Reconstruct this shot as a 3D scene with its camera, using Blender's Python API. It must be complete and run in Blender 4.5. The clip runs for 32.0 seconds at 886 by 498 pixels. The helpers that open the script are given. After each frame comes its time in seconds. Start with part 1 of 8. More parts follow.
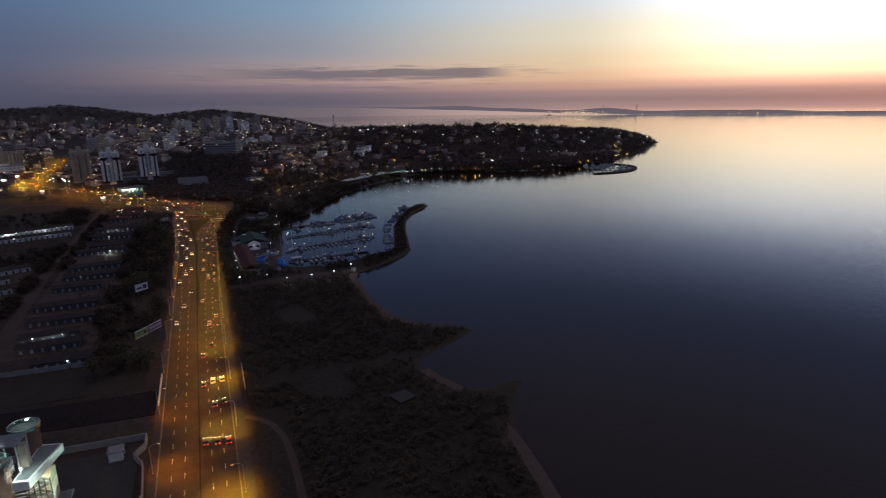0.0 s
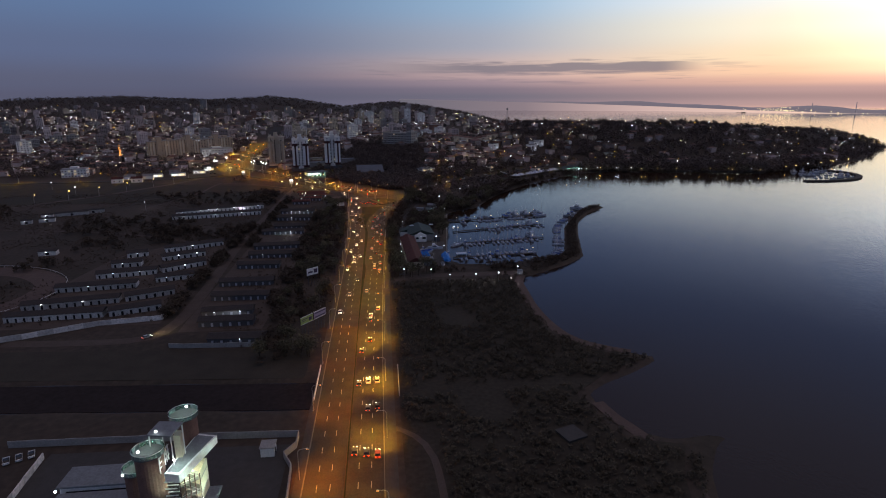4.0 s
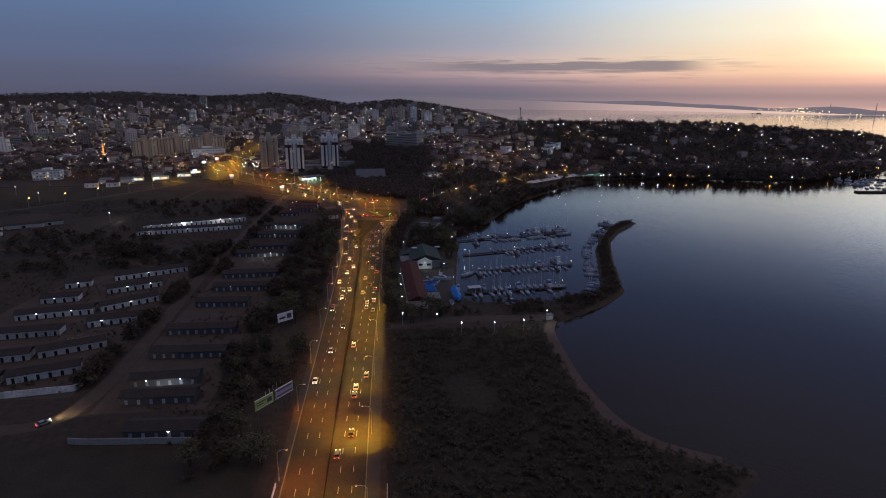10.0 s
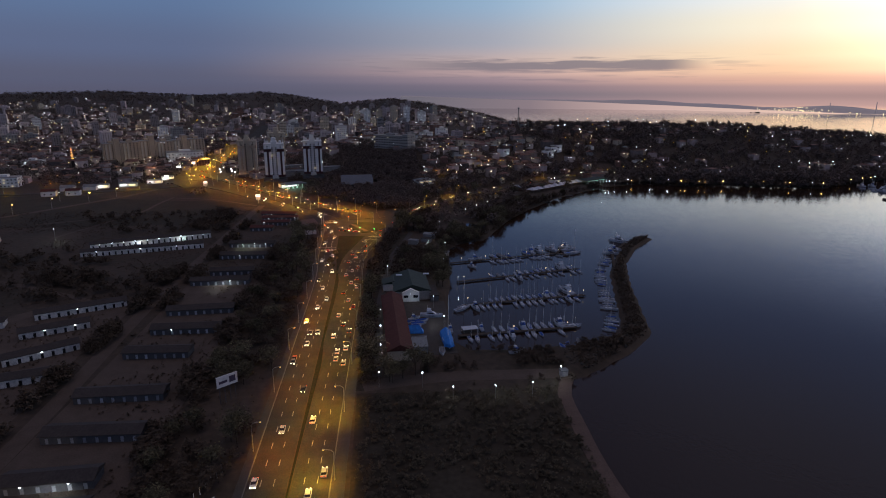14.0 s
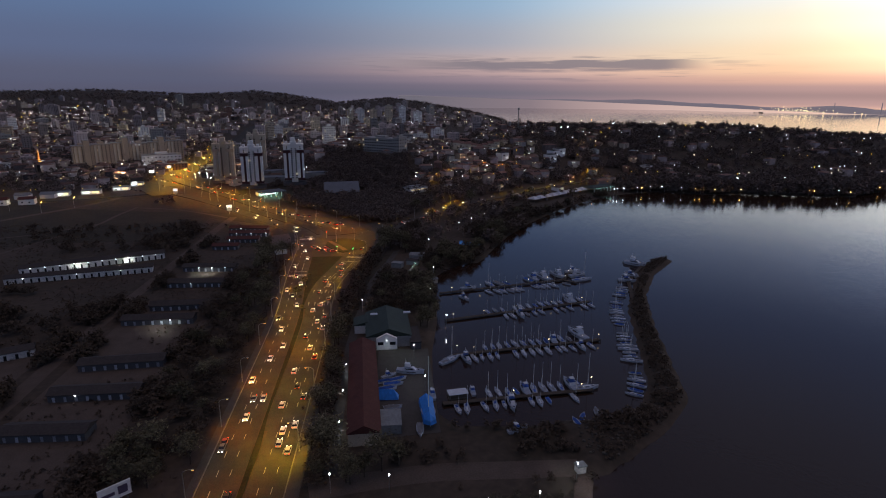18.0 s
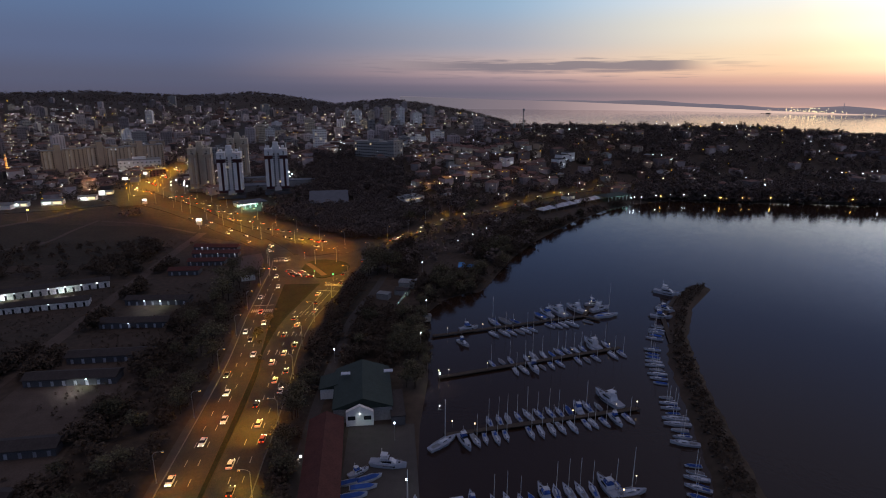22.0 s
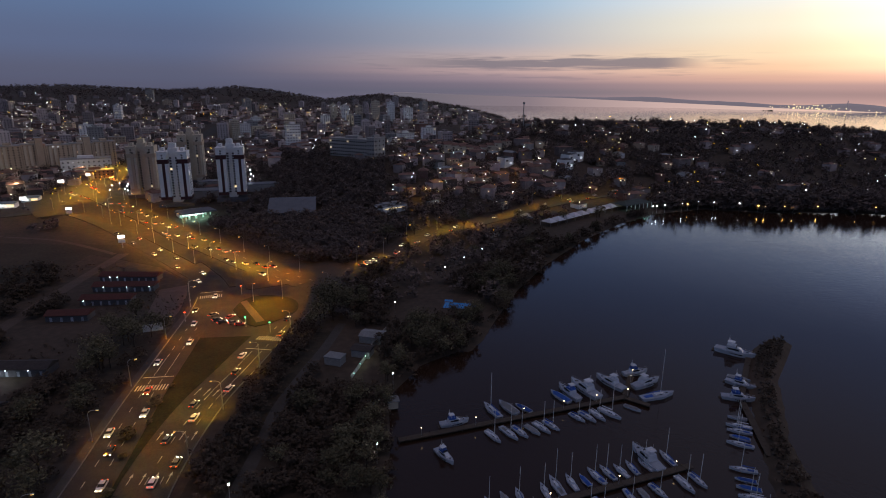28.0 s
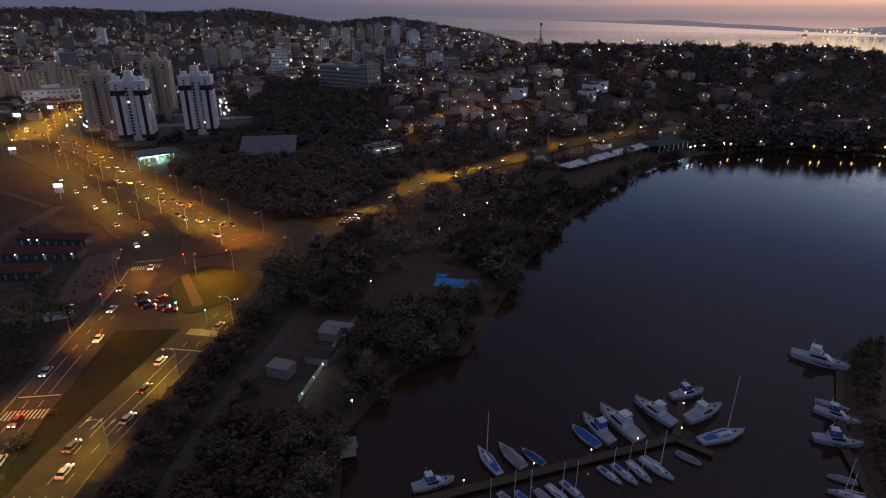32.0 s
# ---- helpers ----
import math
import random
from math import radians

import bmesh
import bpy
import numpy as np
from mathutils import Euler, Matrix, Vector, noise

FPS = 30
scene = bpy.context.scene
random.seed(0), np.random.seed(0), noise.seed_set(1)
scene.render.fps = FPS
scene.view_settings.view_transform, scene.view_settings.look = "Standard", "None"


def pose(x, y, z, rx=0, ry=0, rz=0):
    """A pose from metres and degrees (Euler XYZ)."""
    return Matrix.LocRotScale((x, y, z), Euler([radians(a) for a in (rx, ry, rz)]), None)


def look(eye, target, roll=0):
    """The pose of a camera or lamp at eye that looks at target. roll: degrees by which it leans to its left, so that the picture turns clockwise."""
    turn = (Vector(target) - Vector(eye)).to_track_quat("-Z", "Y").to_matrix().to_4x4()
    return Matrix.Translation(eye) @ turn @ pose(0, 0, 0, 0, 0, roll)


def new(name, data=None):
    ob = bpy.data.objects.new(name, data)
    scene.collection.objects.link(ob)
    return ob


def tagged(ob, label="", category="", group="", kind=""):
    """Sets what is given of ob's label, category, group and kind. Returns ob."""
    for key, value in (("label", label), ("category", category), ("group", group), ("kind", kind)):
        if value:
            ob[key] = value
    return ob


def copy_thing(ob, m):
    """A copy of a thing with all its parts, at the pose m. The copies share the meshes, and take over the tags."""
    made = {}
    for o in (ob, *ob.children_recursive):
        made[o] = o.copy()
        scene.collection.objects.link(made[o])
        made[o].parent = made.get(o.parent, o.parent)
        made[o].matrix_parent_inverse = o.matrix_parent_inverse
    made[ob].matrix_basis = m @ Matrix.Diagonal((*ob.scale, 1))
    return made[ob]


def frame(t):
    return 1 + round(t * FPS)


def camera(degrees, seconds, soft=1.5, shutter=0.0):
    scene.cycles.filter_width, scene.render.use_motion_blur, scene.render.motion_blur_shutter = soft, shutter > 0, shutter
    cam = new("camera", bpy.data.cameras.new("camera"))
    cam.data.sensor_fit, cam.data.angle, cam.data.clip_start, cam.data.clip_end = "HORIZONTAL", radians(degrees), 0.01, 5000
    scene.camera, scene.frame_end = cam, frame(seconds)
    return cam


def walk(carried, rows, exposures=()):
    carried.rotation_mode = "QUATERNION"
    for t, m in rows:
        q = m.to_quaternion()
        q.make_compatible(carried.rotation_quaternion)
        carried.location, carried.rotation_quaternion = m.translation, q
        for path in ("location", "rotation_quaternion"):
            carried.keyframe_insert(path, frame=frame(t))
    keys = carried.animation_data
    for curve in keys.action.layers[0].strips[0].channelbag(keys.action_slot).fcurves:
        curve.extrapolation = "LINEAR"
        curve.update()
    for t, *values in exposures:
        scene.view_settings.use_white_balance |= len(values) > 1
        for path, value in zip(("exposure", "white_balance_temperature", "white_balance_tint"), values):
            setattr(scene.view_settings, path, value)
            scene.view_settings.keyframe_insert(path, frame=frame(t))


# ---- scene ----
cam = camera(75.54, 32.0, soft=1.02, shutter=0.4)
PATH = [
    (0, (5.11, -2.76, 108.22), (42.66, 86.47, 83.16), -0.69),
    (0.5, (4.96, -0.32, 107.44), (36.22, 91.35, 82.56), -0.63),
    (1, (5.14, 2.55, 106.87), (31.55, 95.68, 81.77), -0.59),
    (1.5, (5.51, 5.74, 106.42), (27.13, 100.06, 81.23), -0.46),
    (2, (5.91, 9.15, 106.04), (21.21, 104.67, 80.72), -0.41),
    (2.5, (6.28, 12.75, 105.69), (18.09, 108.77, 80.35), -0.30),
    (3, (6.46, 16.96, 105.67), (17.57, 113.01, 80.16), -0.26),
    (3.5, (6.79, 21.38, 105.50), (17.71, 117.42, 79.89), -0.20),
    (5.5, (8.28, 42.05, 105.18), (18.35, 138.00, 78.89), 0.14),
    (6, (8.72, 47.88, 105.14), (18.82, 143.82, 78.81), 0.19),
    (7, (9.67, 60.22, 105.09), (19.80, 156.16, 78.77), 0.27),
    (8, (10.78, 73.33, 105.04), (20.83, 169.30, 78.80), 0.33),
    (9, (12.05, 87.09, 105.01), (21.95, 183.10, 78.87), 0.35),
    (10, (13.56, 101.30, 104.98), (23.23, 197.36, 78.92), 0.32),
    (11, (15.34, 115.78, 104.99), (24.98, 211.85, 78.96), 0.27),
    (12, (17.47, 130.29, 105.05), (27.21, 226.34, 78.99), 0.23),
    (13, (19.94, 144.73, 105.19), (30.02, 240.72, 79.05), 0.26),
    (14, (22.73, 159.07, 105.39), (33.11, 255.01, 79.18), 0.28),
    (14.5, (24.24, 166.21, 105.51), (34.87, 262.10, 79.23), 0.31),
    (16.5, (30.75, 194.75, 105.91), (41.39, 290.59, 79.44), 0.53),
    (18, (35.55, 216.47, 105.79), (46.06, 312.36, 79.44), 0.42),
    (19, (38.46, 231.19, 105.45), (48.90, 327.10, 79.16), 0.34),
    (20, (41.13, 246.05, 104.95), (51.51, 342.00, 78.74), 0.29),
    (21, (43.54, 261.02, 104.35), (53.81, 356.99, 78.18), 0.29),
    (22, (45.78, 276.02, 103.65), (55.89, 372.02, 77.53), 0.28),
    (23, (47.99, 291.02, 102.86), (57.82, 387.06, 76.78), 0.26),
    (24, (50.31, 306.01, 101.95), (59.79, 402.08, 75.87), 0.19),
    (25, (52.84, 321.00, 100.89), (62.19, 416.97, 74.40), 0.17),
    (25.5, (54.20, 328.49, 100.30), (63.93, 424.38, 73.62), 0.17),
    (26, (55.63, 335.99, 99.67), (65.90, 431.82, 73.00), 0.18),
    (26.5, (57.13, 343.49, 99.01), (67.82, 439.31, 72.45), 0.20),
    (28.5, (64.01, 373.44, 96.00), (74.79, 469.21, 69.32), 0.52),
    (29.5, (67.82, 388.30, 94.47), (78.00, 484.07, 67.56), 0.40),
    (30, (69.72, 395.68, 93.76), (79.52, 491.41, 66.54), 0.29),
    (30.5, (71.57, 403.03, 93.11), (80.69, 497.91, 62.89), 0.33),
    (31, (73.32, 410.34, 92.54), (81.99, 504.23, 59.24), 0.30),
    (31.5, (74.96, 417.62, 92.05), (83.53, 510.76, 56.69), 0.28),
    (32, (76.47, 424.87, 91.66), (84.97, 517.03, 53.79), 0.35),
]
walk(cam, [(t, look(e, g, r)) for t, e, g, r in PATH], [(0, -0.4), (1, -0.18), (2, 0.06), (3, 0.08), (6, 0.02), (32, 0.0)])

# ---- world, light, exposure ----
SUN_AZ = radians(62.0)


def make_world():
    w = bpy.data.worlds.new("dusk_sky")
    w.use_nodes = True
    nt = w.node_tree
    nt.nodes.clear()
    N, K = nt.nodes.new, nt.links.new

    def math_(op, a, b=None, c=None, clamp=False):
        n = N("ShaderNodeMath")
        n.operation, n.use_clamp = op, clamp
        for i, v in enumerate((a, b, c)):
            if v is None:
                continue
            if isinstance(v, (int, float)):
                n.inputs[i].default_value = v
            else:
                K(v, n.inputs[i])
        return n.outputs[0]

    def ramp(fac, stops):
        r = N("ShaderNodeValToRGB")
        els = r.color_ramp.elements
        r.color_ramp.interpolation = "EASE"
        while len(els) < len(stops):
            els.new(0.5)
        for el, (p, c) in zip(els, stops):
            el.position = p
            el.color = (*[((v / 255 + 0.055) / 1.055) ** 2.4 if v > 10 else v / 3294 for v in c], 1)
        K(fac, r.inputs[0])
        return r.outputs[0]

    def mix(f, a, b):
        m = N("ShaderNodeMix")
        m.data_type = "RGBA"
        K(f, m.inputs[0])
        K(a, m.inputs[6])
        K(b, m.inputs[7])
        return m.outputs[2]

    def maprange(v, a, b):
        m = N("ShaderNodeMapRange")
        m.interpolation_type = "SMOOTHSTEP"
        K(v, m.inputs[0])
        m.inputs[1].default_value, m.inputs[2].default_value = a, b
        return m.outputs[0]

    tc = N("ShaderNodeTexCoord")
    sep = N("ShaderNodeSeparateXYZ")
    K(tc.outputs["Generated"], sep.inputs[0])
    x, y, z = sep.outputs
    elev = math_("MULTIPLY", math_("ARCSINE", math_("ABSOLUTE", z)), 57.2958)  # degrees; below the horizon it mirrors
    e = math_("DIVIDE", elev, 30.0, clamp=True)
    az = math_("ARCTAN2", x, y)
    away = math_("ABSOLUTE", math_("SUBTRACT", az, SUN_AZ))
    away = math_("MINIMUM", away, math_("SUBTRACT", 6.28318, away))
    away = math_("MULTIPLY", away, 57.2958)
    left = ramp(e, [(0, (86, 88, 110)), (0.04, (86, 92, 117)), (0.13, (87, 101, 135)), (0.28, (90, 115, 154)), (1, (80, 90, 120))])
    mid = ramp(e, [(0, (116, 112, 126)), (0.02, (128, 117, 131)), (0.042, (162, 141, 150)), (0.065, (202, 171, 169)), (0.09, (208, 182, 176)), (0.16, (174, 177, 190)), (0.28, (156, 186, 213)), (0.45, (86, 113, 164)), (1, (78, 86, 120))])
    right = ramp(e, [(0, (164, 140, 140)), (0.02, (182, 152, 150)), (0.042, (224, 179, 160)), (0.07, (250, 207, 172)), (0.11, (255, 227, 190)), (0.19, (255, 244, 218)), (0.3, (244, 249, 255)), (0.44, (142, 160, 198)), (0.62, (90, 110, 156)), (1, (112, 116, 142))])
    col = mix(maprange(away, 81, 38), left, mid)
    col = mix(maprange(away, 53, 22), col, right)
    # the afterglow where the sun went down
    glow = math_("MULTIPLY", maprange(away, 28, 6), math_("MULTIPLY", maprange(elev, 0.3, 2.4), maprange(elev, 20, 8)))
    vm = N("ShaderNodeVectorMath")
    vm.operation = "SCALE"
    K(col, vm.inputs[0])
    K(math_("MULTIPLY_ADD", glow, 1.1, 1.0), vm.inputs["Scale"])
    col = vm.outputs[0]
    zen = N("ShaderNodeRGB")
    zen.outputs[0].default_value = (0.375, 0.288, 0.292, 1)
    col = mix(maprange(elev, 38, 80), col, zen.outputs[0])
    # the long low cloud bank
    mp = N("ShaderNodeMapping")
    K(tc.outputs["Generated"], mp.inputs[0])
    mp.inputs["Scale"].default_value = (7, 7, 130)
    no = N("ShaderNodeTexNoise")
    K(mp.outputs[0], no.inputs[0])
    no.inputs["Scale"].default_value, no.inputs["Detail"].default_value = 1.6, 6
    wob = math_("MULTIPLY", math_("SUBTRACT", no.outputs[0], 0.5), 1.5)
    lift = math_("ADD", elev, wob)
    band = math_("MULTIPLY", maprange(lift, 1.75, 2.4), maprange(lift, 3.2, 2.85))
    azd = math_("MULTIPLY", az, 57.2958)
    band = math_("MULTIPLY", band, math_("MULTIPLY", maprange(azd, -2, 10), maprange(azd, 31, 26)))
    thin = math_("MULTIPLY", maprange(no.outputs[0], 0.5, 0.68), math_("MULTIPLY", maprange(lift, 1.1, 1.8), maprange(lift, 4.2, 2.8)))
    thin = math_("MULTIPLY", thin, math_("MULTIPLY", maprange(azd, -14, 2), maprange(azd, 40, 26)))
    amount = math_("MAXIMUM", math_("MULTIPLY", band, 0.85), math_("MULTIPLY", thin, 0.45))
    cc = N("ShaderNodeRGB")
    cc.outputs[0].default_value = (0.185, 0.172, 0.22, 1)
    col = mix(amount, col, cc.outputs[0])
    # a share of the physical sky
    sky = N("ShaderNodeTexSky")
    sky.sky_type, sky.sun_disc = "NISHITA", False
    sky.sun_elevation, sky.sun_rotation = radians(0.5), SUN_AZ
    add = N("ShaderNodeMix")
    add.data_type, add.blend_type = "RGBA", "ADD"
    add.inputs[0].default_value = 0.015
    K(col, add.inputs[6])
    K(sky.outputs[0], add.inputs[7])
    bg = N("ShaderNodeBackground")
    bg.inputs[1].default_value = 1.0
    K(add.outputs[2], bg.inputs[0])
    out = N("ShaderNodeOutputWorld")
    K(bg.outputs[0], out.inputs[0])
    scene.world = w


make_world()
scene.view_settings.exposure = 0.25


# ---- materials ----
def mat(name, color, rough=0.85, metal=0.0, var=0.25, scale=0.5, fine=0.0, bump=0.0, emit=None, power=0.0, isle=0.0, obj=0.0, spec=0.3, trans=0.0, ior=1.45):
    """A procedural material: base colour varied by coarse and fine noise, by piece (isle) or by object (obj)."""
    m = bpy.data.materials.new(name)
    m.use_nodes = True
    nt = m.node_tree
    b = nt.nodes["Principled BSDF"]
    b.inputs["Roughness"].default_value, b.inputs["Metallic"].default_value = rough, metal
    b.inputs["Specular IOR Level"].default_value = spec
    b.inputs["IOR"].default_value, b.inputs["Transmission Weight"].default_value = ior, trans
    N, K = nt.nodes.new, nt.links.new
    geo = N("ShaderNodeNewGeometry")
    src = None
    if var > 0:
        hsv = N("ShaderNodeHueSaturation")
        hsv.inputs["Color"].default_value = (*color, 1)
        no = N("ShaderNodeTexNoise")
        no.inputs["Scale"].default_value, no.inputs["Detail"].default_value = scale, 4
        K(geo.outputs["Position"], no.inputs["Vector"])
        val = no.outputs[0]
        if fine:
            n2 = N("ShaderNodeTexNoise")
            n2.inputs["Scale"].default_value, n2.inputs["Detail"].default_value = fine, 3
            K(geo.outputs["Position"], n2.inputs["Vector"])
            av = N("ShaderNodeMath")
            av.operation = "MULTIPLY_ADD"
            K(n2.outputs[0], av.inputs[0])
            av.inputs[1].default_value = 0.6
            half = N("ShaderNodeMath")
            half.operation = "MULTIPLY"
            K(val, half.inputs[0])
            half.inputs[1].default_value = 0.4
            K(half.outputs[0], av.inputs[2])
            val = av.outputs[0]
        mr = N("ShaderNodeMapRange")
        K(val, mr.inputs[0])
        mr.inputs[1].default_value, mr.inputs[2].default_value = 0.3, 0.7
        mr.inputs[3].default_value, mr.inputs[4].default_value = 1 - var, 1 + var
        last = mr.outputs[0]
        for amount, sock in ((isle, geo.outputs["Random Per Island"]), (obj, None)):
            if amount:
                if sock is None:
                    sock = N("ShaderNodeObjectInfo").outputs["Random"]
                m2 = N("ShaderNodeMapRange")
                K(sock, m2.inputs[0])
                m2.inputs[3].default_value, m2.inputs[4].default_value = 1 - amount, 1 + amount
                mu = N("ShaderNodeMath")
                mu.operation = "MULTIPLY"
                K(last, mu.inputs[0])
                K(m2.outputs[0], mu.inputs[1])
                last = mu.outputs[0]
        K(last, hsv.inputs["Value"])
        K(hsv.outputs[0], b.inputs["Base Color"])
        src = val
    else:
        b.inputs["Base Color"].default_value = (*color, 1)
    if bump and src:
        bp = N("ShaderNodeBump")
        bp.inputs["Strength"].default_value, bp.inputs["Distance"].default_value = bump, 0.1
        K(src, bp.inputs["Height"])
        K(bp.outputs[0], b.inputs["Normal"])
    if emit:
        b.inputs["Emission Color"].default_value = (*emit, 1)
        b.inputs["Emission Strength"].default_value = power
    return m


def ground_material():
    """Grass, scrub and bare earth in patches."""
    m = mat("ground", (0.05, 0.055, 0.03), 0.95, var=0.0)
    nt = m.node_tree
    N, K, b = nt.nodes.new, nt.links.new, nt.nodes["Principled BSDF"]
    geo = N("ShaderNodeNewGeometry")
    cols = []
    for scale, stops in ((0.02, ((0.35, (0.052, 0.042, 0.031)), (0.5, (0.072, 0.053, 0.042)), (0.68, (0.098, 0.068, 0.054)))),
                         (0.35, ((0.3, (0.026, 0.023, 0.016)), (0.55, (0.06, 0.047, 0.035)), (0.75, (0.095, 0.07, 0.054))))):
        no = N("ShaderNodeTexNoise")
        no.inputs["Scale"].default_value, no.inputs["Detail"].default_value = scale, 6
        K(geo.outputs["Position"], no.inputs["Vector"])
        r = N("ShaderNodeValToRGB")
        r.color_ramp.elements.new(0.5)
        for el, (p, c) in zip(r.color_ramp.elements, stops):
            el.position, el.color = p, (*c, 1)
        K(no.outputs[0], r.inputs[0])
        cols.append(r.outputs[0])
    mx = N("ShaderNodeMix")
    mx.data_type = "RGBA"
    mx.inputs[0].default_value = 0.5
    K(cols[0], mx.inputs[6])
    K(cols[1], mx.inputs[7])
    K(mx.outputs[2], b.inputs["Base Color"])
    return m


def water_material():
    m = mat("lake_water", (0.03, 0.017, 0.0115), 0.04, var=0.0, spec=0.5, ior=1.33)
    nt = m.node_tree
    N, K, b = nt.nodes.new, nt.links.new, nt.nodes["Principled BSDF"]
    geo = N("ShaderNodeNewGeometry")
    outs = []
    for scale, detail in ((0.05, 2), (0.6, 4)):
        no = N("ShaderNodeTexNoise")
        no.inputs["Scale"].default_value, no.inputs["Detail"].default_value = scale, detail
        K(geo.outputs["Position"], no.inputs["Vector"])
        outs.append(no.outputs[0])
    bp = N("ShaderNodeBump")
    bp.inputs["Strength"].default_value, bp.inputs["Distance"].default_value = 0.22, 0.25
    K(outs[1], bp.inputs["Height"])
    K(bp.outputs[0], b.inputs["Normal"])
    mr = N("ShaderNodeMapRange")
    K(outs[0], mr.inputs[0])
    mr.inputs[1].default_value, mr.inputs[2].default_value = 0.35, 0.7
    mr.inputs[3].default_value, mr.inputs[4].default_value = 0.035, 0.085
    K(mr.outputs[0], b.inputs["Roughness"])
    return m


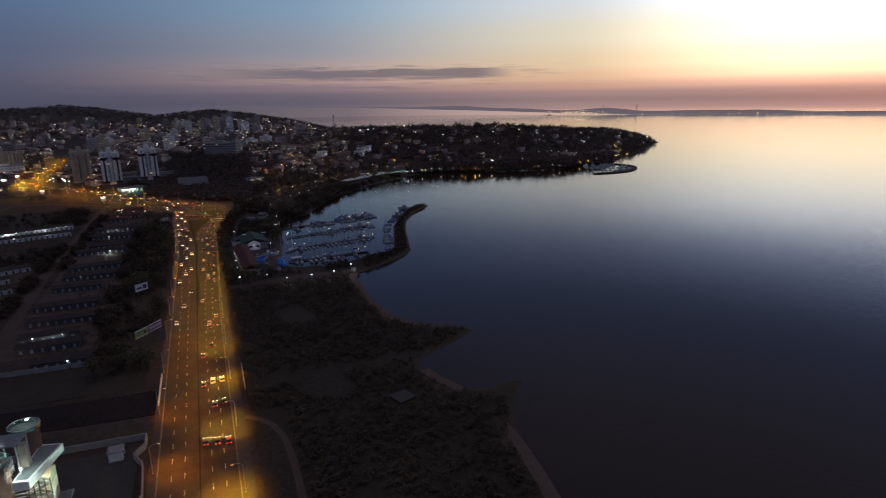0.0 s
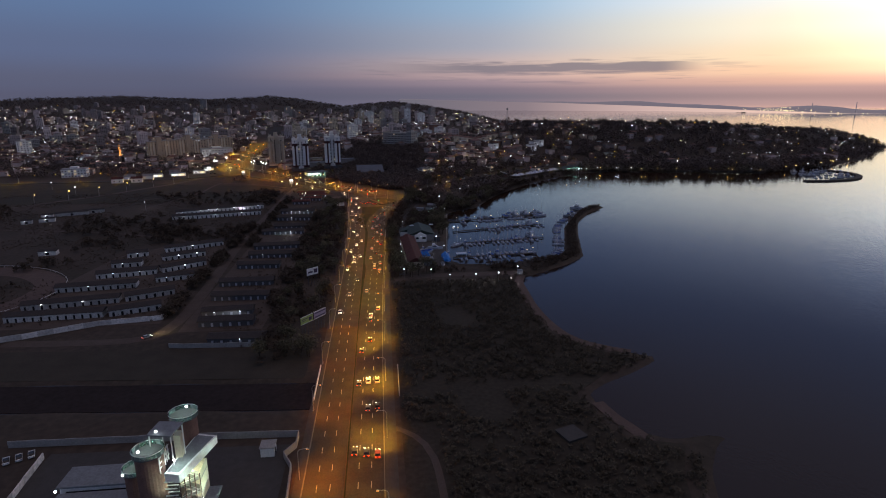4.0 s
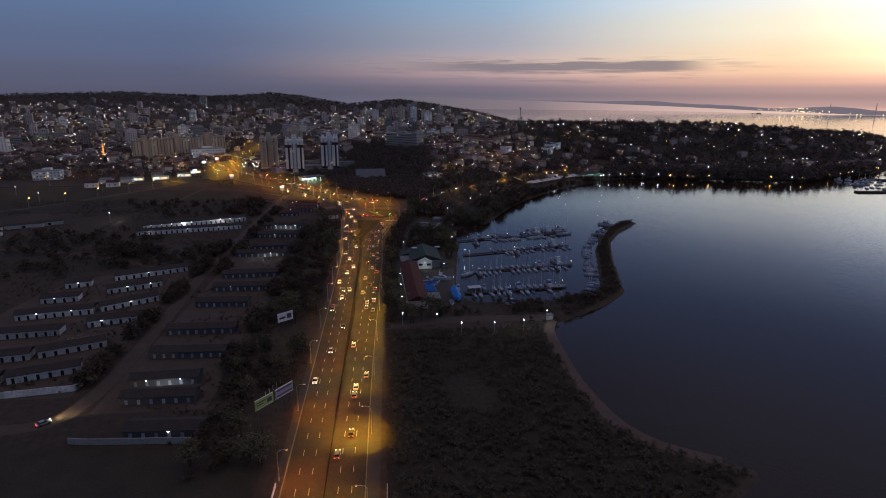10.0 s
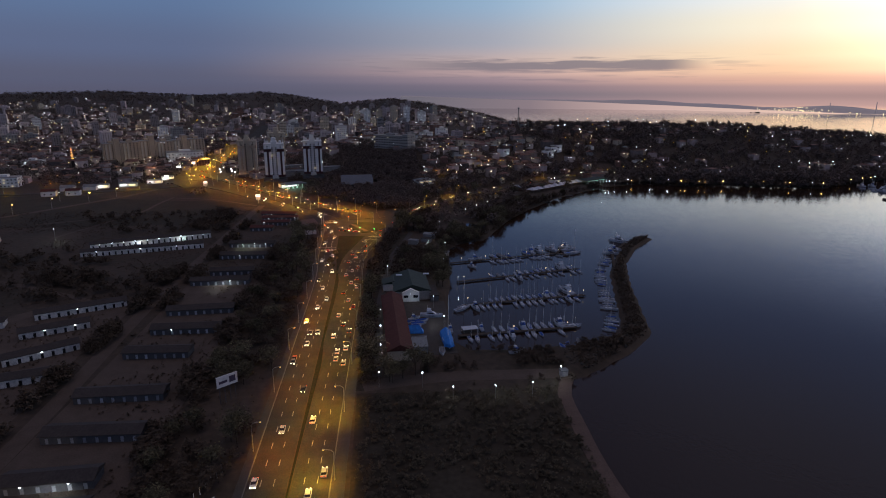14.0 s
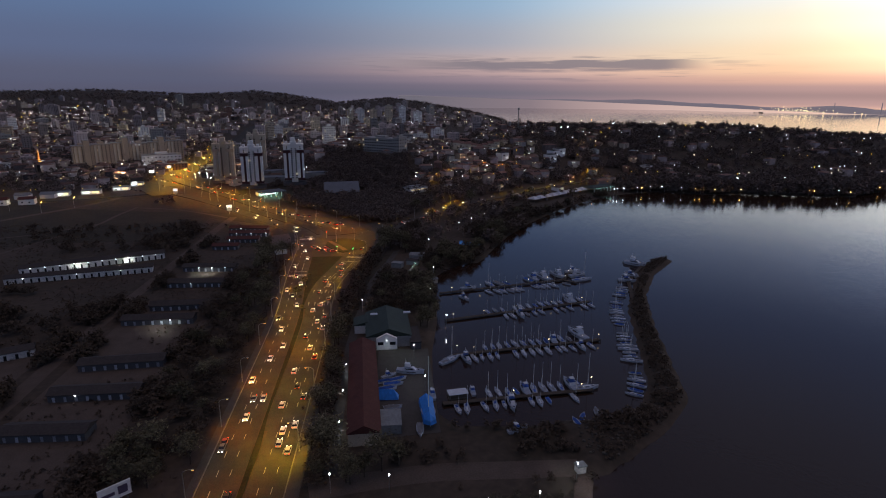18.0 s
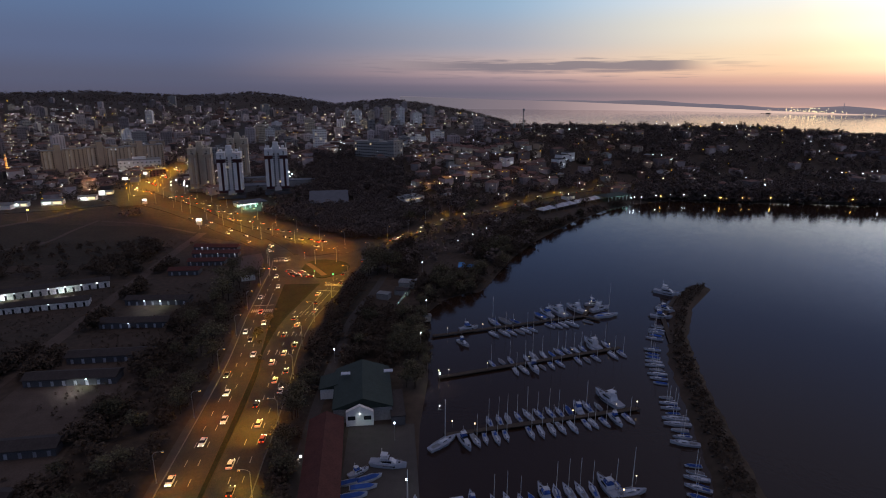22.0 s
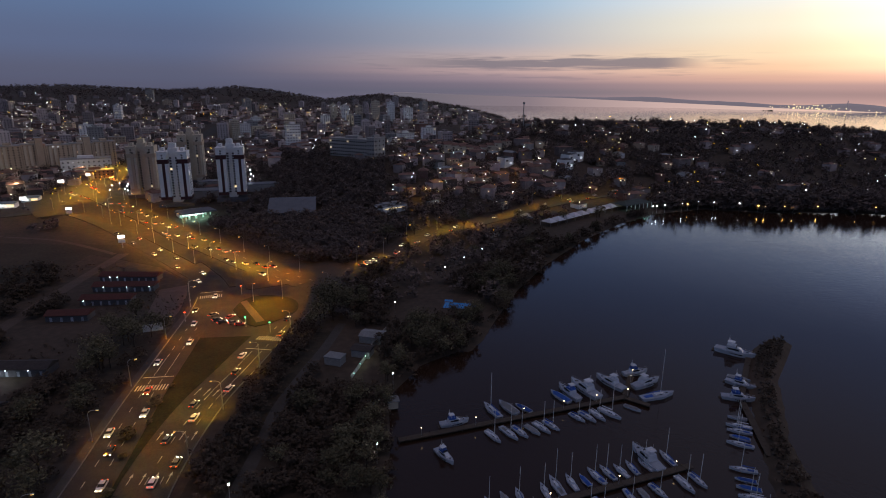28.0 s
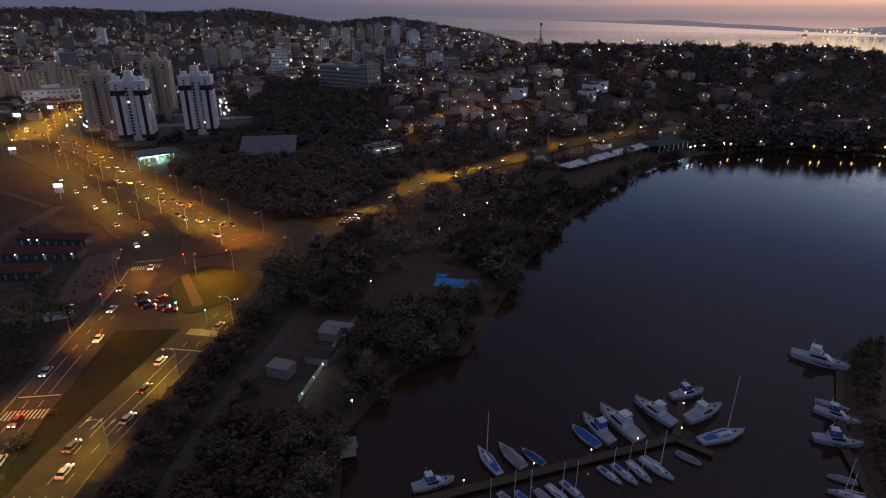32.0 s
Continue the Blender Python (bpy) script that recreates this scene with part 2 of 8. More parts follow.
SODIUM, AMBER, WARM, COOL, TEAL = (1.0, 0.255, 0.006), (1.0, 0.445, 0.013), (1.0, 0.72, 0.38), (0.85, 0.93, 1.0), (0.45, 1.0, 0.8)
M = dict(
    ground=ground_material(), water=water_material(),
    canal=mat("murky_canal_water", (0.036, 0.028, 0.027), 0.8, var=0.25, scale=0.1, fine=0.6, spec=0.04),
    asphalt=mat("asphalt", (0.05, 0.045, 0.04), 0.9, var=0.4, scale=0.15, fine=3.0, bump=0.1),
    paving=mat("paving", (0.07, 0.064, 0.06), 0.9, var=0.25, scale=0.4, fine=4.0),
    dirt=mat("dirt_road", (0.095, 0.073, 0.06), 0.95, var=0.3, scale=0.2, fine=2.0),
    sand=mat("beach_sand", (0.12, 0.085, 0.072), 0.95, var=0.3, scale=0.3, fine=2.0),
    grass=mat("lawn", (0.018, 0.022, 0.009), 0.95, var=0.45, scale=0.12, fine=1.5),
    drygrass=mat("dry_grass", (0.052, 0.043, 0.032), 0.95, var=0.35, scale=0.12, fine=2.0),
    kerb=mat("kerb_concrete", (0.15, 0.145, 0.135), 0.85, var=0.2, scale=1.0),
    paint=mat("road_paint", (0.42, 0.41, 0.39), 0.7, var=0.2, scale=2.0),
    white=mat("white_plaster", (0.78, 0.77, 0.75), 0.85, var=0.14, scale=0.3, fine=2.0),
    cream=mat("cream_render", (0.55, 0.47, 0.36), 0.85, var=0.15, scale=0.3, fine=2.0),
    ochre=mat("ochre_render", (0.47, 0.36, 0.26), 0.85, var=0.15, scale=0.2, fine=2.0),
    brick=mat("red_brick", (0.21, 0.125, 0.1), 0.9, var=0.25, scale=0.6, fine=3.0),
    maroon=mat("maroon_render", (0.07, 0.03, 0.03), 0.8, var=0.15, scale=0.5),
    concrete=mat("concrete", (0.3, 0.29, 0.28), 0.9, var=0.25, scale=0.3, fine=2.0),
    housewall=mat("house_walls", (0.33, 0.27, 0.255), 0.9, var=0.2, scale=0.2, isle=0.8),
    flatwall=mat("flats_render", (0.4, 0.34, 0.325), 0.9, var=0.15, scale=0.2, isle=0.55),
    tile=mat("clay_roof_tiles", (0.165, 0.098, 0.08), 0.9, var=0.3, scale=0.5, fine=4.0, isle=0.3),
    greyroof=mat("grey_roof_sheet", (0.2, 0.21, 0.22), 0.6, var=0.25, scale=0.3, fine=1.5),
    blueroof=mat("slate_blue_sheet", (0.12, 0.13, 0.15), 0.6, var=0.3, scale=0.25, fine=1.5),
    darkroof=mat("dark_roof_sheet", (0.05, 0.042, 0.04), 0.8, var=0.3, scale=0.3, fine=1.5),
    greenroof=mat("green_roof_sheet", (0.03, 0.043, 0.034), 0.6, var=0.3, scale=0.3, fine=1.5),
    redroof=mat("red_tile_roof", (0.088, 0.033, 0.028), 0.85, var=0.3, scale=0.3, fine=2.0),
    metal=mat("galvanised_steel", (0.45, 0.45, 0.45), 0.45, 0.8, var=0.15, scale=1.0),
    wood=mat("weathered_planks", (0.07, 0.056, 0.045), 0.9, var=0.35, scale=0.8, fine=6.0),
    rock=mat("rubble_rock", (0.08, 0.07, 0.06), 0.95, var=0.4, scale=0.5, fine=2.0, isle=0.3),
    glass=mat("dark_glass", (0.015, 0.018, 0.022), 0.12, var=0.0, spec=0.6),
    dark=mat("dark_opening", (0.012, 0.012, 0.014), 0.8, var=0.0),
    rubber=mat("tyre_rubber", (0.015, 0.015, 0.015), 0.9, var=0.0),
    # white gelcoat with the blue of the skylight mixed into its colour
    gel=mat("sky_tinted_gelcoat", (0.55, 0.58, 0.65), 0.35, var=0.08, scale=1.0, spec=0.5, obj=0.12),
    deck=mat("pale_deck", (0.3, 0.34, 0.42), 0.8, var=0.2, scale=1.0, fine=6.0),
    bluecover=mat("blue_canvas", (0.03, 0.09, 0.33), 0.8, var=0.25, scale=1.0, obj=0.3),
    tarp=mat("bright_blue_tarpaulin", (0.03, 0.2, 0.62), 0.6, var=0.2, scale=0.8),
    greyc=mat("grey_canvas", (0.22, 0.23, 0.25), 0.85, var=0.2, scale=1.0, obj=0.3),
    bark=mat("bark", (0.06, 0.045, 0.035), 0.95, var=0.3, scale=2.0),
    leaf=mat("foliage", (0.105, 0.092, 0.055), 0.9, var=0.35, scale=0.4, fine=2.0, isle=0.35, obj=0.3),
    # far woods: distance haze painted in as a paler tone than the near foliage
    leafhazed=mat("haze_paled_foliage", (0.14, 0.107, 0.094), 0.95, var=0.3, scale=0.02, fine=0.12, isle=0.25),
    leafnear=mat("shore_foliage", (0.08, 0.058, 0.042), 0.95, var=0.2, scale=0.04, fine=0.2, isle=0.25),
    leafscrub=mat("scrub_foliage", (0.092, 0.075, 0.052), 0.95, var=0.4, scale=0.03, fine=0.15, isle=0.25),
    heath=mat("leaf_litter_and_grass", (0.046, 0.038, 0.027), 0.95, var=0.4, scale=0.05, fine=0.6),
    pool=mat("pool_water", (0.03, 0.22, 0.55), 0.08, var=0.1, scale=0.3, spec=0.5, ior=1.33),
    # haze over the far shore, painted in as a mauve glow
    haze=mat("painted_haze_glow", (0.05, 0.045, 0.055), 1.0, var=0.0, emit=(0.16, 0.138, 0.165), power=1.0),
    lit_warm=mat("lit_window_warm", (0.3, 0.25, 0.2), 0.5, var=0.0, emit=WARM, power=1.6),
    lit_cool=mat("lit_window_cool", (0.3, 0.3, 0.3), 0.5, var=0.0, emit=COOL, power=1.6),
    lamp_sodium=mat("sodium_lamp", (0.4, 0.3, 0.2), 0.5, var=0.0, emit=(1.0, 0.5, 0.08), power=5.0),
    far_amber=mat("amber_globe", (0.4, 0.3, 0.2), 0.5, var=0.0, emit=(1.0, 0.55, 0.12), power=17.0),
    lamp_warm=mat("warm_lamp", (0.4, 0.3, 0.2), 0.5, var=0.0, emit=WARM, power=7.0),
    lamp_cool=mat("white_lamp", (0.4, 0.4, 0.4), 0.5, var=0.0, emit=COOL, power=9.0),
    lamp_teal=mat("teal_lamp", (0.3, 0.4, 0.4), 0.5, var=0.0, emit=TEAL, power=3.0),
    head=mat("headlight_glow", (0.5, 0.5, 0.5), 0.3, var=0.0, emit=(1.0, 0.88, 0.6), power=24.0),
    tail=mat("taillight_glow", (0.3, 0.02, 0.02), 0.3, var=0.0, emit=(1.0, 0.08, 0.02), power=5.0),
    led=mat("lit_screen", (0.4, 0.4, 0.4), 0.4, var=0.0, emit=(0.95, 0.96, 1.0), power=2.2),
    green_sig=mat("green_signal", (0.1, 0.3, 0.2), 0.4, var=0.0, emit=(0.05, 1.0, 0.4), power=14.0),
    red_sig=mat("red_signal", (0.3, 0.1, 0.1), 0.4, var=0.0, emit=(1.0, 0.06, 0.02), power=12.0),
    poster_a=mat("billboard_green", (0.33, 0.42, 0.14), 0.6, var=0.1, scale=1.0),
    poster_b=mat("billboard_violet", (0.36, 0.3, 0.4), 0.6, var=0.1, scale=1.0),
    poster_c=mat("billboard_white", (0.7, 0.68, 0.68), 0.6, var=0.1, scale=1.0),
    bars=mat("printed_bars", (0.08, 0.06, 0.1), 0.6, var=0.0),
    limewash=mat("stained_limewash", (0.6, 0.56, 0.53), 0.9, var=0.35, scale=0.25, fine=1.2, obj=0.25),
    palewood=mat("pale_doors", (0.42, 0.42, 0.46), 0.8, var=0.25, scale=0.3, fine=2.0, obj=0.35),
    stablegrey=mat("dark_grey_plaster", (0.1, 0.098, 0.105), 0.9, var=0.2, scale=0.4, fine=2.0),
    town_cool=mat("town_white_lamp", (0.4, 0.4, 0.4), 0.5, var=0.0, emit=COOL, power=16.0),
    town_warm=mat("town_warm_lamp", (0.4, 0.4, 0.4), 0.5, var=0.0, emit=WARM, power=15.0),
    town_amber=mat("town_amber_lamp", (0.4, 0.4, 0.4), 0.5, var=0.0, emit=AMBER, power=11.0),
    far_lamp=mat("far_lamp", (0.4, 0.3, 0.2), 0.5, var=0.0, emit=(1.0, 0.78, 0.36), power=3.0),
    flame=mat("orange_tube_light", (0.4, 0.2, 0.1), 0.5, var=0.0, emit=(1.0, 0.3, 0.04), power=7.0),
)


def far_lake_glow():
    """The distant reach of the lake: reflected afterglow painted as emission, mauve to peach."""
    m = mat("far_lake_glow", (0.02, 0.02, 0.02), 1.0, var=0.0, emit=(0.3, 0.2, 0.22), power=1.0)
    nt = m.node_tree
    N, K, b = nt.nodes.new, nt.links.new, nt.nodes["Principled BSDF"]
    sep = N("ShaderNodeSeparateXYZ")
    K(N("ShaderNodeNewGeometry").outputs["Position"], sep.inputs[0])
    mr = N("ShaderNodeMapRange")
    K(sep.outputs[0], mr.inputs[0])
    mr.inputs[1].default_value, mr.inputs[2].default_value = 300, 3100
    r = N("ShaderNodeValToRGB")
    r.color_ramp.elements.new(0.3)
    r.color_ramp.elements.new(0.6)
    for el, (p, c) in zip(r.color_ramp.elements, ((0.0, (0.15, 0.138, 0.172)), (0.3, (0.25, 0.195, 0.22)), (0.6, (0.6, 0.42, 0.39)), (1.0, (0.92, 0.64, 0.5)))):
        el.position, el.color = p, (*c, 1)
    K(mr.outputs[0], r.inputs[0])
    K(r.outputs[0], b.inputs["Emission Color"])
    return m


M["lake_glow"] = far_lake_glow()
CAR_PAINT = [mat(n, c, 0.3, me, var=0.05, scale=2.0, spec=0.5) for n, c, me in (
    ("white_car_paint", (0.7, 0.7, 0.68), 0.0), ("silver_car_paint", (0.45, 0.45, 0.46), 0.6), ("black_car_paint", (0.02, 0.02, 0.022), 0.1),
    ("red_car_paint", (0.3, 0.02, 0.02), 0.0), ("grey_car_paint", (0.13, 0.13, 0.14), 0.5))]
CAR_WORD = ("white", "silver", "black", "red", "dark grey")


# ---- mesh helpers ----
class Mesh:
    """Collects faces for one mesh."""

    def __init__(self):
        self.v, self.f = [], []

    def add(self, verts, faces):
        n = len(self.v)
        self.v += [tuple(p) for p in verts]
        self.f += [tuple(i + n for i in q) for q in faces]
        return self

    def box(self, x0, x1, y0, y1, z0, z1, m=None):
        p = [(x0, y0, z0), (x1, y0, z0), (x1, y1, z0), (x0, y1, z0), (x0, y0, z1), (x1, y0, z1), (x1, y1, z1), (x0, y1, z1)]
        if m is not None:
            p = [m @ Vector(q) for q in p]
        return self.add(p, [(0, 3, 2, 1), (4, 5, 6, 7), (0, 1, 5, 4), (1, 2, 6, 5), (2, 3, 7, 6), (3, 0, 4, 7)])

    def tube(self, a, b, r0, r1, n=6, cap=True):
        a, b = Vector(a), Vector(b)
        q = (b - a).to_track_quat("Z", "Y")
        ring = [q @ Vector((math.cos(6.28319 * i / n), math.sin(6.28319 * i / n), 0)) for i in range(n)]
        f = [(i, (i + 1) % n, n + (i + 1) % n, n + i) for i in range(n)]
        if cap:
            f += [tuple(range(n))[::-1], tuple(range(n, 2 * n))]
        return self.add([a + r0 * d for d in ring] + [b + r1 * d for d in ring], f)

    def gable(self, x0, x1, y0, y1, z0, z1, over=0.0, thick=0.15):
        """A pitched roof with its ridge along x, closed below."""
        ym = (y0 + y1) / 2
        a, b = y0 - over, y1 + over
        x0, x1 = x0 - over, x1 + over
        v = [(x0, a, z0), (x1, a, z0), (x1, ym, z1), (x0, ym, z1), (x0, b, z0), (x1, b, z0)]
        w = [(p[0], p[1], p[2] + thick) for p in v]
        return self.add(v + w, [(6, 7, 8, 9), (9, 8, 11, 10), (0, 4, 5, 1), (0, 1, 7, 6), (4, 10, 11, 5), (0, 6, 9, 10, 4), (1, 5, 11, 8, 7)])

    def hip(self, x0, x1, y0, y1, z0, z1):
        xm0, xm1, ym = x0 + (y1 - y0) * 0.45, x1 - (y1 - y0) * 0.45, (y0 + y1) / 2
        if xm0 > xm1:
            xm0 = xm1 = (x0 + x1) / 2
        return self.add([(x0, y0, z0), (x1, y0, z0), (x1, y1, z0), (x0, y1, z0), (xm0, ym, z1), (xm1, ym, z1)],
                        [(0, 1, 5, 4), (1, 2, 5), (2, 3, 4, 5), (3, 0, 4), (0, 3, 2, 1)])

    def blob(self, c, r, rnd, flat=0.8):
        """A small lumpy clump of eight faces."""
        p = [(1, 0, 0), (-1, 0, 0), (0, 1, 0), (0, -1, 0), (0, 0, 1), (0, 0, -1)]
        t = rnd.uniform(0, 6.28)
        co, si = math.cos(t), math.sin(t)
        v = []
        for x, y, z in p:
            k = r * rnd.uniform(0.65, 1.25)
            v.append((c[0] + k * (x * co - y * si), c[1] + k * (x * si + y * co), c[2] + flat * k * z))
        return self.add(v, [(0, 2, 4), (2, 1, 4), (1, 3, 4), (3, 0, 4), (2, 0, 5), (1, 2, 5), (3, 1, 5), (0, 3, 5)])

    def data(self, name, material, smooth_faces=False):
        me = bpy.data.meshes.new(name)
        me.from_pydata(self.v, [], self.f)
        me.materials.append(material)
        if smooth_faces:
            me.polygons.foreach_set("use_smooth", [True] * len(me.polygons))
        me.update()
        return me


def part(name, mesh, material, parent=None, label="", m=None, smooth_faces=False):
    """Links a Mesh, or mesh data, as one object, under a thing or a part."""
    data = mesh.data(name, material, smooth_faces) if isinstance(mesh, Mesh) else mesh
    ob = new(name, data)
    if parent is not None:
        ob.parent = parent
    if m is not None:
        ob.matrix_basis = m
    return tagged(ob, label)


def thing(name, m, label, category, group="", kind=""):
    e = new(name)
    e.empty_display_size = 0.2
    e.matrix_basis = m
    return tagged(e, label, category, group, kind)


def turn(dx, dy):
    """Degrees about z that bring +x onto (dx, dy)."""
    return math.degrees(math.atan2(dy, dx))


# ---- the ground ----
SOUTH_SHORE = [(70, -600), (75, 60), (88, 110), (93, 136), (103, 160), (112, 172), (125, 179), (112, 181), (98, 180), (89, 186), (84, 197), (84, 208), (92, 214), (106, 221), (121, 231),
               (122, 237), (112, 243), (100, 252), (92, 264), (89, 280), (88, 300), (89, 320), (90, 342), (95, 350)]
BREAKWATER = [(111, 361), (129, 374), (144, 390), (154, 424), (163, 455), (178, 497), (200, 533), (227, 562), (222, 568), (206, 557), (191, 537), (178, 514), (160, 480), (150, 449), (143, 427), (135, 403),
              (124, 386), (104, 381), (83, 382), (60, 384)]
BASIN = [(55, 392), (56, 416), (58, 440), (63, 470), (66, 508), (66, 535), (78, 556), (103, 572), (114, 596), (132, 632), (160, 676), (204, 732), (247, 775), (290, 808), (342, 824), (362, 816), (385, 805), (450, 799), (500, 786), (545, 774),
         (562, 790), (640, 818)]
POINT = [(700, 850), (760, 880), (821, 916), (900, 980), (979, 1059), (1080, 1140), (1170, 1290), (1120, 1420), (1000, 1480), (700, 1490), (450, 1510), (400, 1600), (440, 1900), (520, 2400), (560, 2900), (300, 3400), (-600, 3900),
         (-4200, 4600), (-4200, -600)]
LAND = np.array(SOUTH_SHORE + BREAKWATER + BASIN + POINT, float)
WATER_Z = -0.6


def shore_distance(px, py):
    """Metres from the shore, positive on land."""
    px, py = np.asarray(px, float), np.asarray(py, float)
    best = np.full(px.shape, 1e9)
    inside = np.zeros(px.shape, bool)
    for (ax, ay), (bx, by) in zip(LAND, np.roll(LAND, -1, 0)):
        dx, dy = bx - ax, by - ay
        t = np.clip(((px - ax) * dx + (py - ay) * dy) / (dx * dx + dy * dy), 0, 1)
        best = np.minimum(best, (px - ax - t * dx) ** 2 + (py - ay - t * dy) ** 2)
        cross = (ay > py) != (by > py)
        with np.errstate(divide="ignore", invalid="ignore"):
            inside ^= cross & (px < dx * (py - ay) / (dy if dy else 1e-9) + ax)
    return np.where(inside, 1, -1) * np.sqrt(best)


def step(a, b, x):
    t = np.clip((np.asarray(x, float) - a) / (b - a), 0, 1)
    return t * t * (3 - 2 * t)


def waves(x, y, s):
    return np.sin(x / s + 1.3 * np.sin(y / s * 0.7)) * np.sin(y / s * 1.1 + 0.8 * np.cos(x / s * 0.6))


def height(x, y):
    x, y = np.asarray(x, float), np.asarray(y, float)
    city = np.interp(y, [840, 1000, 1400, 1900, 2350, 2650, 3000, 3600], [0, 3, 16, 42, 73, 99, 92, 40])
    crest = np.interp(x, [-1560, -1470, -1320, -1080, -880, -750, -630, -470, -360, -220, -150, -50, 85, 210, 330, 405, 455, 520], [78, 97, 96, 105, 94, 90, 93, 103, 93, 69, 58, 69, 78, 62, 42, 33, 10, 0])
    far_ = step(1500, 2550, y)
    city = city * (1 - far_ + far_ * crest / 99) + 5 * waves(x, y, 170) * step(1000, 2200, y) * step(2600, 2200, y)
    city = city * step(640, 430, x)
    knoll = 39 * np.exp(-((x - 65) / 180.0) ** 2 - ((y - 1015) / 165.0) ** 2) * step(720, 880, y)
    t = np.clip((x - 100) / 1050, 0, 1)
    ry = 1090 + 230 * t
    far = np.where(y < ry, (ry - y) / (300 - 60 * t), (y - ry) / 200)
    ridge = (56 - 44 * t ** 2.1 + 3 * waves(x, y, 90)) * np.clip(1 - far * far, 0, 1) ** 1.6 * step(60, 260, x)
    h = np.maximum(city, np.maximum(knoll, ridge))
    d = shore_distance(x, y)
    h = np.minimum(h, np.maximum(d, 0) * 0.3)
    h = np.where(d < 6, np.clip((d - 6) * 0.16, -3.0, 0), h)
    arm = (x > 95) & (x < 232) & (y > 352) & (y < 572) & (d > 0)
    h = np.where(arm, np.minimum(1.7, -0.6 + d * 0.55), h)
    bank = step(12, 6, np.abs(y - (217 - 0.09 * x))) * step(-16, -19, x) * (d > -2)
    return h * (1 - bank) - 1.7 * bank


class Table:
    """Ground height and shore distance, looked up on a raster."""

    def __init__(self, x0, x1, y0, y1, s):
        self.x0, self.y0, self.s = x0, y0, s
        X, Y = np.meshgrid(np.arange(x0, x1 + s, s), np.arange(y0, y1 + s, s))
        self.h, self.d = height(X, Y), shore_distance(X, Y)

    def has(self, x, y):
        return 0 <= (x - self.x0) / self.s < self.h.shape[1] - 1 and 0 <= (y - self.y0) / self.s < self.h.shape[0] - 1

    def at(self, a, x, y):
        u, v = (x - self.x0) / self.s, (y - self.y0) / self.s
        i, j = int(u), int(v)
        u, v = u - i, v - j
        return float((a[j, i] * (1 - u) + a[j, i + 1] * u) * (1 - v) + (a[j + 1, i] * (1 - u) + a[j + 1, i + 1] * u) * v)


TABLES = [Table(-240, 700, 60, 1000, 4), Table(-2700, 1300, -300, 3200, 14)]


def gz(x, y):
    for t in TABLES:
        if t.has(x, y):
            return t.at(t.h, x, y)
    return float(height(x, y))


def off_shore(x, y):
    for t in TABLES:
        if t.has(x, y):
            return t.at(t.d, x, y)
    return float(shore_distance(x, y))


def spaced(lo, a, b, hi, s, grow):
    mid = list(np.arange(a, b + s / 2, s))
    left, right, q = [a], [b], s
    while left[-1] > lo:
        q *= grow
        left.append(max(lo, left[-1] - q))
    q = s
    while right[-1] < hi:
        q *= grow
        right.append(min(hi, right[-1] + q))
    return np.array(left[:0:-1] + mid + right[1:])


def grid_sheet(name, xs, ys, fn, material):
    X, Y = np.meshgrid(xs, ys)
    Z = fn(X, Y)
    v = np.stack([X.ravel(), Y.ravel(), Z.ravel()], 1)
    nx, ny = len(xs), len(ys)
    i = np.arange(nx * ny).reshape(ny, nx)
    f = np.stack([i[:-1, :-1].ravel(), i[:-1, 1:].ravel(), i[1:, 1:].ravel(), i[1:, :-1].ravel()], 1)
    me = bpy.data.meshes.new(name)
    me.from_pydata(v.tolist(), [], f.tolist())
    me.materials.append(material)
    me.polygons.foreach_set("use_smooth", [True] * len(me.polygons))
    return new(name, me)


ground = grid_sheet("ground", spaced(-4200, -240, 460, 1400, 4, 1.06), spaced(-600, 120, 900, 4700, 4, 1.045), height, M["ground"])
tagged(ground, "dark scrubby ground with grass, earth and wooded hills", "ground", kind="structure")
lake = part("water", Mesh().add([(-6000, -900, WATER_Z), (9000, -900, WATER_Z), (9000, 6500, WATER_Z), (-6000, 6500, WATER_Z)], [(0, 1, 2, 3)]), M["water"])
tagged(lake, "calm dark lake reflecting the sunset sky", "lake", kind="structure")


# ---- roads ----
def smooth_line(pts, stepm=6.0):
    """Catmull-Rom through the points, in even steps."""
    p = np.array([pts[0]] + list(pts) + [pts[-1]], float)
    out = []
    for k in range(1, len(p) - 2):
        n = max(2, int(np.linalg.norm(p[k + 1] - p[k]) / stepm))
        for s in np.arange(n) / n:
            a, b, c, d = p[k - 1], p[k], p[k + 1], p[k + 2]
            out.append(0.5 * (2 * b + (c - a) * s + (2 * a - 5 * b + 4 * c - d) * s * s + (3 * b - a - 3 * c + d) * s ** 3))
    out.append(p[-2])
    return np.array(out)


def offset_line(line, d):
    t = np.gradient(line, axis=0)
    t /= np.linalg.norm(t, axis=1)[:, None]
    return line + np.stack([t[:, 1], -t[:, 0]], 1) * d  # to the right of the way


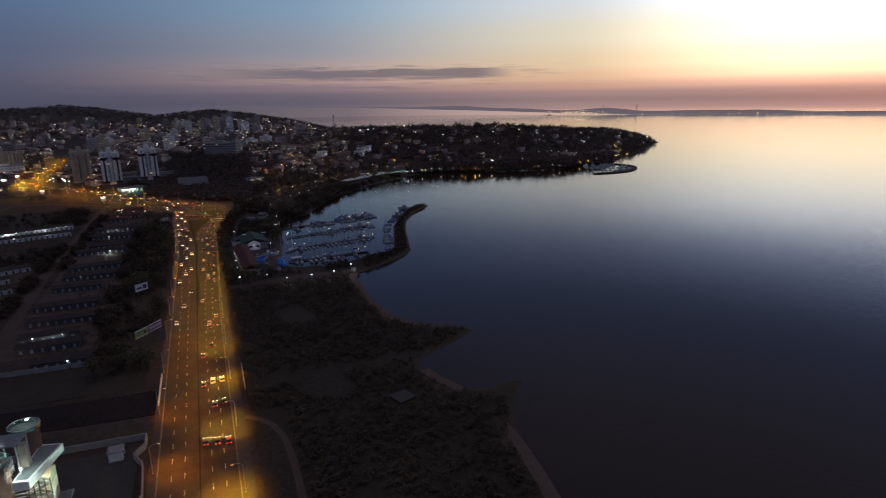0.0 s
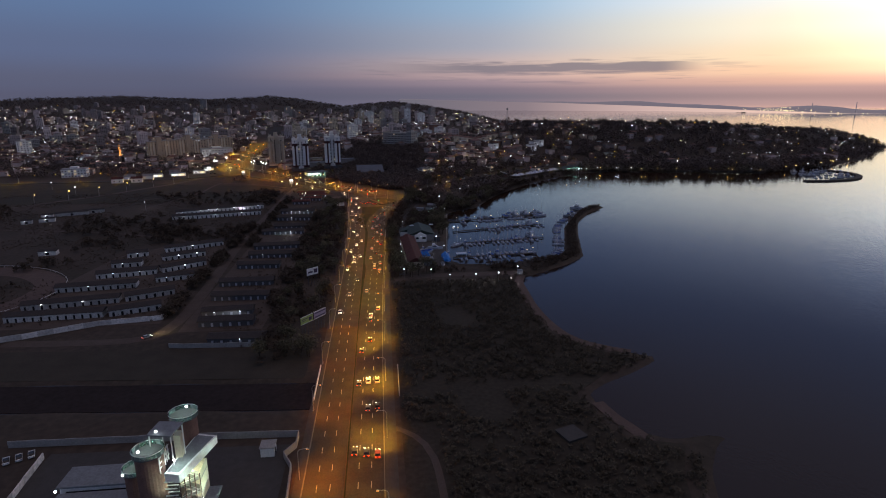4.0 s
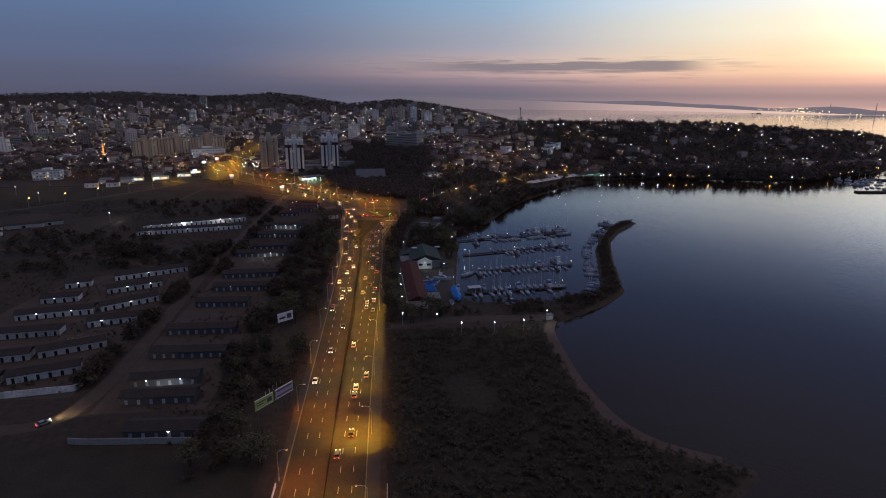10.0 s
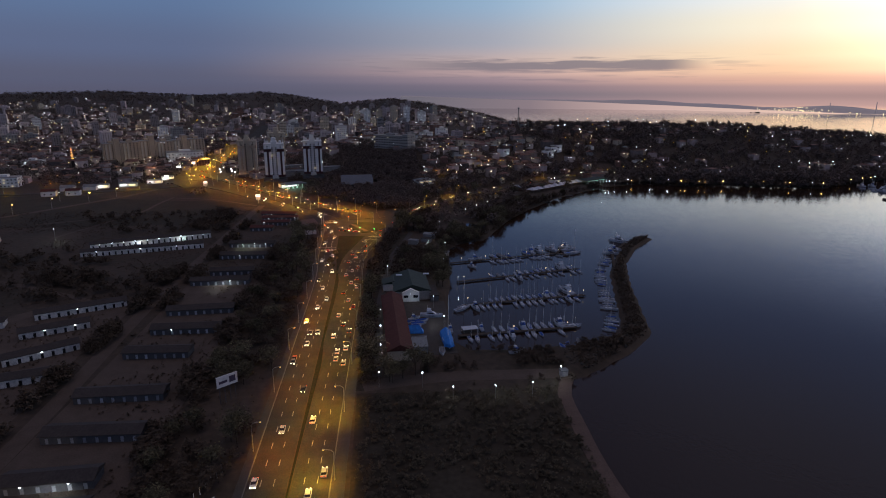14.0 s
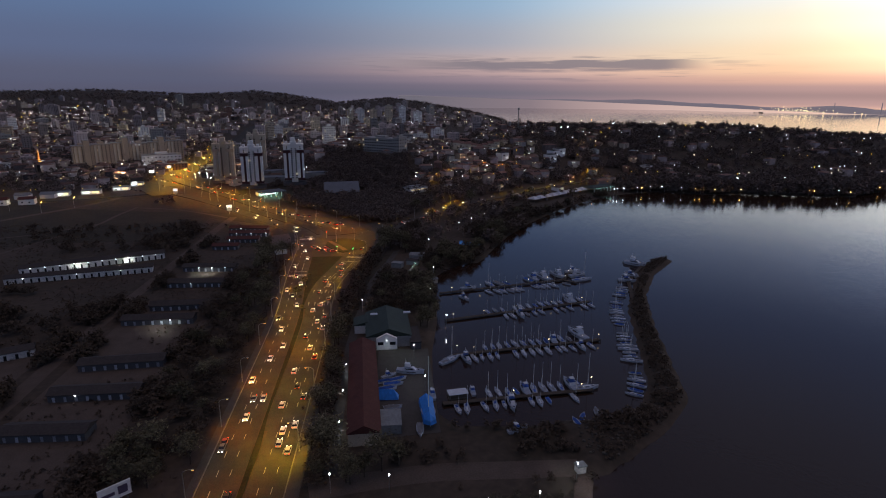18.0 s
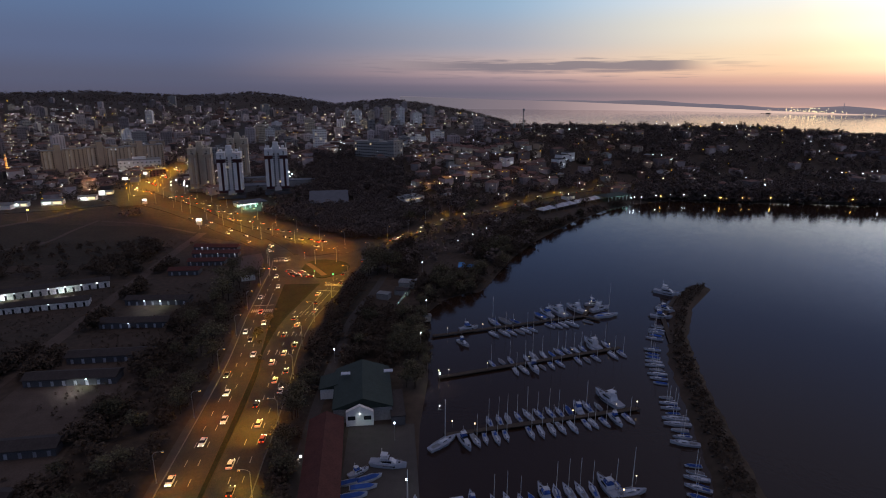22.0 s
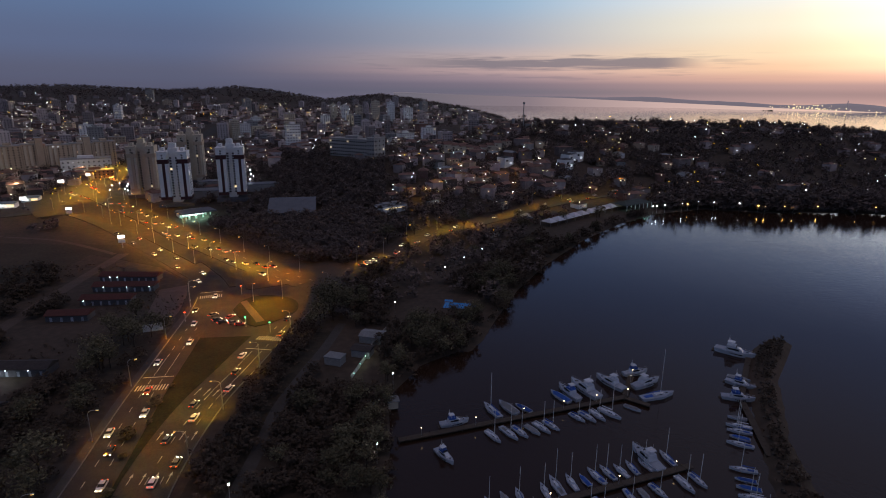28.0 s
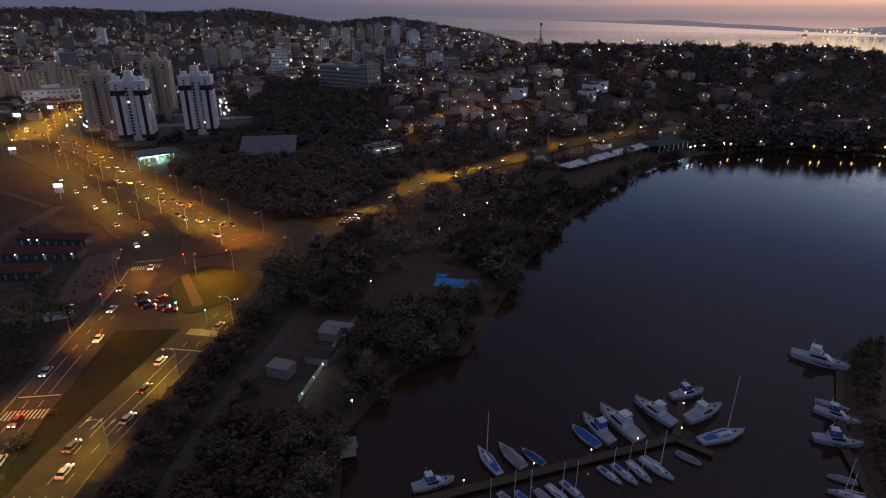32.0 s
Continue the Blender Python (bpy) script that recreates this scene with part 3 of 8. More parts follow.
def ribbon(mesh, line, w0, w1, lift, thick=0.0):
    """A strip between the offsets w0 and w1 of a line, laid on the ground; with thick it has kerb faces."""
    a, b = offset_line(line, w0), offset_line(line, w1)
    base = len(mesh.v)
    n = len(line)
    za = np.maximum(height(line[:, 0], line[:, 1]), 0) + lift
    for k in range(n):
        mesh.v.append((a[k, 0], a[k, 1], za[k]))
        mesh.v.append((b[k, 0], b[k, 1], za[k]))
    for k in range(n - 1):
        q = base + 2 * k
        mesh.f.append((q, q + 1, q + 3, q + 2))
    if thick:
        low = len(mesh.v)
        for k in range(n):
            mesh.v.append((a[k, 0], a[k, 1], za[k] - thick))
            mesh.v.append((b[k, 0], b[k, 1], za[k] - thick))
        for k in range(n - 1):
            q, u = base + 2 * k, low + 2 * k
            mesh.f += [(q, q + 2, u + 2, u), (q + 1, u + 1, u + 3, q + 3)]
        mesh.f += [(base, low, low + 1, base + 1), (base + 2 * n - 2, base + 2 * n - 1, low + 2 * n - 1, low + 2 * n - 2)]
    return mesh


LEFT = smooth_line([(-11, -250), (-11, 60), (-11, 180), (-11, 300), (-11, 400), (-11.5, 485), (-15, 541), (-16.8, 588), (-19, 630), (-26, 656), (-46, 685), (-80, 728), (-128, 787), (-166, 826), (-202, 856), (-235, 876)])
RIGHT = smooth_line([(0.5, -250), (0.5, 60), (0.5, 180), (1, 300), (3, 400), (4.0, 460), (3.4, 505), (5.8, 535), (10.6, 557), (16.8, 585), (24, 614), (33, 645), (43, 668), (62, 694), (85, 732), (112, 761), (156, 793), (197, 823), (255, 860), (286, 880)])
FARSIDE = smooth_line([(24, 655), (1, 676), (-38, 721), (-69, 757), (-112, 812), (-150, 855), (-190, 906), (-210, 940)])
HIGH = smooth_line([(-196, 880), (-211, 920), (-220, 965), (-222, 1030), (-223, 1100), (-227, 1200), (-234, 1320), (-242, 1450), (-250, 1600)])
BRANCH = smooth_line([(-186, 846), (-212, 842), (-260, 822), (-330, 808), (-460, 800), (-640, 800)])
road_specs = [("road_1", LEFT, -5.6, 5.6, 0.10, "two-way avenue carriageway of worn asphalt under sodium light"),
              ("road_2", RIGHT, -5.2, 5.4, 0.13, "avenue carriageway of worn asphalt, curving along the shore"),
              ("road_3", FARSIDE, -9, 8, 0.16, "broad asphalt carriageway climbing towards the city"),
              ("road_4", HIGH, -12, 11, 0.19, "wide lit avenue crowded with traffic"), ("road_5", BRANCH, -6, 6, 0.22, "side avenue with sodium lamps")]
for nm, line, a, b, lift, lab in road_specs:
    tagged(part(nm, ribbon(Mesh(), line, a, b, lift, 0.3), M["asphalt"]), lab, "road", kind="structure")
tagged(part("road_7", ribbon(Mesh(), smooth_line([(-172, 838), (-200, 880), (-218, 925)]), -30, 22, 0.14, 0.15), M["asphalt"]), "broad lit asphalt plaza where the avenues meet", "road", kind="structure")
tagged(part("road_8", ribbon(ribbon(Mesh(), RIGHT[(RIGHT[:, 1] > 492) & (RIGHT[:, 1] < 600)], -8.6, -4.9, 0.115, 0.3), RIGHT[(RIGHT[:, 1] > 380) & (RIGHT[:, 1] < 500)], -6.9, -4.9, 0.11, 0.3), M["asphalt"]), "added turning lane before the junction", "road", kind="structure")
apron = Mesh().add([(x, y, 0.07) for x, y in ((-24, 560), (-8, 578), (9, 572), (24, 572), (36, 615), (48, 665), (30, 690), (8, 690), (-8, 678), (-40, 668), (-32, 640), (-26, 600))], [tuple(range(12))])
tagged(part("road_6", apron, M["asphalt"]), "asphalt of the lit junction", "road", kind="structure")
# the narrow median, which widens before the junction, and the lit island
near = [(x, y) for x, y in zip(LEFT[:, 0], LEFT[:, 1]) if y < 594]
xs_r = lambda y: float(np.interp(y, RIGHT[:, 1], RIGHT[:, 0])) - 5.2 - 1.7 * float(step(370, 400, y)) - 1.3 * float(step(478, 500, y))
med = Mesh()
L_, R_ = [(x + 5.9, y) for x, y in near], [(max(x + 6.3, xs_r(y) - 0.3), y) for x, y in near]
n = len(L_)
med.add([(x, y, 0.24) for x, y in L_] + [(x, y, 0.24) for x, y in R_] + [(x, y, 0.0) for x, y in L_] + [(x, y, 0.0) for x, y in R_],
        [(k, n + k, n + k + 1, k + 1) for k in range(n - 1)] + [(k, k + 1, 2 * n + k + 1, 2 * n + k) for k in range(n - 1)] + [(n + k, 3 * n + k, 3 * n + k + 1, n + k + 1) for k in range(n - 1)])
tagged(part("median", med, M["grass"]), "rough grassed median strip between the carriageways", "median", kind="structure")


def pad(name, pts, z0, z1, material, label, category, kind="structure"):
    """A flat slab with that outline."""
    k = len(pts)
    me = Mesh().add([(x, y, z1) for x, y in pts] + [(x, y, z0) for x, y in pts],
                    [tuple(range(k))] + [(i, i + k, (i + 1) % k + k, (i + 1) % k) for i in range(k)])
    bmx = bmesh.new()
    ob = part(name, me, material)
    bmx.from_mesh(ob.data)
    bmesh.ops.recalc_face_normals(bmx, faces=bmx.faces)
    bmx.to_mesh(ob.data)
    bmx.free()
    return tagged(ob, label, category, kind=kind)


def arc(pts):
    """A rounded closed outline."""
    p = list(pts)
    return [tuple(q) for q in smooth_line(p + [p[0]], 3.0)[:-1]]


island = pad("traffic_island", arc([(-5, 618), (2, 605), (9, 598), (19, 606), (24, 617), (20, 630), (6, 637), (-3, 631)]), 0.0, 0.3, M["grass"], "rounded grass traffic island in sodium light", "traffic island", "")
pad("island_path", [(-4, 628), (-1.5, 630), (11.5, 604), (8.5, 602)], 0.3, 0.315, M["dirt"], "worn footpath across the grass island", "footpath")
fl, fr = offset_line(LEFT, 6.8), offset_line(FARSIDE, -9.8)
fl, fr = fl[(fl[:, 1] > 690) & (fl[:, 1] < 812)], fr[(fr[:, 1] > 694) & (fr[:, 1] < 826)]
pad("far_median", [tuple(q) for q in fl[::2]] + [tuple(q) for q in fr[::-2]], 0.0, 0.3, M["drygrass"], "long grassed median of the climbing avenue", "median")
pad("junction_lawn", [(-59.3, 721.7), (-38.2, 692.8), (-21.4, 665.6), (-14.3, 650.5), (-11.5, 651.5), (-15.7, 669.2), (-24.2, 685.6), (-44.4, 710.8), (-59.0, 726.8)], 0.0, 0.27, M["drygrass"], "dark grass between the carriageways at the junction", "lawn")
pad("junction_lawn", [(-13.0, 676.3), (-2.2, 672.3), (15.4, 652.7), (-2.8, 645.7), (-5.7, 647.2), (-11.6, 666.0)], 0.0, 0.27, M["drygrass"], "dark grass corner beside the slip road", "lawn")
tagged(part("sidewalk_1", ribbon(Mesh(), RIGHT[RIGHT[:, 1] < 420], 5.9, 9.6, 0.2, 0.3), M["paving"]), "paved sidewalk and bicycle lane beside the avenue", "sidewalk", kind="structure")
tagged(part("sidewalk_2", ribbon(Mesh(), LEFT[LEFT[:, 1] < 630], -8.4, -6.0, 0.2, 0.3), M["paving"]), "narrow paved sidewalk beside the avenue", "sidewalk", kind="structure")
tagged(part("kerb", ribbon(ribbon(Mesh(), RIGHT[RIGHT[:, 1] < 640], 5.45, 5.75, 0.26, 0.3), LEFT[LEFT[:, 1] < 640], -5.95, -5.65, 0.26, 0.3), M["kerb"]), "concrete kerbs of the avenue", "kerb", kind="structure")
tagged(part("dirt_road", ribbon(ribbon(Mesh(), smooth_line([(-160, 279), (-106, 277), (-93, 292), (-92, 340), (-97, 450), (-96, 560), (-95, 660), (-93, 720)]), -3.2, 3.2, 0.06), smooth_line([(-106, 440), (-150, 470), (-210, 500), (-300, 520)]), -2, 2, 0.07), M["dirt"]),
       "pale dirt track between the stables", "track", kind="structure")
tagged(part("park_path", ribbon(ribbon(Mesh(), smooth_line([(9, 194), (16, 188), (21, 176), (22, 150), (20, 110)]), -1.1, 1.1, 0.06), smooth_line([(14, 353), (30, 356), (50, 358), (72, 357), (94, 356)]), -4, 4, 0.06), M["dirt"]), "pale footpath and club lane of bare earth", "path", kind="structure")
tagged(part("race_track", ribbon(Mesh(), smooth_line([(-330, 300), (-240, 306), (-200, 318), (-184, 336), (-183, 360), (-196, 380), (-225, 396), (-300, 410)]), -8, 8, 0.07), M["sand"]), "curved sandy bend of a racing track", "race track", kind="structure")
tagged(part("beach", ribbon(Mesh(), smooth_line([(93, 352), (88, 340), (86.5, 320), (85.5, 300), (86.5, 280), (90, 262), (98, 250), (112, 241)]), -1.6, 3.4, -0.1), M["sand"]), "strip of pinkish sand along the water", "beach", kind="structure")
tagged(part("beach_strip", ribbon(Mesh(), smooth_line([(82, 202), (84, 192), (88, 182), (91, 168), (91.5, 150), (90, 134), (86, 112), (80, 90)]), -2.4, 2.2, -0.1), M["sand"]), "narrow strip of pinkish sand beside the scrub", "beach", kind="structure")
for nm, pts, mt, lab in (("gravel_yard", [(-48, 650), (-33, 658), (-28, 645), (-29, 612), (-37, 600), (-41, 612)], "sand", "bare gravel yard beside the junction"),
                         ("boat_yard", [(31, 376), (53, 378), (54, 441), (33, 442)], "paving", "concrete boatyard apron"),
                         ("grandstand_yard", [(-95, 120), (-23, 120), (-23, 188), (-95, 191)], "paving", "paved court round the grandstand building")):
    pad(nm, pts, 0.0, 0.06, M[mt], lab, "yard")

canal = Mesh().add([(-420, 217 + 37.8 - 9.5, -0.5), (-18.5, 218.7 - 9.5, -0.5), (-18.5, 218.7 + 9.5, -0.5), (-420, 217 + 37.8 + 9.5, -0.5)], [(0, 1, 2, 3)])
tagged(part("canal_water", canal, M["canal"]), "dark murky water of the straight canal", "canal", kind="structure")
pad("heath", [(12, -250), (12, 348), (84, 346), (81, 320), (80, 300), (81, 278), (85, 258), (94, 245), (110, 236), (112, 233), (96, 225), (77, 209), (76, 195), (82, 180), (100, 174), (92, 160), (84, 136), (79, 110), (66, 60), (62, -250)], -0.3, 0.03, M["heath"], "dark grassy waste ground under the scrub", "heath")
pad("verge", [(11, 350), (18, 350), (18, 440), (22, 482), (27, 510), (27, 532), (33, 556), (42, 590), (29, 590), (23, 560), (16, 530), (12, 500), (10.5, 440)], -0.2, 0.04, M["heath"], "rough grass verge between the avenue and the service lane", "verge")
pad("field", [(-330, 260), (-180, 246), (-24, 232), (-24, 262), (-48, 262), (-90, 264.5), (-150, 270), (-330, 274)], 0.0, 0.04, M["drygrass"], "dark mown grass beside the canal", "field")
pad("stable_yard", [(-182, 296), (-100, 296), (-101, 340), (-104, 400), (-103, 455), (-150, 448), (-172, 424), (-176, 380)], -0.2, 0.045, M["dirt"], "trodden bare earth between the white stables", "yard")
pad("stable_yard", [(-88, 284), (-50, 284), (-48, 330), (-50, 440), (-47, 510), (-88, 510)], -0.2, 0.045, M["dirt"], "trodden bare earth between the dark stables", "yard")
edge_ = offset_line(LEFT, -8.0)
edge_ = edge_[(edge_[:, 1] > 664) & (edge_[:, 1] < 838)]
pad("meadow", [tuple(q) for q in edge_[::2]] + [(-205, 833), (-262, 813), (-330, 800), (-460, 791), (-460, 640), (-112, 640), (-112, 720), (-62, 690)], 0.0, 0.05, M["heath"], "dark mown meadow inside the bend of the avenue", "meadow")
tagged(part("meadow_path", ribbon(ribbon(ribbon(Mesh(), smooth_line([(-222, 600), (-206, 658), (-195, 700), (-195, 735), (-192, 772)]), -1.6, 1.6, 0.08), smooth_line([(-188, 768), (-152, 757), (-120, 736), (-98, 719)]), -1.5, 1.5, 0.085), smooth_line([(-260, 650), (-225, 668), (-196, 700)]), -1.2, 1.2, 0.09), M["dirt"]), "pale trodden paths across the meadow", "path", kind="structure")
tagged(part("service_path", ribbon(Mesh(), smooth_line([(19.2, 360), (19.6, 400), (20.5, 440), (23.5, 480), (27, 508), (28.6, 530), (31.5, 543), (35, 557), (39.5, 573), (45, 598)]), -1.9, 1.9, 0.08), M["paving"]), "narrow paved service lane behind the verge", "path", kind="structure")
# lane dashes, arrows, stop lines and crossings
marks = Mesh()


def dashes(line, off, y0, y1, length=3.0, gap=6.0, w=0.16, lift=0.18):
    p = offset_line(line, off)
    s = np.r_[0, np.cumsum(np.linalg.norm(np.diff(p, axis=0), axis=1))]
    for a in np.arange(0, s[-1] - length, length + gap):
        q = [np.array([np.interp(u, s, p[:, 0]), np.interp(u, s, p[:, 1])]) for u in (a, a + length)]
        if not y0 < q[0][1] < y1:
            continue
        d = (q[1] - q[0]) / np.linalg.norm(q[1] - q[0])
        nrm = np.array([-d[1], d[0]]) * w / 2
        marks.add([(*(q[0] - nrm), lift), (*(q[1] - nrm), lift), (*(q[1] + nrm), lift), (*(q[0] + nrm), lift)], [(0, 1, 2, 3)])


for off in (-1.85, 1.85):
    dashes(LEFT, off, 100, 600, lift=0.13)
    dashes(RIGHT, off, 100, 600, lift=0.16)
    dashes(FARSIDE, off * 2, 600, 860, lift=0.19)
dashes(RIGHT, 0, 640, 960, lift=0.16)
for off in (-1.85, 1.85):
    dashes(RIGHT, off, 536, 570, length=6, gap=0.02, w=0.15, lift=0.165)
    dashes(LEFT, off, 553, 572, length=6, gap=0.02, w=0.15, lift=0.135)


def crossing(line, y, lift, stop):
    k = int(np.argmin(np.abs(line[:, 1] - y)))
    d = line[k + 1] - line[k]
    m = pose(line[k, 0], line[k, 1], 0, 0, 0, turn(*d))
    for w in np.arange(-4.9, 5.0, 0.95):
        marks.box(-1.8, 1.8, w - 0.22, w + 0.22, lift - 0.02, lift, m)
    marks.box(stop - 0.2, stop + 0.2, -5.1, 5.1, lift - 0.02, lift, m)


crossing(LEFT, 545, 0.14, 7.5)
crossing(RIGHT, 582, 0.17, -10)
crossing(LEFT, 640, 0.14, 6.5)
for lx in (-6.4, -3.2, 0, 3.4):
    for yy in (500, 520, 540):
        k = int(np.argmin(np.abs(RIGHT[:, 1] - yy)))
        d = RIGHT[k + 1] - RIGHT[k]
        m = pose(RIGHT[k, 0], RIGHT[k, 1], 0, 0, 0, turn(*d))
        marks.box(-2.2, 0.8, -lx - 0.1, -lx + 0.1, 0.15, 0.168, m)
        marks.add([m @ Vector(q) for q in ((0.8, -lx - 0.45, 0.168), (2.4, -lx, 0.168), (0.8, -lx + 0.45, 0.168))], [(0, 1, 2)])
tagged(part("road_marking", marks, M["paint"]), "white lane dashes, arrows, stop lines and zebra crossings", "road marking", kind="stuff")

# ---- street lamps and their light ----
def spot(x, y, z, watts, color, angle=138, blend=0.7, aim=None, radius=0.25):
    d = bpy.data.lights.new("lamp_or_fill_light", "SPOT")
    d.energy, d.color, d.spot_size, d.spot_blend, d.shadow_soft_size = watts, color, radians(angle), blend, radius
    ob = new("lamp_or_fill_light", d)
    ob.matrix_basis = look((x, y, z), aim or (x, y, z - 1))
    return ob


def build_street_lamp():
    e = thing("street_lamp", pose(0, 0, -50), "tall grey steel street lamp with a curved arm and sodium head", "street lamp", "lamps along the avenue")
    pole = Mesh().tube((0, 0, 0), (0, 0, 9.2), 0.13, 0.07, 8)
    pole.tube((0, 0, 0), (0, 0, 0.5), 0.2, 0.18, 8)
    part("pole", pole, M["metal"], e)
    a = Mesh()
    p = [(0, 0, 9.1), (0.5, 0, 9.7), (1.3, 0, 10.0), (2.4, 0, 10.05)]
    for q, r in zip(p, p[1:]):
        a.tube(q, r, 0.06, 0.055, 6)
    part("arm", a, M["metal"], e)
    h = Mesh()
    h.add([(2.3, -0.14, 10.0), (3.0, -0.2, 10.02), (3.1, 0, 10.02), (3.0, 0.2, 10.02), (2.3, 0.14, 10.0), (2.3, -0.1, 10.16), (2.95, -0.12, 10.2), (2.95, 0.12, 10.2), (2.3, 0.1, 10.16)],
          [(0, 1, 6, 5), (1, 2, 6), (2, 7, 6), (2, 3, 7), (3, 4, 8, 7), (5, 6, 7, 8), (0, 5, 8, 4), (0, 4, 3, 2, 1)])
    part("lamp_head", h, M["metal"], e)
    part("lens", Mesh().box(2.45, 3.0, -0.16, 0.16, 9.9, 9.99), M["lamp_sodium"], e, "glowing amber lens")
    return e


street_lamp = build_street_lamp()


def put_lamp(x, y, dx, dy, watts=9000, label="", tone=SODIUM, reach=7.6, angle=130):
    m = pose(x, y, max(gz(x, y), 0), 0, 0, turn(dx, dy))
    ob = copy_thing(street_lamp, m)
    if label:
        ob["label"] = label
    p = m @ Vector((2.75, 0, 9.7))
    q = m @ Vector((reach, 0, 0.0))
    spot(p.x, p.y, p.z, watts, tone, angle, 1.0, aim=(q.x, q.y, q.z))


for k, y in enumerate((-10, 26, 62, 98, 134, 170, 207, 243, 280, 316, 352, 388, 418, 451, 483, 518, 550, 588, 624)):
    x = float(np.interp(y, LEFT[:, 1], LEFT[:, 0])) - 7.0
    put_lamp(x, y, 1, 0, (21000, 15000, 24000)[k % 3] * (1.12 if y > 470 else 0.72))
for k, y in enumerate((0, 38, 76, 112, 150, 188, 226, 264, 300, 336, 372, 408, 444, 476, 505, 532, 560, 590)):
    x = float(np.interp(y, RIGHT[:, 1], RIGHT[:, 0])) + 6.6
    put_lamp(x, y, -1, 0, (20000, 25000, 16000)[k % 3] * (0.4 if y in (476, 505) else 1.2 if y in (444, 532, 590) else 0.9 if y > 470 else 1.15 if y > 360 else 1.4), tone=AMBER, reach=7.6 if y > 430 else 5.6, angle=130 if y > 430 else 142)
for k, (x, y, dx, dy, w) in enumerate(((15, 631, -0.4, -1, 14000), (2, 628, 0.8, -1, 16000), (-28, 632, 1, 0.2, 9000), (36, 640, -1, 0.3, 6000), (48, 690, 0.6, -1, 8000), (64, 707, 0.6, -1, 8000), (80, 742, 0.8, -0.7, 8000),
                        (103, 765, 0.5, -1, 13000), (128, 782, 0.5, -1, 8000), (160, 806, 0.5, -1, 9000), (190, 830, 0.6, -1, 9000), (222, 850, 0.6, -1, 9000), (255, 874, 0.6, -1, 9000), (290, 905, 0.6, -0.7, 8000),
                        (-134, 800, 0.6, 0.8, 5000), (-200, 852, 0.2, -1, 5000), (-250, 834, 0.2, -1, 5000), (-310, 820, 0.2, -1, 5000), (-380, 812, 0.1, -1, 5000), (-450, 808, 0.1, -1, 5000), (-540, 806, 0.1, -1, 5000))):
    put_lamp(x, y, dx, dy, w * (2.0 if y < 760 else 4.4 if x < -130 else 2.6), angle=156 if x < -130 else 132, tone=AMBER if k % 2 or y > 680 else SODIUM)


def at_y(line, y):
    d = np.r_[0, np.cumsum(np.linalg.norm(np.diff(line, axis=0), axis=1))]
    return float(np.interp(y, line[:, 1], d))


# both sides of the climbing avenue
for line, off, gap, first, last in ((FARSIDE, 10.5, 30, 18, 300), (HIGH, 13, 34, 14, 420), (LEFT, 7.2, 32, at_y(LEFT, 690), at_y(LEFT, 850))):
    ln_ = np.r_[0, np.cumsum(np.linalg.norm(np.diff(line, axis=0), axis=1))]
    for k, s in enumerate(np.arange(first, min(last, ln_[-1]), gap)):
        p = np.array([np.interp(s, ln_, line[:, 0]), np.interp(s, ln_, line[:, 1])])
        d = np.array([np.interp(s + 3, ln_, line[:, 0]), np.interp(s + 3, ln_, line[:, 1])]) - p
        nrm = np.array([-d[1], d[0]]) / np.linalg.norm(d)
        for side in (-1,) if line is LEFT else (1, -1):
            put_lamp(*(p + nrm * off * side), *(-nrm * side), (18500, 23000, 17000)[k % 3] * (1.4 if line is not HIGH else 4.8 if s < 200 else 1.8), tone=AMBER if k % 2 or line is HIGH else SODIUM, reach=5.0 if line is HIGH else 8.5, angle=152 if line is HIGH else 140)


# ---- cars ----
def build_car(paint, word, far=False, parked=False):
    e = thing("car", pose(0, 0, -50), f"{word} car parked unlit beside the wall" if parked else f"{word} car with its lights on, driving on the asphalt", "car", "parked cars" if parked else "cars on the avenue")
    prof = [(-2.1, 0.35), (-2.15, 0.75), (-1.95, 0.95), (1.0, 0.95), (1.9, 0.8), (2.12, 0.6), (2.1, 0.35)]
    n = len(prof)
    body = Mesh()
    for w, inset in ((0.86, 0.0),):
        v = [(x, -w, z) for x, z in prof] + [(x, w, z) for x, z in prof]
        body.add(v, [tuple(range(n)), tuple(range(2 * n - 1, n - 1, -1))] + [((i + 1) % n, i, n + i, n + (i + 1) % n) for i in range(n)])
    part("body", body, paint, e)
    cab = Mesh()
    lo, hi = [(-1.75, 0.8), (1.0, 0.8)], [(-1.25, 0.68), (0.3, 0.68)]
    v = [(x, s * w, 0.95) for x, w in lo for s in (-1, 1)] + [(x, s * w, 1.4) for x, w in hi for s in (-1, 1)]
    cab.add(v, [(0, 2, 6, 4), (3, 1, 5, 7), (1, 0, 4, 5), (2, 3, 7, 6), (4, 6, 7, 5)])
    part("glazing", cab, M["glass"], e, "tinted windows")
    if not far:
        part("roof", Mesh().box(-1.22, 0.27, -0.66, 0.66, 1.4, 1.46), paint, e)
    for x in () if far else (-1.3, 1.35):
        for y in (-0.8, 0.8):
            w = part("wheel", Mesh().tube((x, y - 0.1, 0.32), (x, y + 0.1, 0.32), 0.32, 0.32, 10), M["rubber"], e)
    for y in (-0.6, 0.6):
        part("headlight", Mesh().box(2.04, 2.16, y - (0.13 if far else 0.18), y + (0.13 if far else 0.18), 0.62, 0.76), M["glass" if parked else "head"], e, "" if parked else "glowing white headlight")
        part("taillight", Mesh().box(-2.2, -2.1, y - 0.15, y + 0.15, 0.74, 0.88), M["glass" if parked else "tail"], e, "" if parked else "glowing red tail light")
    return e


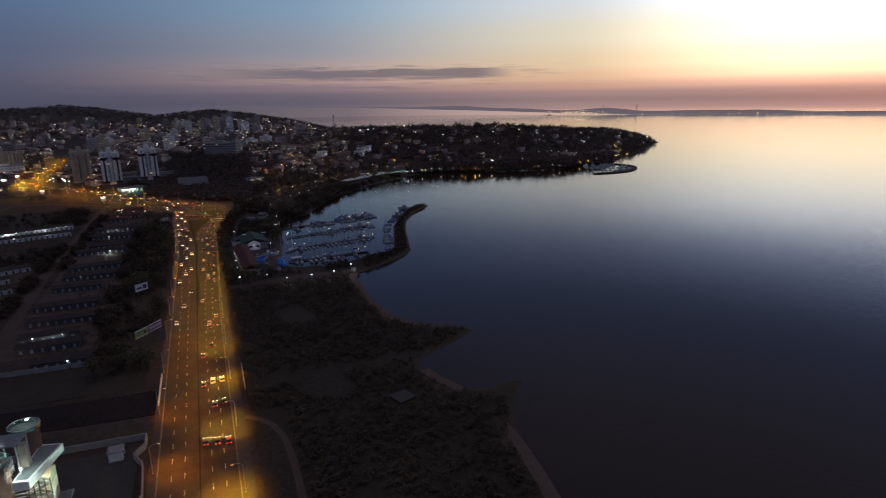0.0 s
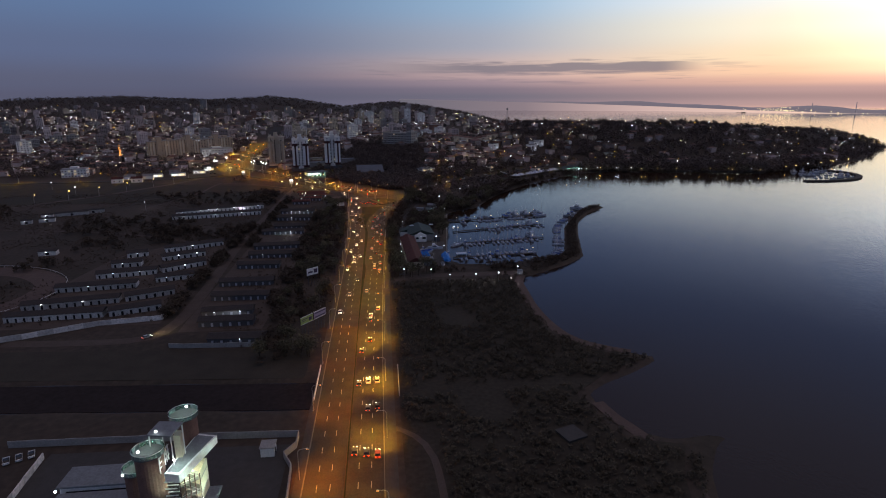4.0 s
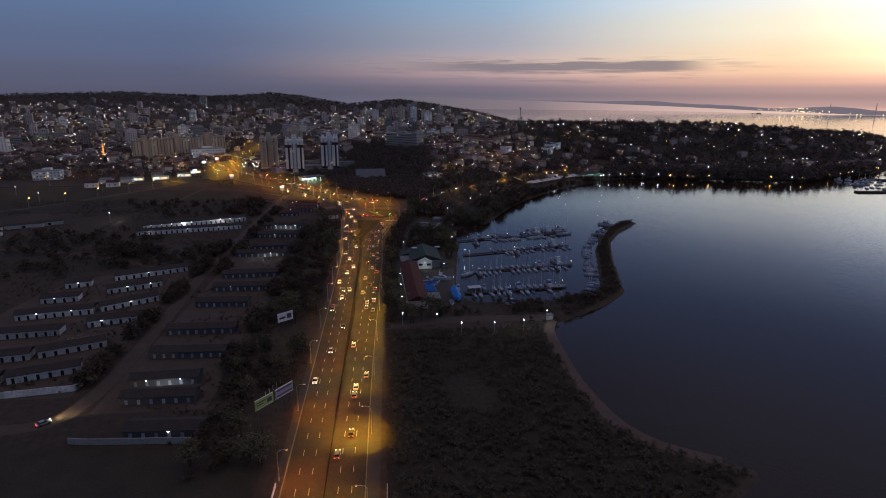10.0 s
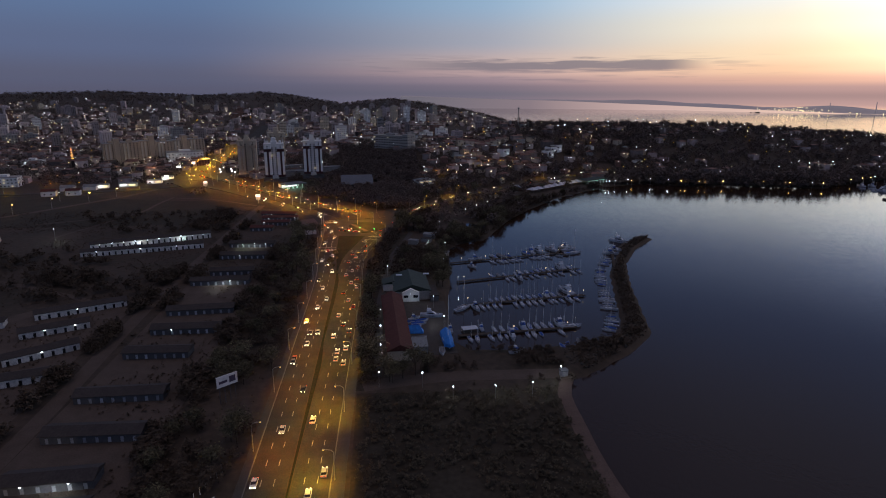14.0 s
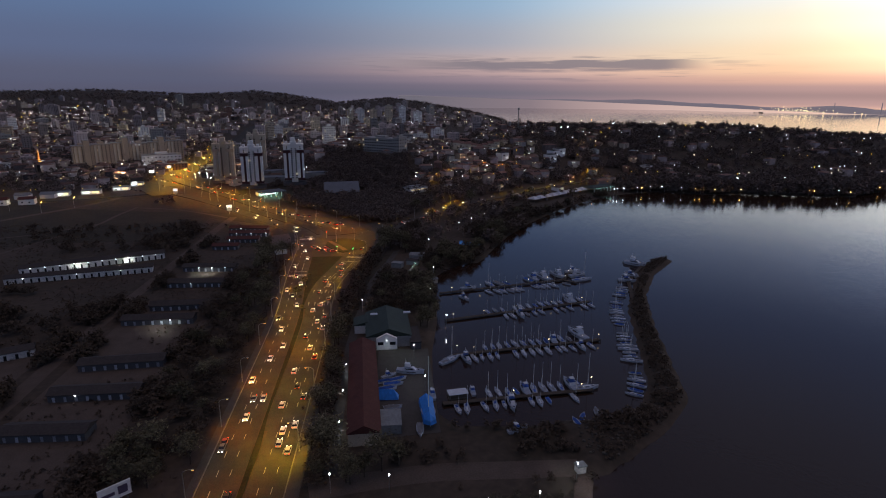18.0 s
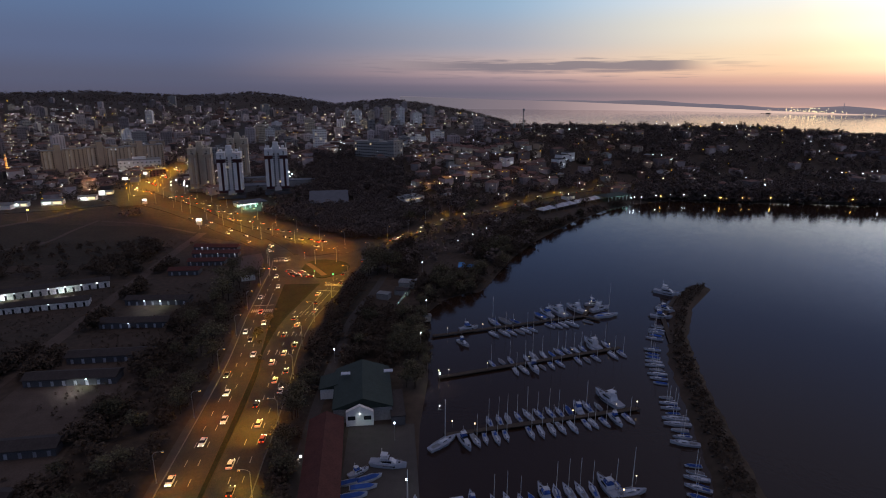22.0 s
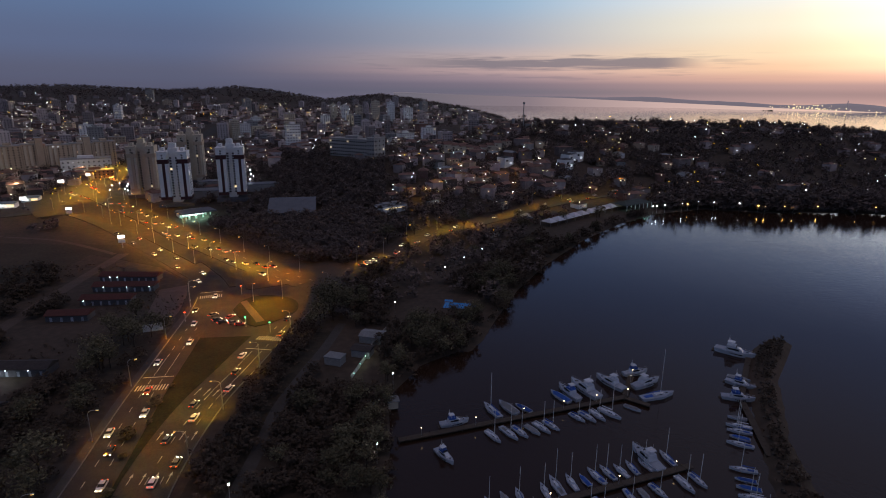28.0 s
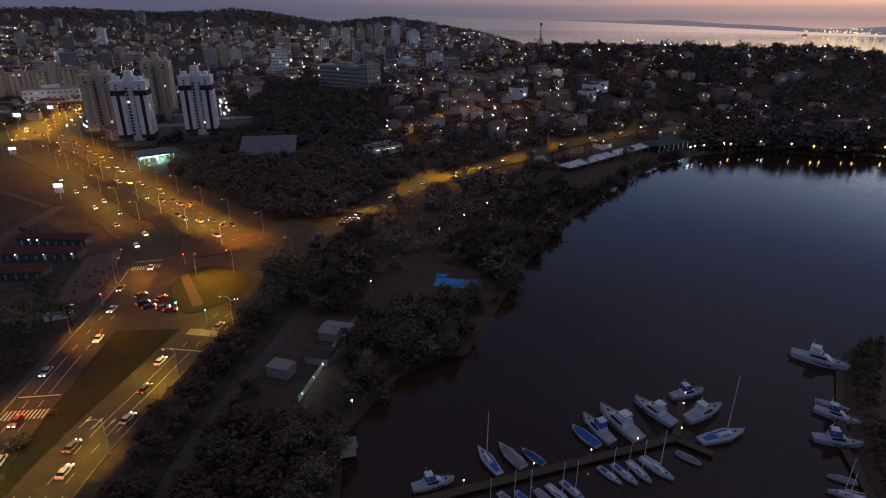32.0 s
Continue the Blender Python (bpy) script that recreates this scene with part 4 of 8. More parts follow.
CARS = [build_car(p, w) for p, w in zip(CAR_PAINT, CAR_WORD)]
FAR_CARS = [build_car(p, w, True) for p, w in zip(CAR_PAINT, CAR_WORD)]
rc = random.Random(5)


def drive(line, off, s, back=False, lift=0.15, far=False):
    """Puts a car at s metres along a line."""
    p = offset_line(line, off)
    d = np.r_[0, np.cumsum(np.linalg.norm(np.diff(p, axis=0), axis=1))]
    x, y = np.interp(s, d, p[:, 0]), np.interp(s, d, p[:, 1])
    x2, y2 = np.interp(s + 2, d, p[:, 0]), np.interp(s + 2, d, p[:, 1])
    a = turn(x2 - x, y2 - y) + (180 if back else 0)
    proto = (FAR_CARS if far else CARS)[rc.choices(range(5), (9, 6, 5, 2, 4))[0]]
    copy_thing(proto, pose(x, y, max(gz(x, y), 0) + lift, 0, 0, a))


for y, off in ((181, -3.4), (180, 0.2), (179, 3.6), (206, 0.2), (207, 3.5), (224, -3.4), (226, 0), (226, 3.4), (253, -3.3), (264, 0.2), (288, -0.2), (294, 0), (303, 3.4), (331, -3.3), (372, 3.3), (376, -0.1), (383, -0.2), (386, 3.2), (399, -3.3), (404, 3.3),
               (412, 0), (424, -3.2), (436, 3.2), (445, 0.1), (457, -3.2), (466, 3.3), (474, 0.1), (481, 3.3), (489, -3.3), (497, 0.2), (505, 3.4), (516, -3.3), (527, 0), (535, -3.3), (544, 3.4), (556, 0.1), (569, -3.3), (588, 3.3), (604, -0.2), (630, 3)):
    drive(RIGHT, off, at_y(RIGHT, y), lift=0.14)
for y, off in ((375, -3.5), (392, 0), (404, 3.4), (418, -3.3), (436, 0.1), (448, 3.4), (466, -0.1), (480, -3.4), (497, 3.4), (512, 0), (521, -3.4), (531, 3.4), (545, 0), (566, -3.3), (583, 3.3), (602, 0), (618, -3.3), (636, 2.5)):
    drive(LEFT, off, at_y(LEFT, y), back=True, lift=0.11)
for k in range(36):
    drive(FARSIDE, (-6.5, -2.6, 1.4, 5.2)[(k * 7 + k // 3) % 4], 26 + k * 7.4 + rc.uniform(-3, 3), back=k % 5 < 2, lift=0.17, far=True)
for k in range(9):
    drive(LEFT, (-3.4, 3)[k % 2], at_y(LEFT, 655) + 6 + k * 17 + rc.uniform(-5, 5), back=True, lift=0.11)
for k in range(46):
    drive(HIGH, (-9.5, -6.4, -3.2, 2.4, 5.6, 8.8)[(k * 5 + k // 4) % 6], 6 + k * 6.4 + rc.uniform(-3, 3), back=(k * 5 + k // 4) % 6 < 3, lift=0.2, far=True)
for k in range(22):
    drive(RIGHT, (-2.6, 2.6)[k % 2], at_y(RIGHT, 690) + k * 17 + rc.uniform(-6, 6), back=k % 2 == 0, lift=0.14)
for x, y, a in ((-9, 606, 40), (-6, 603, 35), (-4, 609, 60), (-1, 602, 20), (2, 600, 10), (-12, 612, 50), (52, 681, 30), (55, 684, 30), (58, 687, 30), (54, 688, 30)):
    copy_thing(CARS[rc.randrange(5)], pose(x, y, 0.14, 0, 0, a))

copy_thing(CARS[1], pose(-99.5, 279, 0.1, 0, 0, 48))
spot(-97.6, 281.2, 1.2, 4200, WARM, 90, aim=(-91, 289, 0))

# ---- traffic signals at the junction ----
for x, y, sig in ((16, 592, "green_sig"), (5, 598, "green_sig"), (-22, 606, "red_sig"), (-6, 640, "red_sig")):
    e = thing("traffic_light", pose(x, y, 0.0), "slim pole with a lit traffic signal at the junction", "traffic light", "signals of the junction")
    part("pole", Mesh().tube((0, 0, 0), (0, 0, 5), 0.09, 0.07), M["metal"], e)
    part("signal_box", Mesh().box(-0.2, 0.2, -0.16, 0.16, 4.2, 5.2), M["dark"], e)
    part("signal_lamp", Mesh().box(-0.22, 0.22, -0.3, -0.16, 4.3, 4.7), M[sig], e)


# ---- stables ----
def stable(x0, y0, x1, y1, depth=7.0, wall="limewash", lit=(), group="rows of stables", tall=3.0):
    """A long low stable: its door front runs from one point to the other and faces south."""
    ln = math.hypot(x1 - x0, y1 - y0)
    tone = "whitewashed" if wall == "limewash" else "grey"
    lamp_word = ", lamps lit" if lit else ""
    doors = "dark" if wall == "limewash" else "pale"
    roof_word = "red" if y0 > 600 else "pitched"
    e = thing("stable", pose(x0, y0, gz(x0, y0), 0, 0, turn(x1 - x0, y1 - y0)), f"low {tone} stable with {doors} doors and {roof_word} roof{lamp_word}", "stable", group)
    n = max(2, int(ln / 3.6))
    w = ln / n
    out = [(0.0, 0.0)]
    for i in range(n):
        a, b = i * w + w * 0.36, i * w + w * 0.64
        out += [(a, 0.0), (a, tall * 0.72), (b, tall * 0.72), (b, 0.0)]
    out += [(ln, 0.0), (ln, tall), (0.0, tall)]
    k = len(out)
    front = Mesh().add([(x, 0, z) for x, z in out] + [(x, 0.25, z) for x, z in out], [tuple(range(k)), tuple(range(2 * k - 1, k - 1, -1))] + [((i + 1) % k, i, k + i, k + (i + 1) % k) for i in range(k)])
    part("front_wall", front, M[wall], e)
    part("rear_wall", Mesh().box(0, ln, depth - 0.25, depth, 0, tall), M[wall], e)
    for x in (0, ln - 0.25):
        part("end_wall", Mesh().box(x, x + 0.25, 0.25, depth - 0.25, 0, tall), M[wall], e)
    part("roof", Mesh().gable(0, ln, 0, depth, tall, tall + 1.5, 0.5), M["redroof" if y0 > 600 else "darkroof"], e)
    door = None
    for i in range(n):
        me = door or Mesh().box(0, w * 0.28, 0.18, 0.24, 0, tall * 0.72).data("stall_door", M["dark" if wall == "limewash" else "palewood"])
        door = me
        part("stall_door", me, None, e, m=pose(i * w + w * 0.36, 0, 0))
    lampm = None
    for i in lit:
        x = (i + 0.5) * w
        lampm = lampm or Mesh().box(-0.2, 0.2, -0.5, -0.25, tall - 0.3, tall - 0.1).data("wall_lamp", M["lamp_cool"])
        part("wall_lamp", lampm, None, e, m=pose(min(x, ln - 1), 0, 0))
    return e


for x0, y0, x1, y1, lit in ((-175, 305, -131, 308, ()), (-128, 308, -106, 316, ()), (-176, 321, -132, 329, (2, 7)), (-129, 330, -107, 340, ()), (-174, 349, -133, 354, (4,)), (-125, 362, -103, 369, (1,)), (-163, 373, -131, 380, (2, 6)),
                            (-128, 382, -106, 397, (3,)), (-164, 396, -147, 399, (1,)), (-137, 409, -113, 421, (2, 5)), (-164, 420, -152, 424, (1,)), (-143, 432, -108, 449, (4,))):
    stable(x0, y0, x1, y1, lit=lit)
for k, (x0, y0, x1, y1) in enumerate(((-82, 302, -58, 303), (-80, 289, -55, 289), (-70, 268, -46, 267), (-84, 326, -54, 325), (-82, 409, -52, 409), (-83, 432, -52, 434), (-86, 478, -54, 478), (-80, 496, -48, 497), (-85, 562, -54, 560), (-86, 350, -56, 350), (-84, 385, -58, 384), (-84, 532, -54, 531), (-81, 611, -64, 611), (-83, 666, -54, 663), (-79, 649, -50, 648), (-76, 630, -54, 630))):
    stable(x0, y0, x1, y1, wall="stablegrey", lit=((1, 4), (), (3,), (), (2,), (), (5,), (), (2, 6, 4), (), (), (3,), (), (1, 2), (1, 4, 7), (0,))[k], group="rows of dark stables", tall=2.8)
stable(-178, 563, -106, 593, depth=8, lit=tuple(range(1, 20, 2)), tall=3.6)
stable(-176, 545, -103, 563, depth=7, lit=(2, 9, 15), tall=3.2)
for x, y in ((-150, 335), (-120, 345), (-140, 385), (-68, 300), (-150, 575), (-125, 586), (-70, 558), (-66, 475)):
    spot(x, y - 2.2, 4.5, 2000, COOL, 160)


def wall_run(name, pts, h, material, label, thick=0.3):
    """A free-standing wall; each bay is a panel of its own."""
    e = thing(name, pose(0, 0, 0), label, "wall")
    for (ax, ay), (bx, by) in zip(pts, pts[1:]):
        ln = math.hypot(bx - ax, by - ay)
        n = max(1, round(ln / 6))
        for k in range(n):
            m = pose(ax, ay, max(gz(ax, ay), 0), 0, 0, turn(bx - ax, by - ay))
            part("panel", Mesh().box(k * ln / n, (k + 1) * ln / n - 0.08, -thick / 2, thick / 2, 0, h - 0.1 + 0.1 * (k % 2), m), M[material], e)
    return e


wall_run("perimeter_wall", [(-200, 268), (-155, 284), (-128, 297), (-101, 301), (-99, 312)], 2.6, "limewash", "whitewashed perimeter wall of the stables, stained")
wall_run("perimeter_wall", [(-86, 267), (-80, 266), (-48, 264)], 2.2, "concrete", "grey boundary wall beside the dirt track")
wall_run("yard_wall", [(-110, 196), (-53, 194), (-21, 192), (-21, 186), (-24, 181), (-21, 175), (-20, 158), (-24, 148)], 2.4, "concrete", "pale concrete boundary wall that curves in at the gate")
wall_run("parapet", [(-18.6, 241), (-18.6, 214)], 1.1, "white", "white bridge parapet beside the avenue")
wall_run("parapet", [(12.2, 238), (12.0, 214)], 1.1, "paint", "pale bridge parapet beside the bicycle lane")
wall_run("yard_wall", [(-93, 158), (-96, 189)], 2.2, "limewash", "pale boundary wall west of the grandstand court")
PARKED = build_car(CAR_PAINT[0], "white", True, True)
for k in range(6):
    copy_thing(PARKED, pose(-114.5 + 2.8 * k, 184 + 1.4 * k, 0.0, 0, 0, 118))
PARKED.matrix_basis = pose(-117.3, 182.6, 0, 0, 0, 118)
e = thing("gatehouse", pose(-29, 184, 0.06), "small pale gatehouse with a flat roof", "gatehouse")
part("walls", Mesh().box(-2, 2, -2, 2, 0, 3), M["white"], e)
part("roof", Mesh().box(-2.3, 2.3, -2.3, 2.3, 3, 3.25), M["concrete"], e)
part("door", Mesh().box(2.0, 2.06, -0.5, 0.5, 0, 2.1), M["dark"], e)
rail = thing("track_rail", pose(0, 0, 0), "white running rail round the bend of the sandy track", "rail")
rl = offset_line(smooth_line([(-330, 300), (-240, 306), (-200, 318), (-184, 336), (-183, 360), (-196, 380), (-225, 396), (-300, 410)]), 8.6)
for a, b in zip(rl, rl[1:]):
    part("rail_bar", Mesh().tube((*a, 1.1), (*b, 1.1), 0.09, 0.09, 5), M["white"], rail)
    part("post", Mesh().tube((*a, 0), (*a, 1.1), 0.06, 0.06, 5), M["white"], rail)


# ---- billboards ----
def billboard(x0, y0, x1, y1, zb, zt, poster, label, bars):
    ln = math.hypot(x1 - x0, y1 - y0)
    e = thing("billboard", pose(x0, y0, 0, 0, 0, turn(x1 - x0, y1 - y0)), label, "billboard", "billboards beside the avenue")
    for i in range(4):
        x = ln * (0.12 + 0.25 * i)
        part("post", Mesh().tube((x, 0.3, 0), (x, 0.3, zt - 0.3), 0.12, 0.12), M["stablegrey"], e)
    part("panel", Mesh().box(0, ln, -0.12, 0.12, zb, zt), M[poster], e)
    for z0, z1 in ((zb - 0.15, zb), (zt, zt + 0.12)):
        part("frame", Mesh().box(-0.1, ln + 0.1, -0.16, 0.16, z0, z1), M["white"], e)
    for bx, bw, bz, bh in bars:
        part("print", Mesh().box(ln * bx, ln * (bx + bw), -0.15, -0.125, zb + (zt - zb) * bz, zb + (zt - zb) * (bz + bh)), M["bars"], e)
    return e


billboard(-29.8, 270.5, -25.2, 276.5, 6.4, 9.6, "poster_a", "green and white billboard on steel posts", ((0.08, 0.5, 0.6, 0.12), (0.08, 0.35, 0.35, 0.1), (0.65, 0.25, 0.2, 0.5)))
billboard(-24.6, 277.4, -20.0, 283.6, 6.4, 9.6, "poster_b", "violet and white billboard on steel posts", ((0.06, 0.88, 0.72, 0.16), (0.06, 0.88, 0.14, 0.16)))
billboard(-35.6, 344.5, -29.8, 349.4, 6.6, 10.4, "poster_c", "white billboard with a dark picture on steel posts", ((0.1, 0.4, 0.3, 0.25), (0.6, 0.3, 0.2, 0.6)))
fence = thing("pale_fence", pose(0, 0, 0), "row of thin pale posts among the trees", "fence")
for k in range(8):
    part("post", Mesh().tube((-31 + k * 0.9, 291 + k * 2.2, 0), (-31 + k * 0.9, 291 + k * 2.2, 2.2), 0.09, 0.07), M["white"], fence)
for x, y, w, h, lab in ((-99, 733, 5, 4, "bright double advertising screen on a tall post"), (-176, 828, 5, 3.5, "glowing white advertising screen beside the avenue")):
    w, h = w * 0.42, h * 0.5
    e = thing("lit_sign", pose(x, y, 0, 0, 0, 12), lab, "lit sign")
    part("post", Mesh().tube((0, 0.3, 0), (0, 0.3, 6), 0.25, 0.2), M["metal"], e)
    for s in (-1, 1):
        part("screen", Mesh().box(s * w / 2 - w * 0.46, s * w / 2 + w * 0.46, -0.2, 0.2, 6.5, 6.5 + h), M["led"], e)
    part("lower_board", Mesh().box(-w * 0.95, w * 0.95, -0.1, 0.1, 3.6, 5.8), M["poster_c"], e)


# ---- the grandstand building with its brick drums ----
g = thing("grandstand_building", pose(0, 0, 0), "grandstand building with round brick drums and a floodlit terrace", "building")


def drum(x, y, r, h, mat_, n=28):
    d = part("drum", Mesh().tube((x, y, 0), (x, y, h), r, r * 1.02, n), M[mat_], g, "tall round brick drum")
    for k in range(1, 9):
        part("brick_course", Mesh().tube((x, y, h * k / 9), (x, y, h * k / 9 + 0.35), r * 1.035, r * 1.035, n, cap=False), M["brick"], d)
    k = 18
    for i in range(k):
        a0, a1 = 6.28319 * (i + 0.04) / k, 6.28319 * (i + 0.96) / k
        p = [(x + (r + 0.4) * math.cos(a), y + (r + 0.4) * math.sin(a)) for a in (a0, a1)]
        q = [(x + (r + 0.5) * math.cos(a), y + (r + 0.5) * math.sin(a)) for a in (a0, a1)]
        pane = Mesh().add([(*p[0], h), (*p[1], h), (*p[1], h + 1.15), (*p[0], h + 1.15), (*q[0], h), (*q[1], h), (*q[1], h + 1.15), (*q[0], h + 1.15)], [(0, 1, 2, 3), (5, 4, 7, 6), (3, 2, 6, 7), (1, 0, 4, 5), (0, 3, 7, 4), (2, 1, 5, 6)])
        part("glass_pane", pane, M["ringglass"], d, "greenish glass balustrade pane" if i == 0 else "")
    rim = Mesh().tube((x, y, h + 1.15), (x, y, h + 1.28), r + 0.55, r + 0.55, n, cap=False)
    part("rail", rim, M["white"], d, "thin pale handrail")
    part("floor_slab", Mesh().tube((x, y, h - 0.2), (x, y, h + 0.05), r + 0.5, r + 0.5, n), M["stablegrey"], d)
    return d


M["ringglass"] = mat("balustrade_glass", (0.45, 0.7, 0.6), 0.08, var=0.0, spec=0.5, trans=0.8)
drum(-49.2, 151.5, 3.1, 24.0, "brick")
drum(-45.6, 166, 3.1, 25.0, "brick")
drum(-56.5, 159.5, 2.6, 14.0, "brick")
terr = Mesh()
terr.add([(-45.5, 149.5, z) for z in (17.2, 19.4)] + [(-41.8, 148.6, z) for z in (17.2, 19.4)] + [(-37.4, 164.5, z) for z in (17.2, 19.4)] + [(-42.8, 166, z) for z in (17.2, 19.4)],
         [(1, 3, 5, 7), (0, 6, 4, 2), (0, 2, 3, 1), (2, 4, 5, 3), (4, 6, 7, 5), (6, 0, 1, 7)])
part("terrace", terr, M["white"], g, "floodlit white terrace slab")
part("terrace_floor", Mesh().add([(-45, 150.2, 19.44), (-42.2, 149.5, 19.44), (-38, 164, 19.44), (-42.6, 165.2, 19.44)], [(0, 1, 2, 3)]), M["greyroof"], g)
part("core", Mesh().box(-44.8, -43.2, 155.6, 158, 0, 25.5), M["cream"], g, "slim lift core")
part("canopy_roof", Mesh().add([(-50, 153.5, 27.2), (-44, 152, 27.4), (-42.6, 157.5, 27.8), (-48.8, 158.8, 27.6), (-50, 153.5, 27.5), (-44, 152, 27.7), (-42.6, 157.5, 28.1), (-48.8, 158.8, 27.9)],
                               [(4, 5, 6, 7), (3, 2, 1, 0), (0, 1, 5, 4), (1, 2, 6, 5), (2, 3, 7, 6), (3, 0, 4, 7)]), M["greyroof"], g, "flat tilted canopy roof")
for x, y in ((-49.6, 154), (-44.2, 152.6), (-43, 157.2), (-48.4, 158.4)):
    part("column", Mesh().tube((x, y, 19.4), (x, y, 27.4), 0.16, 0.16), M["white"], g)
part("stair_wall", Mesh().box(-43.2, -38.4, 157.6, 158, 0, 17.2), M["cream"], g, "floodlit rear wall of the open stairs")
part("stair_side", Mesh().box(-38.7, -38.4, 152, 157.6, 0, 17.2), M["cream"], g)
for k in range(9):
    z0 = 0.4 + 1.85 * k
    a0, a1 = (-43, -38.9) if k % 2 else (-38.9, -43)
    part("stair_flight", Mesh().add([(a0, y, z0 + d) for d in (0, 0.3) for y in (152.2, 154.6)] + [(a1, y, z0 + 1.85 + d) for d in (0, 0.3) for y in (152.2, 154.6)], [(2, 3, 7, 6), (0, 4, 5, 1), (0, 2, 6, 4), (1, 5, 7, 3), (0, 1, 3, 2), (4, 6, 7, 5)]), M["concrete"], g, "concrete stair flight" if k == 0 else "")
    part("landing", Mesh().box(a1 - 0.6, a1 + 0.6, 152.2, 157.4, z0 + 1.85, z0 + 2.05), M["concrete"], g)
    part("stair_rail", Mesh().tube((a0, 152.1, z0 + 1.2), (a1, 152.1, z0 + 3.0), 0.06, 0.06, 5), M["white"], g)
    for q in (0, 1):
        part("fin", Mesh().box(-46.2, -43.4, 150.4 + 1.4 * q, 150.55 + 1.4 * q, 1 + 1.9 * k, 1.25 + 1.9 * k), M["white"], g)
for k in range(5):
    part("stair_post", Mesh().box(-43.4 + 1.22 * k, -43.24 + 1.22 * k, 151.9, 152.1, 0, 17.2), M["maroon"], g)
spot(-41, 154.8, 16.6, 2600, (0.9, 1.0, 0.7), 170)
spot(-41, 153, 5.5, 1500, (0.9, 1.0, 0.6), 170)
for k in range(6):
    part("railing", Mesh().box(-46.4, -46.2, 149.6 + 1.1 * k, 149.8 + 1.1 * k, 19.4, 23.4), M["white"], g)
for z in (20.6, 21.9, 23.2):
    part("handrail", Mesh().box(-46.45, -46.15, 149.5, 155.6, z, z + 0.18), M["white"], g)
part("hall", Mesh().box(-79, -58.5, 165.6, 173.4, 0, 6), M["white"], g, "low white hall")
part("hall_roof", Mesh().box(-79.6, -58, 165.1, 174, 6, 6.5), M["greyroof"], g)
part("hall_window", Mesh().box(-77.5, -61, 165.45, 165.58, 3.6, 4.8), M["dark"], g)
part("low_wing", Mesh().box(-78, -72.4, 138, 163.4, 0, 5).box(-72.4, -60, 160.9, 163.4, 0, 5), M["white"], g)
part("low_wing_roof", Mesh().box(-78.5, -72, 137.5, 164, 5, 5.5).box(-72, -59.6, 160.4, 164, 5, 5.5), M["greyroof"], g)
part("entrance_roof", Mesh().add([(-44.4, 142.4, z) for z in (7.6, 8)] + [(-40.2, 141.6, z) for z in (7.6, 8)] + [(-38.2, 150.2, z) for z in (7.6, 8)] + [(-42.2, 151, z) for z in (7.6, 8)], [(1, 3, 5, 7), (0, 6, 4, 2), (0, 2, 3, 1), (2, 4, 5, 3), (4, 6, 7, 5), (6, 0, 1, 7)]), M["greyroof"], g, "flat slab roof over the entrance")
part("side_roof", Mesh().box(-38.4, -35.2, 151.4, 157.6, 8.8, 9.2), M["greyroof"], g)
for x, y, z in ((-44.6, 165.8, 27.4), (-51.5, 151.5, 24.2), (-47.6, 153.2, 28.3), (-44.6, 156, 21.0), (-58.5, 157, 14.4), (-44.2, 152.8, 20.6), (-79.8, 165, 5.2)):
    part("floodlight", Mesh().tube((x, y, z), (x, y, z + 0.35), 0.3, 0.3, 8), M["lamp_cool"], g, "small bright floodlight")
for x, y, z, w in ((-40, 150, 24, 1400), (-44.8, 150.6, 22.5, 900), (-49.2, 151.5, 27, 600), (-45.6, 166, 28, 500), (-56.5, 159.5, 16.5, 400)):
    spot(x, y, z, w, (0.72, 1.0, 0.88), 170)
spot(-36.5, 146, 6, 5000, (0.95, 1.0, 0.75), 120, aim=(-41, 153, 11))
spot(-34, 150, 8, 9000, (0.6, 1.0, 0.84), 120, aim=(-40, 156, 19))

# ---- the yacht club ----
def house(name, x, y, lx, ly, h, rot=0, wall="white", roof="tile", rise=2.0, label="", category="house", group="", windows=(), shape="gable", z=None):
    """A small building on a rectangular plan, centred at x, y, with windows on its south front."""
    zz = (max(gz(x, y), 0) if z is None else z)
    e = thing(name, pose(x, y, zz, 0, 0, rot), label, category, group)
    part("wall", Mesh().box(-lx / 2, lx / 2, -ly / 2, ly / 2, -1.5 if zz > 1.5 else 0, h), M[wall], e)
    r = Mesh()
    if shape == "gable":
        r.gable(-lx / 2, lx / 2, -ly / 2, ly / 2, h, h + rise, 0.4)
    elif shape == "hip":
        r.hip(-lx / 2 - 0.5, lx / 2 + 0.5, -ly / 2 - 0.5, ly / 2 + 0.5, h, h + rise)
    else:
        r.box(-lx / 2 - 0.2, lx / 2 + 0.2, -ly / 2 - 0.2, ly / 2 + 0.2, h, h + 0.4)
    part("roof", r, M[roof], e)
    if shape == "gable":
        for sx in (-1, 1):
            part("gable_wall", Mesh().add([(sx * lx / 2, -ly / 2, h), (sx * lx / 2, ly / 2, h), (sx * lx / 2, 0, h + rise)], [(0, 1, 2)]), M[wall], e)
    for fx, fz, w, hh, mt in windows:
        part("window", Mesh().box(fx * lx - w / 2, fx * lx + w / 2, -ly / 2 - 0.07, -ly / 2 - 0.01, fz, fz + hh), M[mt], e)
    return e


